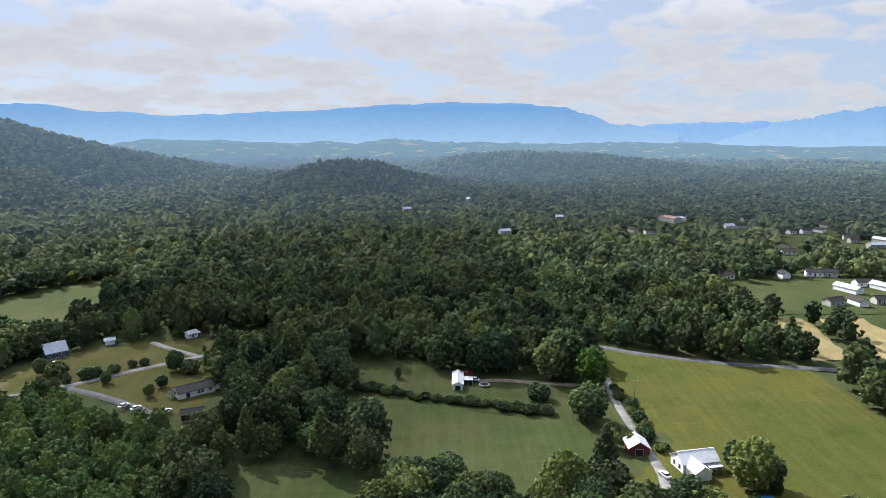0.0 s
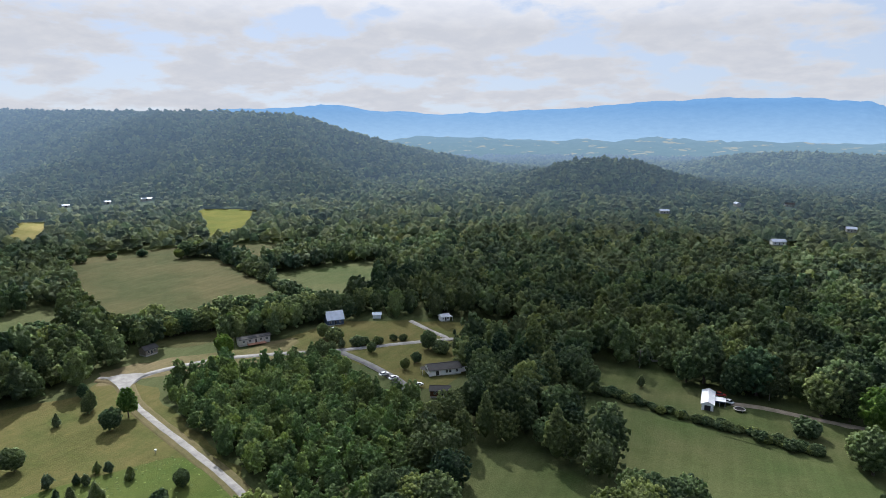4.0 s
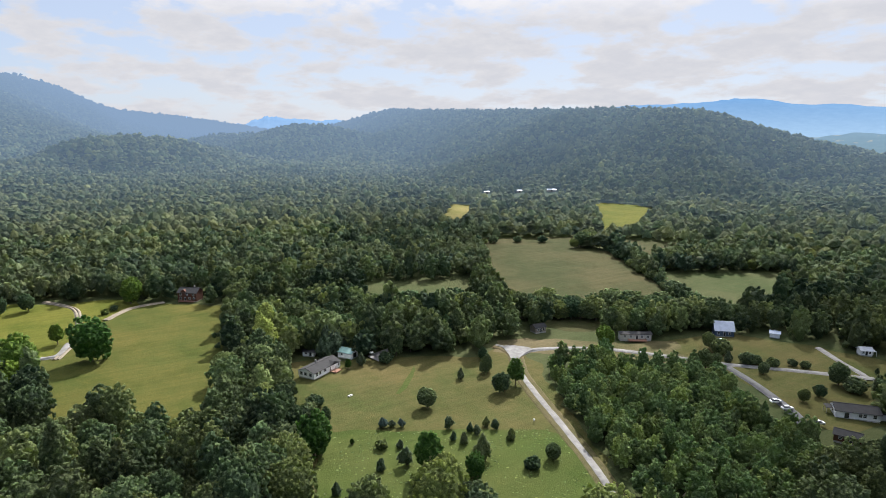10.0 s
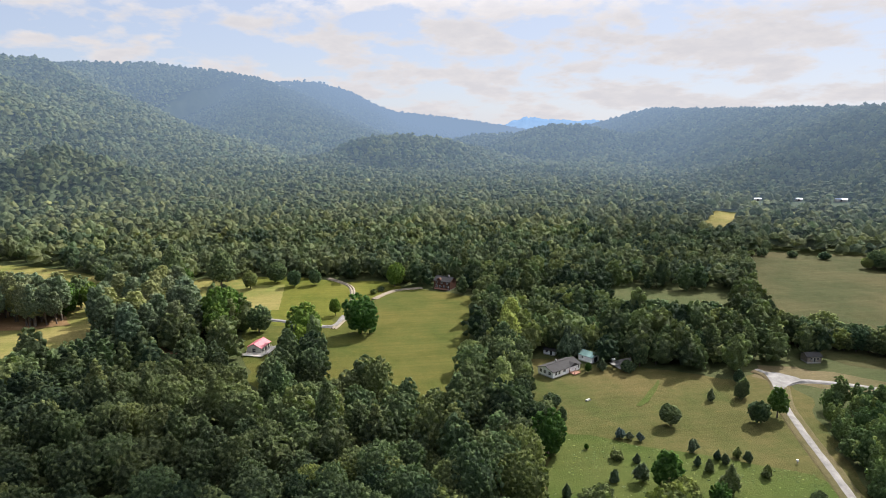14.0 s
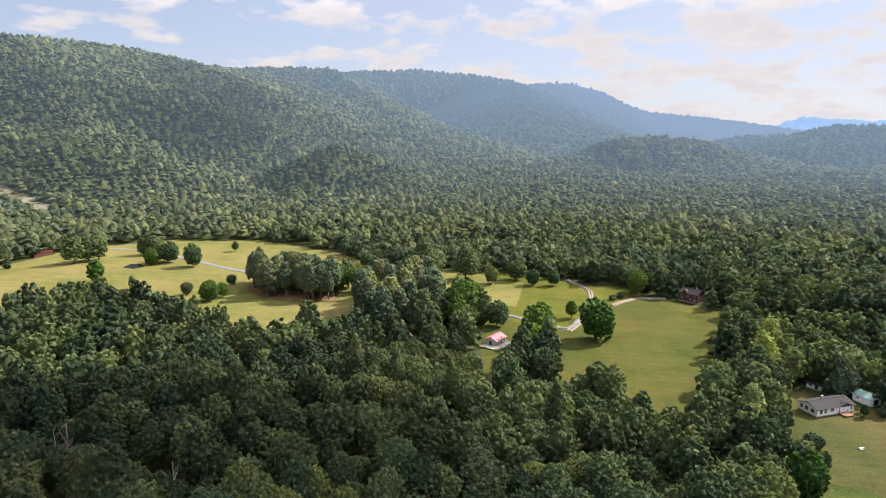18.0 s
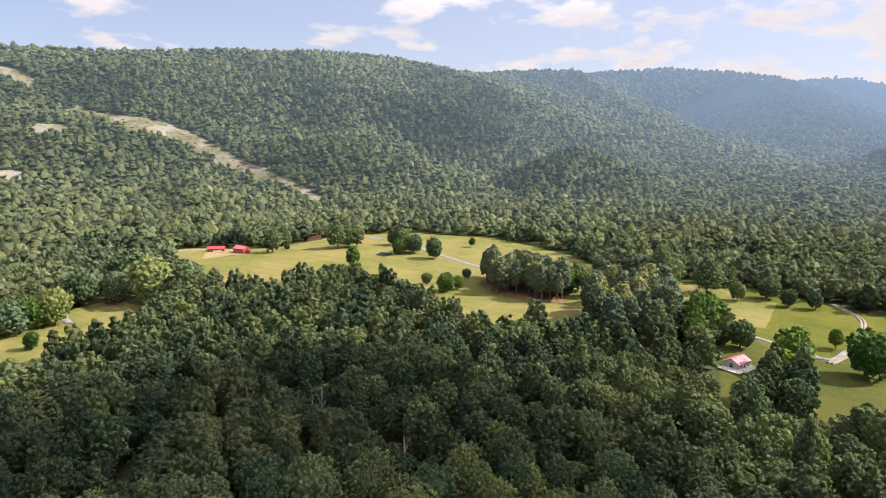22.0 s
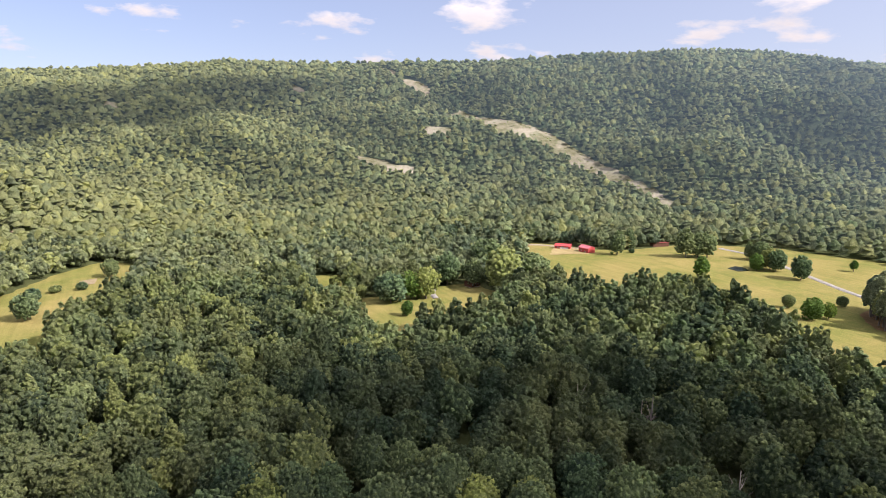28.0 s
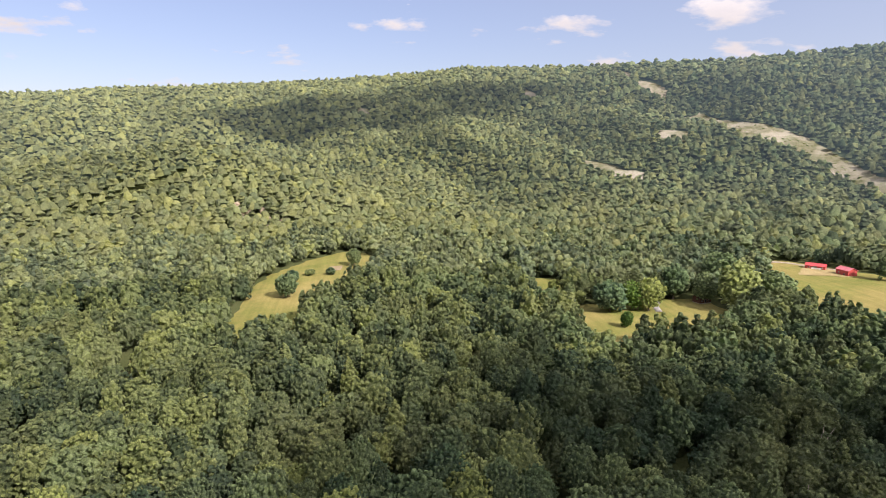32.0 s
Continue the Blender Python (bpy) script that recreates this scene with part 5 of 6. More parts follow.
for row in [(-207.4, 228.6, 9.7, 'lime'), (-160.4, 241.2, 9.8, 'round'), (-160.8, 258.7, 6.1, 'cedar'), (-155.2, 264.3, 4.9, 'shrub'),
            (-153.3, 267.8, 4.0, 'shrub'), (-147.3, 271.2, 3.8, 'shrub'), (-144.1, 258.6, 5.4, 'pale'), (-119.8, 244.8, 5.4, 'round'),
            (-118.5, 254.9, 5.1, 'round'), (-121.0, 274.5, 9.9, 'round'), (-108.3, 279.8, 8.4, 'cedar'), (-113.4, 316.0, 6.2, 'round'),
            (-103.1, 317.4, 4.8, 'cedar'), (-118.5, 302.8, 3.2, 'cedar'), (-161.5, 250.5, 5.5, 'round'), (-209.6, 157.0, 7.3, 'oval'),
            (-177.2, 268.0, 8.1, 'round'), (-169.4, 265.7, 6.4, 'shrub'), (-114.1, 272.9, 5.7, 'shrub'), (-143.4, 280.3, 3.2, 'shrub'),
            (-138.8, 282.6, 3.0, 'shrub')]:
    single_tree(*row, "blue yard trees")
for row in [(-19.4, 265.4, 6.3, 'cedar'), (-2.4, 279.0, 15.2, 'round'), (38.8, 243.4, 6.1, 'shrub'), (-30.3, 294.4, 9.9, 'cedar'),
            (46.2, 264.2, 17.7, 'round'), (53.0, 267.4, 20.5, 'round'), (54.6, 222.1, 15.3, 'round'), (52.3, 227.2, 12.1, 'round'),
            (63.3, 254.1, 16.9, 'lime'), (55.2, 262.4, 11.4, 'round'), (16.2, 278.6, 19.5, 'oval'), (4.8, 281.1, 24.5, 'oval'),
            (24.6, 275.8, 20.1, 'round'), (60.4, 209.2, 6.4, 'round'), (64.7, 205.5, 5.4, 'cedar')]:
    single_tree(*row, "white yard trees")
for row in [(93.3, 176.7, 17.0, 'round'), (93.8, 186.5, 10.7, 'round'), (97.9, 176.8, 10.7, 'round'), (99.1, 173.8, 4.6, 'lime'),
            (57.4, 202.9, 7.4, 'round'), (64.6, 203.4, 5.1, 'round'), (52.1, 173.8, 5.1, 'lime'), (73.2, 200.2, 2.6, 'shrub'),
            (71.2, 208.1, 4.2, 'shrub'), (75.7, 201.9, 2.4, 'shrub'), (52.3, 190.3, 7.6, 'round')]:
    single_tree(*row, "farm yard trees")


for row in [(-318, 96, 17, 'poplar'), (-305, 92, 19, 'poplar'), (-291, 85, 18, 'poplar'), (-279, 83, 20, 'poplar'), (-266, 77, 19, 'poplar'), (-254, 74, 17, 'poplar'),
            (-243, 70, 20, 'poplar'), (-232, 68, 18, 'poplar'), (-222, 63, 19, 'poplar'), (-211, 61, 17, 'poplar'), (-201, 57, 18, 'poplar'), (-190, 54, 16, 'poplar'),
            (-181, 51, 17, 'poplar'), (-172, 47, 15, 'poplar')]:
    single_tree(*row, "trees between lawn and meadow")


HEDGES = [([(-300.0, 160.3), (-286.5, 183.4), (-266.4, 218.5), (-247.8, 244.6), (-235.4, 259.5), (-217.7, 278.3), (-208.2, 295.0)], 30, 14.0), ([(-306.5, 174.4), (-272.4, 223.4), (-240.8, 265.4), (-212.3, 300.8)], 26, 15.0), ([(-34.7, 252.4), (-18.9, 247.9), (-0.8, 241.3), (14.0, 236.7), (31.7, 232.0), (41.1, 230.2)], 46, 3.0), ([(-387.7, 420.3), (-347.3, 397.4), (-304.8, 371.7), (-270.5, 351.7), (-246.0, 337.9)], 24, 6.0),
          ([(-310.0, 391.5), (-294.0, 405.7), (-280.5, 430.4), (-267.0, 448.2)], 10, 9.0), ([(-466.7, 339.1), (-463.5, 353.0), (-439.5, 394.9)], 5, 6.0), ([(-403.1, 399.9), (-407.1, 418.3), (-392.8, 418.2)], 7, 13.0),
          ([(-199.4, 72.1), (-205.7, 77.6), (-217.2, 81.2)], 4, 6.0), ([(72.8, 253.5), (72.6, 228.7), (73.2, 210.2)], 9, 3.5)]
hedge_rng = random.Random(5)
for pts, n, h in HEDGES:
    for i in range(n):
        u = i / (n - 1) * (len(pts) - 1)
        k = min(int(u), len(pts) - 2)
        f = u - k
        single_tree(pts[k][0] + (pts[k + 1][0] - pts[k][0]) * f + hedge_rng.uniform(-2, 2), pts[k][1] + (pts[k + 1][1] - pts[k][1]) * f + hedge_rng.uniform(-2, 2),
                    h * hedge_rng.uniform(0.6, 1.15), "shrub" if h < 8 else "round", "hedgerow bushes" if h < 8 else "field trees", 1.15)

PINE_STANDS = [([(-380.2, -206.8), (-398.0, -210.9), (-393.0, -156.7), (-360.2, -139.7), (-357.2, -159.1), (-357.3, -185.0)], 70, 21.0), ([(-353.2, -122.7), (-390.3, -127.8), (-387.1, -87.9), (-339.8, -69.6), (-299.4, -68.4), (-295.0, -90.2), (-315.6, -107.6)], 70, 23.0)]
pine_rng = random.Random(8)
for poly, n, h in PINE_STANDS:
    xs, ys = [p[0] for p in poly], [p[1] for p in poly]
    got = 0
    while got < n:
        x, y = pine_rng.uniform(min(xs), max(xs)), pine_rng.uniform(min(ys), max(ys))
        if inside(np.array([x]), np.array([y]), poly)[0]:
            single_tree(x, y, h * pine_rng.uniform(0.8, 1.15), "pine", "pine stand")
            got += 1
PINE_SPOTS = [(-256.4, 104.4), (-259.2, 110.6), (-264.3, 109.0), (-264.3, 114.7), (-262.2, 116.6), (-265.4, 122.4)]
for x, y in PINE_SPOTS:
    single_tree(x - 6, y, pine_rng.uniform(11, 15), "cedar", "dark conifers behind the house")


for i, (x, y) in enumerate([(-248.5, 134.7), (-249.8, 143.1), (-252.3, 149.4), (-251.5, 157.9), (-251.7, 164.8), (-250.7, 170.5), (-248.2, 176.8), (-244.0, 180.2), (-246.5, 186.4), (-262.0, 131.5), (-266.0, 126.0)]):
    single_tree(x, y, 11.0 + 2.2 * (i % 3), "oval", "young trees along the lawn", 0.85)


# ---- materials of the buildings ----
def painted(name, colour, rough=0.6, dirt=0.25, metal=0.0, ribs=0.0):
    m, tr, b = material(name)
    c = mixed(tr, noise_of(tr, 0.6, 6.0, 0.35, 0.75), colour, tuple(q * (1 - dirt) for q in colour))
    c = mixed(tr, noise_of(tr, 6.0, 4.0, 0.4, 0.7), c, mixed(tr, 1.0, c, (0.92, 0.92, 0.9), "MULTIPLY"))
    tr.links.new(c, b.inputs["Base Color"])
    b.inputs["Roughness"].default_value, b.inputs["Metallic"].default_value = rough, metal
    b.inputs["Specular IOR Level"].default_value = 0.12 if rough > 0.7 else 0.4
    if ribs:
        co = nt(tr, "ShaderNodeTexCoord")
        w = nt(tr, "ShaderNodeTexWave", Scale=ribs)
        tr.links.new(co.outputs["Object"], w.inputs["Vector"])
        bump(tr, b, w.outputs[0], 0.4, 0.03)
    return m


BROWN_SIDING = painted("weathered_brown_siding", (0.24, 0.20, 0.165))
WHITE = painted("white_siding", (0.90, 0.90, 0.89))
CREAM = painted("weathered_beige_siding", (0.52, 0.50, 0.46))
GREY_ROOF = painted("grey_shingles", (0.055, 0.054, 0.054), 0.9)
BROWN_ROOF = painted("brown_grey_shingles", (0.062, 0.056, 0.051), 0.9)
GREEN_ROOF = painted("pale_green_metal_roof", (0.30, 0.48, 0.42), 0.4)
METAL_ROOF = painted("blue_grey_metal_roof", (0.50, 0.55, 0.64), 0.35, ribs=2.0)
WHITE_ROOF = painted("white_metal_roof", (0.68, 0.69, 0.72), 0.4, ribs=2.0)
RED_ROOF = painted("red_metal_roof", (0.42, 0.06, 0.062), 0.4, ribs=2.0)
PINK_ROOF = painted("faded_red_metal_roof", (0.50, 0.14, 0.16), 0.5, ribs=2.0)
RUST_ROOF = painted("rusty_metal_roof", (0.36, 0.19, 0.15), 0.6, ribs=2.0)
RED_WALL = painted("red_metal_siding", (0.40, 0.06, 0.055), 0.5, ribs=2.0)
BARN_RED = painted("dark_red_boards", (0.16, 0.045, 0.04), 0.8)
BLUE_WALL = painted("dark_blue_siding", (0.055, 0.085, 0.14), 0.6)
BROWN_WALL = painted("brown_log_wall", (0.105, 0.052, 0.036), 0.8)
DECK = painted("weathered_deck_boards", (0.58, 0.54, 0.48), 0.8)
RED_DECK = painted("reddish_deck_boards", (0.30, 0.16, 0.11), 0.8)
# near-black panel standing in for the shade inside wide doorways
DARK = painted("dark_interior", (0.03, 0.03, 0.032), 0.8)
FRAME = painted("white_trim", (0.68, 0.68, 0.66), 0.5)
SLAB = painted("concrete", (0.45, 0.43, 0.40), 0.9)
POLE_WOOD = painted("grey_pole_wood", (0.30, 0.27, 0.23), 0.9)
CAR_WHITE = painted("white_car_paint", (0.78, 0.78, 0.78), 0.25)
CAR_RED = painted("red_car_paint", (0.40, 0.06, 0.05), 0.25)
CAR_DARK = painted("dark_car_paint", (0.06, 0.065, 0.075), 0.25)
TYRE = painted("tyre_rubber", (0.03, 0.03, 0.03), 0.9)
RIM = painted("steel_rim", (0.5, 0.5, 0.52), 0.3, metal=1.0)
ROCK = painted("pale_sandstone", (0.30, 0.245, 0.18), 0.95)
BLUE_TARP = painted("blue_plastic_tarp", (0.06, 0.22, 0.50), 0.4)


def glass_material():
    m, tr, b = material("window_glass")
    b.inputs["Base Color"].default_value, b.inputs["Roughness"].default_value = (0.03, 0.035, 0.04, 1), 0.06
    b.inputs["Specular IOR Level"].default_value = 0.8
    return m


GLASS = glass_material()


def part(name, bm, mat, parent, label=""):
    """Links a bmesh as one mesh object under its thing."""
    me = bpy.data.meshes.new(name)
    bmesh.ops.recalc_face_normals(bm, faces=bm.faces)
    bm.to_mesh(me)
    bm.free()
    me.materials.append(mat)
    ob = new(name, me)
    ob.parent = parent
    return tagged(ob, label)


def box(cx, cy, z0, sx, sy, sz, bm=None):
    bm = bm or bmesh.new()
    bmesh.ops.create_cube(bm, size=1, matrix=Matrix.LocRotScale((cx, cy, z0 + sz / 2), None, (sx, sy, sz)))
    return bm


def prism(length, width, z0, wall, rise, bm=None):
    """A gabled body along x."""
    bm = bm or bmesh.new()
    prof = [(-width / 2, z0), (width / 2, z0), (width / 2, z0 + wall), (0, z0 + wall + rise), (-width / 2, z0 + wall)]
    a = [bm.verts.new((-length / 2, y, z)) for y, z in prof]
    b = [bm.verts.new((length / 2, y, z)) for y, z in prof]
    bm.faces.new(a)
    bm.faces.new(b[::-1])
    for i in range(5):
        j = (i + 1) % 5
        bm.faces.new((a[i], b[i], b[j], a[j]))
    return bm


def roof_slab(length, width, z, rise, side, over=0.45, thick=0.16):
    """One slope of a gabled roof, with eaves and thickness."""
    bm = bmesh.new()
    slope = rise / (width / 2)
    y1 = width / 2 + over
    for zz in (0, thick):
        for x in (-length / 2 - over, length / 2 + over):
            for y in (0, y1):
                bm.verts.new((x, side * y, z + rise - y * slope + zz + 0.03))
    v = list(bm.verts)
    for q in ((0, 1, 3, 2), (4, 6, 7, 5), (0, 4, 5, 1), (2, 3, 7, 6), (0, 2, 6, 4), (1, 5, 7, 3)):
        bm.faces.new([v[i] for i in q])
    return bm


def opening(parent, kind, x, y, z, w, h, along_x, pane=None):
    """A window or door proud of a wall: frame, pane, sill or handle."""
    t = 0.1
    sx, sy = (w + 0.2, t) if along_x else (t, w + 0.2)
    fr = part(kind, box(x, y, z - 0.1, sx, sy, h + 0.2), FRAME, parent)
    out = 1 if (y if along_x else x) > 0 else -1
    dx, dy = (0, out * 0.05) if along_x else (out * 0.05, 0)
    part("pane" if kind == "window" else "panel", box(x + dx, y + dy, z, w if along_x else 0.06, 0.06 if along_x else w, h), pane or GLASS, fr)
    if kind == "window":
        part("bar", box(x + dx * 1.5, y + dy * 1.5, z + h / 2 - 0.03, w if along_x else 0.07, 0.07 if along_x else w, 0.06), FRAME, fr)


def house(name, x, y, turn, length, width, wall, rise, wall_mat, roof_mat, label, category="house", windows=(), doors=(), base=0.4, chimney=None, group=""):
    """A gabled house along its own x axis. windows and doors: (side, place along it, width, height, sill)."""
    e = new(name)
    e.matrix_world = pose(x, y, float(land(x, y)) + 0.3, 0, 0, turn)
    part("foundation", box(0, 0, -0.8, length - 0.2, width - 0.2, 0.8 + base), SLAB, e)
    part("wall", prism(length, width, base, wall, rise), wall_mat, e)
    for s in (-1, 1):
        part("roof", roof_slab(length, width, base + wall, rise, s), roof_mat, e)
    part("ridge_cap", box(0, 0, base + wall + rise + 0.13, length + 0.9, 0.35, 0.1), roof_mat, e)
    for kind, rows in (("window", windows), ("door", doors)):
        for side, at, w, h, sill in rows:
            z = base + sill
            if side in "fb":
                opening(e, kind, at, (-width / 2 if side == "f" else width / 2), z, w, h, True, DARK if kind == "door" and w > 2 else None)
            else:
                opening(e, kind, (-length / 2 if side == "l" else length / 2), at, z, w, h, False, DARK if kind == "door" and w > 2 else None)
    if chimney:
        part("chimney", box(chimney[0], chimney[1], base + wall, 0.7, 0.7, rise + 1.0), SLAB, e)
    return tagged(e, label, category, group)


def deck(parent, cx, cy, sx, sy, z, mat, rail=True):
    """Boards, posts and a rail round a porch."""
    pl = part("deck", box(cx, cy, z - 0.18, sx, sy, 0.16), mat, parent)
    n = max(4, int(sy / 0.8))
    for i in range(n):
        part("board", box(cx, cy - sy / 2 + (i + 0.5) * sy / n, z - 0.01, sx, sy / n - 0.05, 0.04), mat, pl)
    for dx in (-1, 1):
        for dy in (-1, 1):
            part("post", box(cx + dx * (sx / 2 - 0.1), cy + dy * (sy / 2 - 0.1), -0.5, 0.14, 0.14, z + 1.4), mat, parent)
    if rail:
        part("rail", box(cx, cy - sy / 2 + 0.1, z + 0.85, sx, 0.1, 0.08), mat, parent)
        part("rail", box(cx - sx / 2 + 0.1, cy, z + 0.85, 0.1, sy, 0.08), mat, parent)
    return pl


def car(x, y, turn, paint, label, van=False):
    """A parked car: shaped body, glass, four wheels with rims."""
    e = new("car")
    e.matrix_world = pose(x, y, float(land(x, y)) + 0.9, 0, 0, turn)
    bm = bmesh.new()
    side = [(-2.2, 0.35), (-2.25, 0.75), (-2.1, 0.95), (-1.3, 1.0), (-0.7, 1.02), (1.2, 1.02), (2.1, 0.92), (2.25, 0.7), (2.2, 0.35)]
    if van:
        side = [(-2.3, 0.4), (-2.3, 1.1), (-2.2, 1.2), (1.0, 1.2), (1.2, 1.15), (2.3, 1.05), (2.4, 0.8), (2.35, 0.4)]
    a = [bm.verts.new((px, -0.88, pz)) for px, pz in side]
    b = [bm.verts.new((px, 0.88, pz)) for px, pz in side]
    bm.faces.new(a)
    bm.faces.new(b[::-1])
    for i in range(len(side)):
        j = (i + 1) % len(side)
        bm.faces.new((a[i], b[i], b[j], a[j]))
    bmesh.ops.bevel(bm, geom=bm.edges[:], offset=0.07, segments=1, affect="EDGES")
    part("body", bm, paint, e)
    bm = bmesh.new()
    top = [(-1.75, 0.98), (-1.2, 1.5), (0.45, 1.52), (1.15, 1.0)] if not van else [(-0.6, 1.18), (-0.5, 1.85), (0.9, 1.85), (1.3, 1.15)]
    a = [bm.verts.new((px, -0.76, pz)) for px, pz in top]
    b = [bm.verts.new((px, 0.76, pz)) for px, pz in top]
    bm.faces.new(a)
    bm.faces.new(b[::-1])
    for i in range(4):
        j = (i + 1) % 4
        bm.faces.new((a[i], b[i], b[j], a[j]))
    part("glasshouse", bm, GLASS, e, "dark tinted windows")
    part("roof_panel", box(-0.38 if not van else 0.2, 0, 1.5 if not van else 1.83, 1.6, 1.4, 0.06), paint, e)
    for wx in (-1.4, 1.4):
        for wy in (-0.82, 0.82):
            bm = bmesh.new()
            bmesh.ops.create_cone(bm, cap_ends=True, segments=14, radius1=0.34, radius2=0.34, depth=0.22,
                                  matrix=Matrix.Translation((wx, wy, 0.34)) @ Matrix.Rotation(math.pi / 2, 4, "X"))
            w = part("wheel", bm, TYRE, e)
            bm = bmesh.new()
            bmesh.ops.create_cone(bm, cap_ends=True, segments=12, radius1=0.2, radius2=0.2, depth=0.25,
                                  matrix=Matrix.Translation((wx, wy, 0.34)) @ Matrix.Rotation(math.pi / 2, 4, "X"))
            part("rim", bm, RIM, w)
    return tagged(e, label, "car")


# ---- homestead by the gravel lane ----
h = house("ranch_house", -249.5, 97.4, 118, 17.5, 8.6, 2.6, 1.5, WHITE, GREY_ROOF, "long white ranch house with a grey shingle roof",
          windows=[("f", -6.8, 1.1, 1.3, 0.9), ("f", -4.8, 1.1, 1.3, 0.9), ("f", -1.6, 1.4, 1.0, 1.2), ("f", 4.6, 1.4, 1.4, 0.8), ("f", 7.2, 1.1, 1.3, 0.9),
                   ("l", -2.4, 1.2, 1.3, 0.9), ("l", 0.4, 1.2, 1.3, 0.9), ("l", 2.6, 1.2, 1.3, 0.9)],
          doors=[("f", 2.2, 1.0, 2.0, 0.05)], chimney=(-1.0, 1.2))
deck(h, 3.4, -6.0, 4.2, 3.2, 0.6, RED_DECK)
gable = part("porch_gable", prism(5.4, 6.0, 3.0, 0.02, 1.25), GREY_ROOF, h)
gable.matrix_local = pose(4.6, -2.0, 0, 0, 0, 90)
part("porch_front", box(4.6, -4.34, 0.4, 5.2, 0.12, 2.6), WHITE, h)
house("garage", -260.2, 115.6, 32, 7.4, 5.6, 2.6, 1.3, WHITE, GREEN_ROOF, "small white garage with a pale green metal roof", "garage",
      windows=[("f", -1.5, 0.8, 0.8, 1.2)], doors=[("r", 0, 2.6, 2.2, 0.0)], base=0.1)
s = house("garden_shed", -271.5, 101.2, 50, 5.6, 3.0, 2.0, 0.5, WHITE, GREY_ROOF, "little white storage shed with an open front", "shed",
          doors=[("f", 1.0, 1.0, 1.8, 0.0)], windows=[("f", -1.2, 1.0, 0.8, 0.9)], base=0.15)
house("brown_shed", -241.5, 215.2, 84, 6.6, 5.0, 2.5, 1.2, BROWN_SIDING, GREY_ROOF, "small weathered brown cabin at the wood's edge", "shed",
      windows=[("f", -1.6, 0.9, 1.0, 0.9), ("f", 1.6, 0.9, 1.0, 0.9)], doors=[("f", 0, 0.9, 1.95, 0.05)])
m = house("mobile_home", -206.2, 248.4, 56, 15.6, 4.6, 2.6, 0.7, CREAM, GREY_ROOF, "long beige mobile home with a grey roof", "mobile home",
          windows=[("f", -5.5, 1.2, 1.0, 1.0), ("f", -2.4, 1.2, 1.0, 1.0), ("f", 3.0, 1.2, 1.0, 1.0), ("f", 6.0, 1.2, 1.0, 1.0)],
          doors=[("f", 0.6, 0.9, 1.95, 0.05)], base=0.7)
deck(m, 0.5, -3.7, 9.0, 2.6, 0.7, RED_DECK)
# ---- blue house and its neighbours ----
house("blue_house", -187.2, 293.6, 46, 9.2, 8.0, 3.0, 3.6, BLUE_WALL, METAL_ROOF, "dark blue house with a steep grey metal roof",
      windows=[("f", -2.8, 1.0, 1.2, 0.9), ("f", 2.4, 1.0, 1.2, 0.9), ("r", -1.6, 1.0, 1.2, 0.9), ("r", 1.6, 1.0, 1.2, 0.9), ("r", 0, 0.9, 1.0, 3.6)],
      doors=[("f", 0, 0.95, 2.0, 0.05)])
house("white_shed", -170.8, 313.4, 28, 4.6, 3.6, 2.2, 0.9, WHITE, METAL_ROOF, "small white shed with a dark doorway", "shed", doors=[("r", 0, 2.1, 1.8, 0)], base=0.1)
w = house("white_cottage", -133.6, 325.0, 47, 5.2, 4.2, 2.3, 1.1, WHITE, WHITE_ROOF, "tiny white cottage with a white metal roof", "cottage",
          windows=[("f", -1.4, 0.8, 0.9, 0.9), ("f", 1.4, 0.8, 0.9, 0.9)], doors=[("f", 0, 0.9, 1.9, 0.05)])
part("awning", box(3.6, 0, 2.1, 2.2, 3.4, 0.1), WHITE_ROOF, w)
part("awning_post", box(4.5, -1.5, -0.3, 0.12, 0.12, 2.4), FRAME, w)
part("awning_post", box(4.5, 1.5, -0.3, 0.12, 0.12, 2.4), FRAME, w)
w = house("white_house", -102.7, 248.6, 40, 14.5, 7.4, 2.6, 1.6, WHITE, GREY_ROOF, "white single-storey house with a grey shingle roof",
          windows=[("l", 0, 1.0, 1.1, 0.9), ("f", 0.8, 1.0, 1.2, 0.9), ("f", 2.2, 1.0, 1.2, 0.9), ("f", 5.4, 1.0, 1.2, 0.9)], doors=[("f", -3.6, 1.4, 2.0, 0.05)])
part("carport_roof", box(-8.6, 1.0, 2.5, 2.4, 4.0, 0.14), GREY_ROOF, w)
for py in (-1.2, 3.2):
    part("carport_post", box(-9.6, py * 0.8, -0.4, 0.12, 0.12, 2.9), FRAME, w)
part("annex", box(9.0, 0.8, 0, 3.4, 4.6, 2.4), WHITE, w)
part("annex_roof", box(9.0, 0.8, 2.4, 3.9, 5.1, 0.16), GREY_ROOF, w)
house("low_cabin", -94.0, 225.0, 20, 8.0, 5.0, 2.3, 1.2, BROWN_WALL, GREY_ROOF, "small dark cabin half hidden by trees", "cabin",
      windows=[("f", -2, 0.9, 0.9, 0.9)], doors=[("f", 1, 0.9, 1.9, 0.05)])
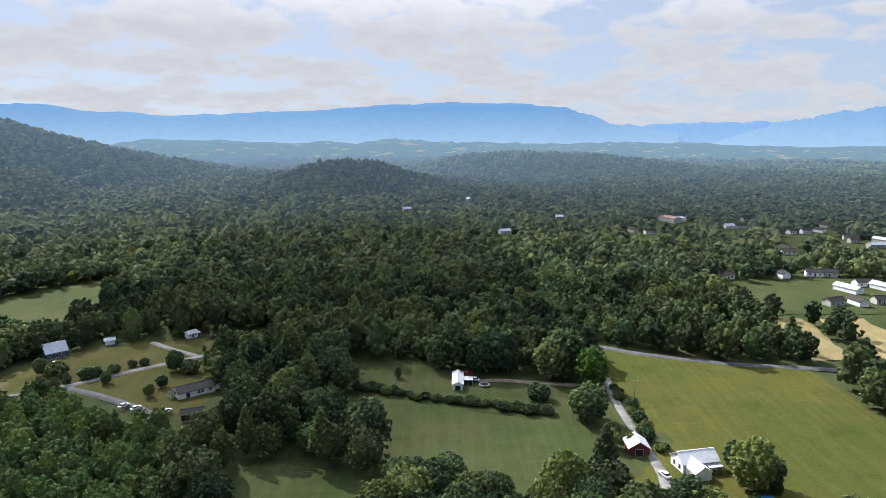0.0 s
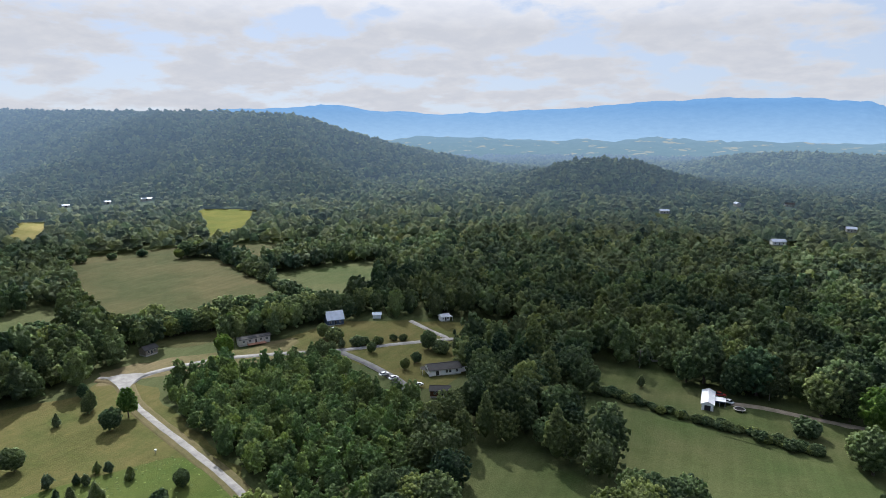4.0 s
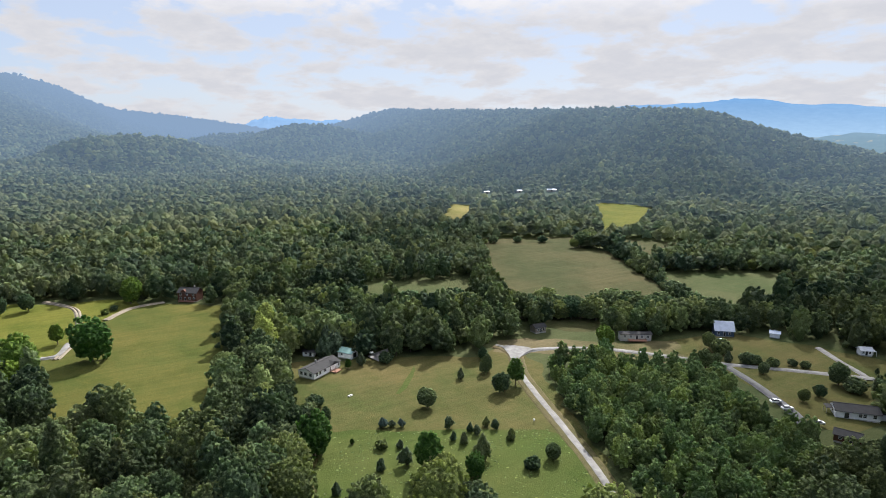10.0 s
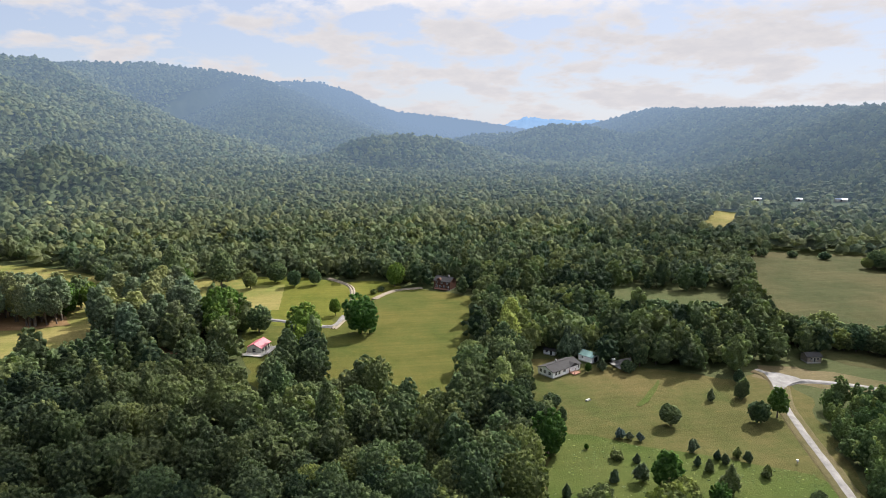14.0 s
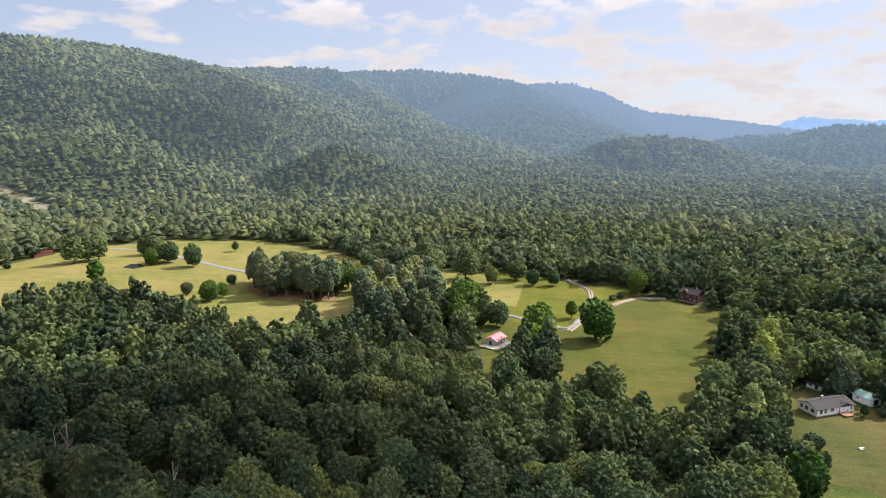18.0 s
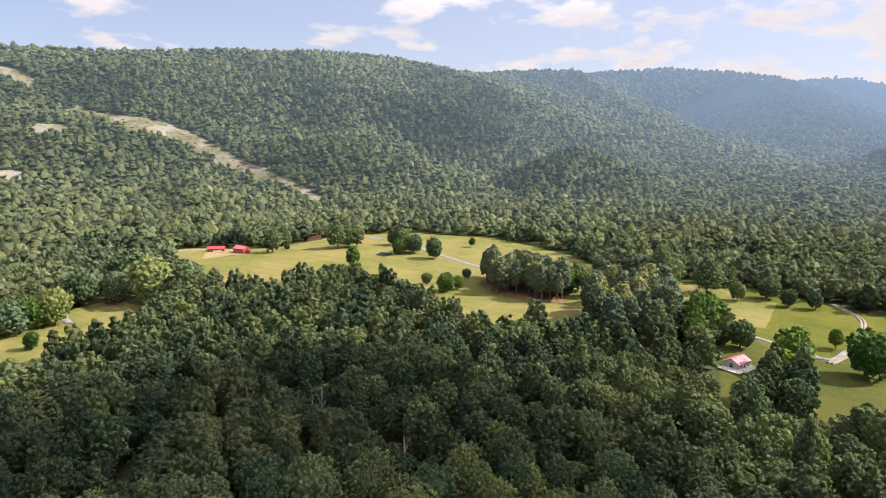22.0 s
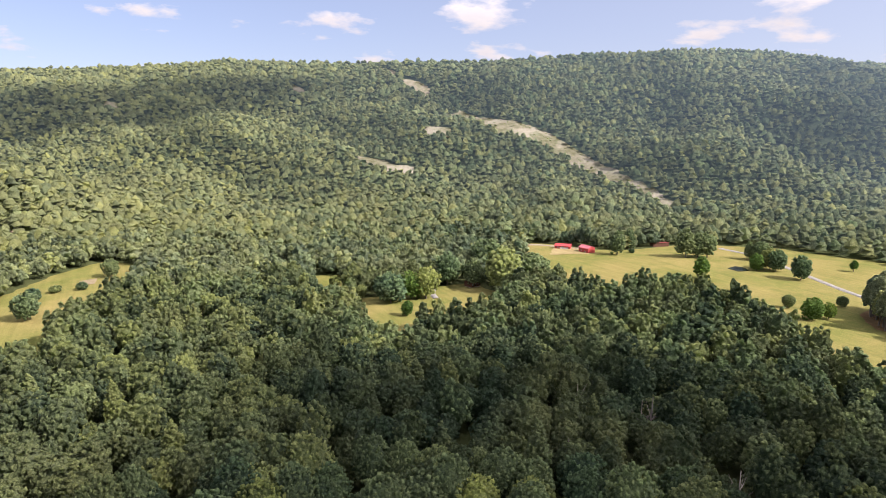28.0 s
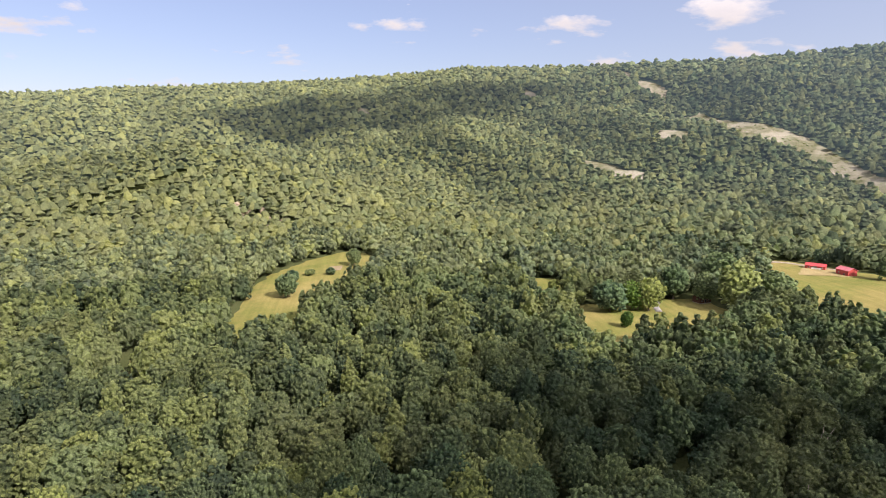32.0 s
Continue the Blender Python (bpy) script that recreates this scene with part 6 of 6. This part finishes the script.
# ---- red-roofed cabin and the brick house ----
p = house("red_roof_cabin", -299.5, -34.0, 159, 9.5, 7.0, 2.6, 1.7, CREAM, PINK_ROOF, "small cabin with a faded red metal roof",
          windows=[("f", -2.8, 1.2, 1.5, 0.5), ("f", 2.8, 1.2, 1.5, 0.5), ("l", 0, 1.6, 1.8, 0.4), ("b", -2.8, 1.2, 1.5, 0.5), ("b", 2.8, 1.2, 1.5, 0.5), ("b", 0, 1.6, 1.9, 0.2)],
          doors=[("f", 0, 1.6, 2.0, 0.05)])
deck(p, 0.2, -5.2, 11.0, 3.4, 0.55, DECK)
deck(p, -6.9, -1.0, 4.2, 10.0, 0.54, DECK)
b = house("log_house", -402.0, 75.0, 50, 12.0, 8.0, 5.0, 2.4, BROWN_WALL, GREY_ROOF, "two-storey dark brown log house under tall trees",
          windows=[("f", -4, 1.1, 1.3, 0.9), ("f", 1.6, 1.1, 1.3, 0.9), ("f", 4.4, 1.1, 1.3, 0.9), ("f", -4, 1.1, 1.3, 3.4), ("f", 0, 1.1, 1.3, 3.4), ("f", 4, 1.1, 1.3, 3.4)],
          doors=[("f", -1.2, 1.0, 2.0, 0.05)], chimney=(2.5, 1.0))
deck(b, 0, -5.2, 9.0, 2.4, 0.5, RED_DECK)
dormer = part("dormer", prism(3.4, 3.0, 5.4, 1.0, 0.9), BROWN_WALL, b)
dormer.matrix_local = pose(-2.4, -2.4, 0, 0, 0, 90)
house("woodland_cabin", -211.0, -372.0, 15, 9.0, 6.5, 3.2, 1.6, BROWN_WALL, GREY_ROOF, "dark brown house hidden among big trees",
      windows=[("f", -2.6, 1, 1.2, 0.9), ("f", 2.6, 1, 1.2, 0.9), ("b", -2.6, 1, 1.2, 0.9), ("b", 2.6, 1, 1.2, 0.9)], doors=[("b", 0, 1.0, 2.0, 0.05)])
# ---- red barns on the hay field ----
r = house("red_workshop", -355.6, -460.0, 134, 14.0, 7.0, 2.8, 1.6, RED_WALL, RED_ROOF, "low red workshop with a white front wall", "barn",
          windows=[("f", -4.5, 1, 1, 1), ("f", 4.5, 1, 1, 1)], doors=[("f", 0, 2.6, 2.3, 0)], base=0.1)
part("front_panel", box(1.0, -3.56, 0.1, 7.0, 0.1, 1.5), WHITE, r)
house("red_barn", -362.4, -435.4, 96, 11.5, 8.0, 4.2, 1.9, RED_WALL, PINK_ROOF, "bright red metal barn with a red roof", "barn",
      doors=[("l", 0, 3.0, 3.2, 0), ("f", 2, 1.0, 2.0, 0)], windows=[("f", -3, 0.9, 0.9, 1.4)], base=0.1)
o = new("open_shed")
o.matrix_world = pose(-444.0, -430.5, float(land(-444.0, -430.5)) + 0.3, 0, 0, 163)
part("roof", box(0, 0, 3.2, 16, 6.5, 0.2), BARN_RED, o)
part("back_wall", box(0, -2.9, -0.4, 15.4, 0.2, 3.6), BROWN_WALL, o)
for k in range(5):
    part("post", box(-7.4 + 3.7 * k, 2.9, -0.4, 0.25, 0.25, 3.6), BROWN_WALL, o)
for sgn in (-1, 1):
    part("side_wall", box(sgn * 7.7, 0, -0.4, 0.2, 6.0, 3.6), BROWN_WALL, o)
tagged(o, "long low dark red open-fronted farm shed", "shed")
# ---- white barn and the farm by the road ----
w = house("white_barn", 6.4, 259.0, 88.6, 14.0, 4.2, 2.7, 0.9, WHITE, WHITE_ROOF, "long narrow white metal barn on green grass", "barn",
          doors=[("l", 0, 2.2, 2.1, 0)], base=0.1)
part("lean_to_roof", box(0.8, -4.3, 2.35, 4.4, 4.4, 0.14), WHITE_ROOF, w)
part("lean_to_back", box(2.8, -4.3, 0, 0.12, 4.2, 2.35), BLUE_WALL, w)
part("lean_to_side", box(0.9, -6.3, 0, 3.9, 0.12, 2.35), BLUE_WALL, w)
for px in (-2.3, -4.3, -6.2):
    part("lean_to_post", box(-1.2, px, -0.4, 0.12, 0.12, 2.75), FRAME, w)
house("field_trailer", -19.2, 301.5, 15, 11.5, 3.8, 2.5, 0.4, CREAM, METAL_ROOF, "old pale trailer at the edge of the woods", "mobile home",
      windows=[("f", -3.6, 1.1, 0.9, 1.0), ("f", 3.2, 1.1, 0.9, 1.0)], doors=[("f", 0, 0.9, 1.9, 0.05)], base=0.6)
house("red_tool_barn", 65.6, 200.6, 88, 7.0, 6.8, 2.8, 2.2, BARN_RED, WHITE_ROOF, "dark red wooden barn with a white metal roof", "barn",
      doors=[("l", 0, 2.4, 2.4, 0)], windows=[("f", 0, 0.8, 0.8, 1.2)], base=0.1)
f = house("farmhouse", 81.0, 190.0, 12, 12.5, 7.0, 3.2, 2.4, WHITE, WHITE_ROOF, "white farmhouse with several white metal roofs",
          windows=[("f", -4.5, 1, 1.4, 0.8), ("f", -2, 1, 1.4, 0.8), ("f", 2.6, 1, 1.4, 0.8), ("l", 1.5, 1, 1.4, 0.8), ("l", -1.5, 1, 1.4, 0.8)],
          doors=[("f", 0.4, 1.0, 2.0, 0.05)])
wing = part("wing", prism(8.0, 5.6, 0.2, 2.9, 1.9), WHITE, f)
wing.matrix_local = pose(-2.4, -4.6, 0, 0, 0, 90)
for s_ in (-1, 1):
    q = part("wing_roof", roof_slab(8.0, 5.6, 3.1, 1.9, s_), WHITE_ROOF, f)
    q.matrix_local = pose(-2.4, -4.6, 0, 0, 0, 90)
part("porch_roof", box(4.0, -4.6, 2.6, 5.0, 2.6, 0.14), METAL_ROOF, f)
for px in (1.8, 4.0, 6.2):
    part("porch_post", box(px, -5.7, -0.4, 0.14, 0.14, 3.0), FRAME, f)
house("farm_shed", 93.5, 177.5, 20, 3.4, 3.0, 2.2, 0.9, CREAM, METAL_ROOF, "small farm shed with a grey roof", "shed", doors=[("f", 0, 0.9, 1.9, 0)], base=0.1)
pool = new("blue_cover")
pool.matrix_world = pose(95.0, 170.5, float(land(95, 170.5)) + 0.4)
part("frame", box(0, 0, -0.3, 4.4, 3.4, 0.9), SLAB, pool)
part("sheet", box(0, 0, 0.6, 4.0, 3.0, 0.12), BLUE_TARP, pool)
tagged(pool, "low frame under a bright blue plastic cover", "cover")

# ---- vehicles ----
CARS = [([(-124.1, 233.4), (-118.3, 231.2), (-105.5, 228.5), (-179.4, 281.1)], CAR_WHITE, "white car parked beside the paved drive", 60),
        ([(-256.9, 124.6)], CAR_WHITE, "white car on the gravel beside the garage", 20), ([(69.2, 183.3)], CAR_WHITE, "white car on the farm lane", 110),
        ([(10.9, 267.6)], CAR_RED, "red car parked behind the white barn", 10), ([(13.6, 261.7)], CAR_WHITE, "white car parked beside the lean-to of a barn", 150), ([(53.7, 268.5)], CAR_DARK, "dark car parked on the grass", 15)]
for spots, paint, words, turn in CARS:
    for x, y in spots:
        car(x, y, turn, paint, words, words.startswith("white car on the gravel"))


def trampoline(x, y):
    """A round jumping mat on a ring with bent legs."""
    e = new("trampoline")
    e.matrix_world = pose(x, y, float(land(x, y)) + 0.45)
    bm = bmesh.new()
    bmesh.ops.create_cone(bm, cap_ends=True, segments=24, radius1=1.9, radius2=1.9, depth=0.03, matrix=Matrix.Translation((0, 0, 0.84)))
    part("mat", bm, TYRE, e)
    bm = bmesh.new()
    for k in range(24):
        a, b = k * 6.2832 / 24, (k + 1) * 6.2832 / 24
        q = [bm.verts.new((math.cos(t) * r, math.sin(t) * r, z)) for t in (a, b) for r, z in ((1.9, 0.88), (2.2, 0.86), (2.2, 0.78), (1.9, 0.80))]
        for i in range(4):
            j = (i + 1) % 4
            bm.faces.new((q[i], q[j], q[4 + j], q[4 + i]))
    bmesh.ops.remove_doubles(bm, verts=bm.verts, dist=0.001)
    part("rim", bm, SLAB, e)
    for k in range(6):
        a = k * 1.0472
        part("leg", box(math.cos(a) * 2.0, math.sin(a) * 2.0, -0.1, 0.07, 0.07, 0.9), RIM, e)
    tagged(e, "round black trampoline on steel legs in a yard", "trampoline")


trampoline(17.7, 256.7)


# ---- far village ----
vil_rng = random.Random(11)
for x, y, ln in VILLAGE:
    red = ln > 30 and y > 700
    ln = ln if ln < 18 else ln * 0.72
    house("village_house" if ln < 18 else "village_hall", x, y, vil_rng.choice((5, 20, 95, 110, -15)), ln, max(6.0, ln * 0.4), 3.2 if ln < 18 else 5.0, 2.0,
          WHITE if vil_rng.random() < 0.5 else CREAM, RUST_ROOF if red else vil_rng.choice((GREY_ROOF, BROWN_ROOF, METAL_ROOF)),
          "long pale village building with a red roof" if red else "small pale house in the far village", "house",
          windows=[("f", -ln * 0.3, 1.1, 1.3, 0.9), ("f", ln * 0.3, 1.1, 1.3, 0.9)], doors=[("f", 0, 1.0, 2.0, 0.05)], group="" if red else "village houses")
for x, y, ln in FAR_SHEDS:
    house("poultry_house", x, y, 60, ln, 5.0, 2.6, 1.1, CREAM, METAL_ROOF, "long low farm building at the hill's foot", "farm building", doors=[("f", 0, 2.4, 2.4, 0)])


# ---- small things ----
def pole(x, y, h=9.0):
    e = new("utility_pole")
    e.matrix_world = pose(x, y, float(land(x, y)) - 0.2)
    bm = bmesh.new()
    bmesh.ops.create_cone(bm, cap_ends=True, segments=8, radius1=0.17, radius2=0.11, depth=h, matrix=Matrix.Translation((0, 0, h / 2)))
    part("shaft", bm, POLE_WOOD, e)
    part("crossarm", box(0, 0, h - 0.9, 2.2, 0.12, 0.14), POLE_WOOD, e)
    for dx in (-0.9, 0.9):
        part("insulator", box(dx, 0, h - 0.76, 0.1, 0.1, 0.2), SLAB, e)
    tagged(e, "grey wooden utility pole with a crossarm", "pole", "utility poles")


for x, y in [(29.1, 272.0), (77.4, 243.2), (60.8, 342.9), (-22.6, 289.1)]:
    pole(x, y)


def picnic_table(x, y, turn):
    e = new("white_bench_table")
    e.matrix_world = pose(x, y, float(land(x, y)) + 0.36, 0, 0, turn) @ Matrix.Scale(0.7, 4)
    part("top", box(0, 0, 0.7, 2.6, 0.7, 0.06), FRAME, e)
    for sy in (-0.7, 0.7):
        part("bench", box(0, sy, 0.42, 2.6, 0.25, 0.05), FRAME, e)
    for sx in (-1.3, 1.3):
        part("leg", box(sx, 0, -0.05, 0.1, 1.4, 0.76), FRAME, e)
    tagged(e, "long white table with benches on the lawn", "table")


for x, y in [(-218.8, 97.7)]:
    picnic_table(x, y, 110)
for x, y in [(-162.1, 144.0)]:
    e = new("mailbox_post")
    e.matrix_world = pose(x, y, float(land(x, y)) + 0.4)
    part("post", box(0, 0, -0.4, 0.14, 0.14, 1.4), POLE_WOOD, e)
    part("box", box(0, 0, 0.8, 0.7, 0.6, 0.5), FRAME, e)
    tagged(e, "white box on a short post near the lane", "box")


def snag(x, y, h, seed):
    """A dead tree with bare grey branches."""
    e = new("dead_tree")
    e.matrix_world = pose(x, y, float(land(x, y)))
    tv, tf = trunk(seed, h, 0.3, 12, 5)
    o = new("trunk", mesh_from("trunk", tv, tf, [POLE_WOOD], True))
    o.parent = e
    tagged(e, "bare pale grey dead tree among green woods", "tree")


for i, (x, y) in enumerate([(-2.1, 329.4)] + [(-2.6, 340.4)] + [(-152.6, -151.4), (-113.7, -140.3), (-142.7, -104.8)] + [(-157.2, -151.8), (-141.7, -173.1)]):
    snag(x, y, 19 if i < 2 else 18.5, 300 + i)


def boulder(x, y, size, seed):
    v, f = ico(3)
    r = np.random.RandomState(seed)
    n = 1 + 0.25 * np.sin(v @ r.normal(0, 2.5, 3) + 1) + 0.18 * np.sin(v @ r.normal(0, 5, 3)) + r.normal(0, 0.03, len(v))
    v = v * n[:, None] * np.array([1.4, 1.0, 0.8]) * size
    o = new("rock_outcrop", mesh_from("rock_outcrop", v, f, [ROCK], False))
    o.matrix_world = pose(x, y, float(land(x, y)) + size * 0.4, 0, 0, seed * 40)
    tagged(o, "pale tan rock face showing through the trees", "rock", "rock outcrops")


for i, (x, y, size) in enumerate(CRAGS):
    boulder(x, y, 0.42 * size, i)
    boulder(x + 7 - 3 * (i % 4), y + 5, 0.28 * size, i + 20)

# ---- worn patches of ground ----
MEADOW = [(-197.3, 76.2), (-179.8, 102.6), (-171.5, 115.8), (-161.6, 130.6), (-156.3, 144.5), (-141.7, 142.9), (-123.3, 137.1), (-105.4, 128.3), (-99.9, 113.1), (-123.4, 83.0), (-144.2, 56.5), (-164.6, 61.8)]
sheet("meadow_strip", MEADOW, GRASS_LUSH, 0.60, "lush bright green rough meadow below a mown field", "field")
sheet("green_streak", [(-211.0, 113.7), (-216.5, 120.1), (-226.1, 129.1), (-232.5, 134.6), (-229.2, 133.5), (-221.5, 128.1), (-213.0, 119.9), (-209.4, 114.8)], GRASS_LUSH, 0.56, "vivid green streak across the mown field", "field", 4.0, wobble=0.4)
sheet("gravel_pad", [(-254.8, 122.8), (-259.2, 135.3), (-253.7, 133.8), (-245.3, 123.6)], GRAVEL, 0.58, "grey gravel pad beside the garage", "pavement", 5.0, wobble=0.6)
sheet("barn_apron", [(-338.1, -453.5), (-352.4, -469.1), (-371.2, -444.4), (-360.5, -427.6), (-343.0, -432.2), (-326, -440)], STUBBLE, 0.72, "sandy worn yard around the red barns", "yard", 6.0)
sheet("earth_patch", [(-291.4, -72.7), (-305.0, -71.0), (-309.6, -66.0), (-295.1, -61.0), (-283.9, -64.5)], DIRT, 0.72, "bare brown earth clearing by pines", "earth", 5.0)
sheet("needle_floor_one", [(-375.2, -208.5), (-404.0, -215.1), (-391.1, -154.0), (-356.3, -136.3), (-353.6, -157.4), (-355.3, -188.1)], NEEDLE_FLOOR, 0.74, "rust-brown fallen needles under pines", "earth", 6.0)
sheet("needle_floor_two", [(-345.3, -119.9), (-390.3, -127.8), (-387.6, -87.0), (-335.6, -67.3), (-296.4, -68.9), (-294.5, -95.7)], NEEDLE_FLOOR, 0.75, "rust-brown needle litter under tall pines", "earth", 6.0)
sheet("creek_gap", [(20, -497), (31, -494), (29, -480), (21, -482)], DIRT, 0.80, "small bare reddish earth patch by a creek", "earth", 4.0, wobble=0.6)
sheet("pond", [(-411.8, -328.7), (-424.4, -331.9), (-426.3, -324.3), (-419.9, -315.9), (-410.2, -317.9)], POND, 0.73, "small dark still pond in the hay field", "water", 5.0, wobble=0.3)
sheet("cutting_strip", STRIP, SCAR, 1.0, "bare tan clear-cut strip up the mountain", "clearing", 14.0, wobble=3.0)
for k, poly in enumerate(BARE_BITS):
    sheet("slope_scar", poly, SCAR, 1.0, "pale bare cut on the wooded mountain", "clearing", 10.0, wobble=2.0)


# ---- weeds and rough tufts ----
WEEDS = [whole(crown(200 + s, 1.0, 0.8, -0.1, 6, 6, 0.22, "round", 16, -0.5), NOTHING) for s in range(3)]


def weeds(name, poly, step, tint, lo, hi, seed, label):
    """Low uneven clumps over a rough patch."""
    rng = np.random.RandomState(seed)
    p = np.array(poly)
    gx, gy = np.meshgrid(np.arange(p[:, 0].min(), p[:, 0].max(), step), np.arange(p[:, 1].min(), p[:, 1].max(), step))
    x, y = (gx + rng.uniform(-0.5, 0.5, gx.shape) * step).ravel(), (gy + rng.uniform(-0.5, 0.5, gy.shape) * step).ravel()
    ok = inside(x, y, poly) & (waves(x, y, 22, seed) + rng.normal(0, 0.5, len(x)) > -0.1)
    rows = rows_for(x[ok], y[ok], rng, [0.4, 0.3, 0.3], lo, hi, -0.42)
    rows[:, 4] *= 0.4
    rows[:, 6] += tint
    tagged(new(name, fused(name, WEEDS, rows, [LUSH_LEAF])), label, "weeds", kind="stuff")


LUSH_LEAF = leaf_material("broadleaf_foliage", (0.064, 0.098, 0.052), (0.275, 0.335, 0.147), (0.300, 0.315, 0.122))
weeds("strip_scrub", STRIP, 8.0, 0.0, 1.6, 4.2, 33, "low green scrub growing on a clear-cut strip")
weeds("meadow_weeds", MEADOW, 1.7, 0.2, 0.35, 0.8, 21, "rough clumps of bright green meadow weeds")

plant()


# ---- unseen clouds added overhead to shade the valley ----
def cloud_material():
    m, tr, b = material("cloud_vapour")
    b.inputs["Base Color"].default_value, b.inputs["Roughness"].default_value = (0.9, 0.9, 0.92, 1), 1.0
    thin = nt(tr, "ShaderNodeBsdfTransparent")
    at = nt(tr, "ShaderNodeAttribute")
    at.attribute_name = "tint"
    ms = nt(tr, "ShaderNodeMixShader")
    tr.links.new(at.outputs["Fac"], ms.inputs[0])
    tr.links.new(thin.outputs[0], ms.inputs[1])
    tr.links.new(b.outputs[0], ms.inputs[2])
    tr.links.new(ms.outputs[0], tr.nodes["Material Output"].inputs[0])
    return m


CLOUD = cloud_material()
CLOUD_Z = 1000.0
# where each cloud's shade falls, its length, breadth, turn and density
SHADES = [(-96, -134, 225, 195, 134, 0.52), (-55, 440, 260, 520, 0, 0.36), (450, 1200, 1500, 1050, 0, 0.5), (-1050, -850, 500, 240, 60, 0.4),
          (-2230, -320, 800, 460, 75, 0.55), (80, -1600, 620, 260, 0, 0.6), (-560, 330, 380, 130, 150, 0.3), (-1000, 920, 520, 150, 122, 0.55)]


def cloud(cx, cy, lx, ly, turn, dense, seed):
    """A flat-based heap of vapour, thin at its rim."""
    rng = np.random.RandomState(seed)
    off = CLOUD_Z / math.tan(radians(SUN_EL))
    ox, oy = polar(SUN_AZ, off)
    iv, jf = ico(5)
    lump = sum(np.sin(iv @ rng.normal(0, k, 3) + rng.uniform(0, 6.28)) / k for k in (2.0, 3.0, 4.5, 7.0, 11.0))
    rim = np.hypot(iv[:, 0], iv[:, 1])
    w = iv * (1 + 0.22 * lump)[:, None]
    w[:, 2] = np.where(w[:, 2] < 0, w[:, 2] * 0.08, w[:, 2] * 0.35)
    w = w * np.array([lx * 0.62, ly * 0.62, min(lx, ly) * 0.5])
    ca, sa = math.cos(radians(turn)), math.sin(radians(turn))
    V = [np.column_stack([w[:, 0] * ca - w[:, 1] * sa, w[:, 0] * sa + w[:, 1] * ca, w[:, 2]])]
    F = [jf]
    fade = np.clip((1 - rim) / 0.3, 0, 1)
    T = [dense * fade * fade * (3 - 2 * fade) * np.clip(1 + 0.25 * lump, 0.3, 1.6)]
    ob = new("backdrop_cloud", mesh_from("cumulus_cloud", np.concatenate(V), np.concatenate(F), [CLOUD], True, np.concatenate(T)))
    ob.location = (cx + ox, cy + oy, CLOUD_Z)
    tagged(ob, "flat-based cloud out of view, added to shade the valley", "cloud", kind="structure")


for i, row in enumerate(SHADES):
    cloud(*row, i)
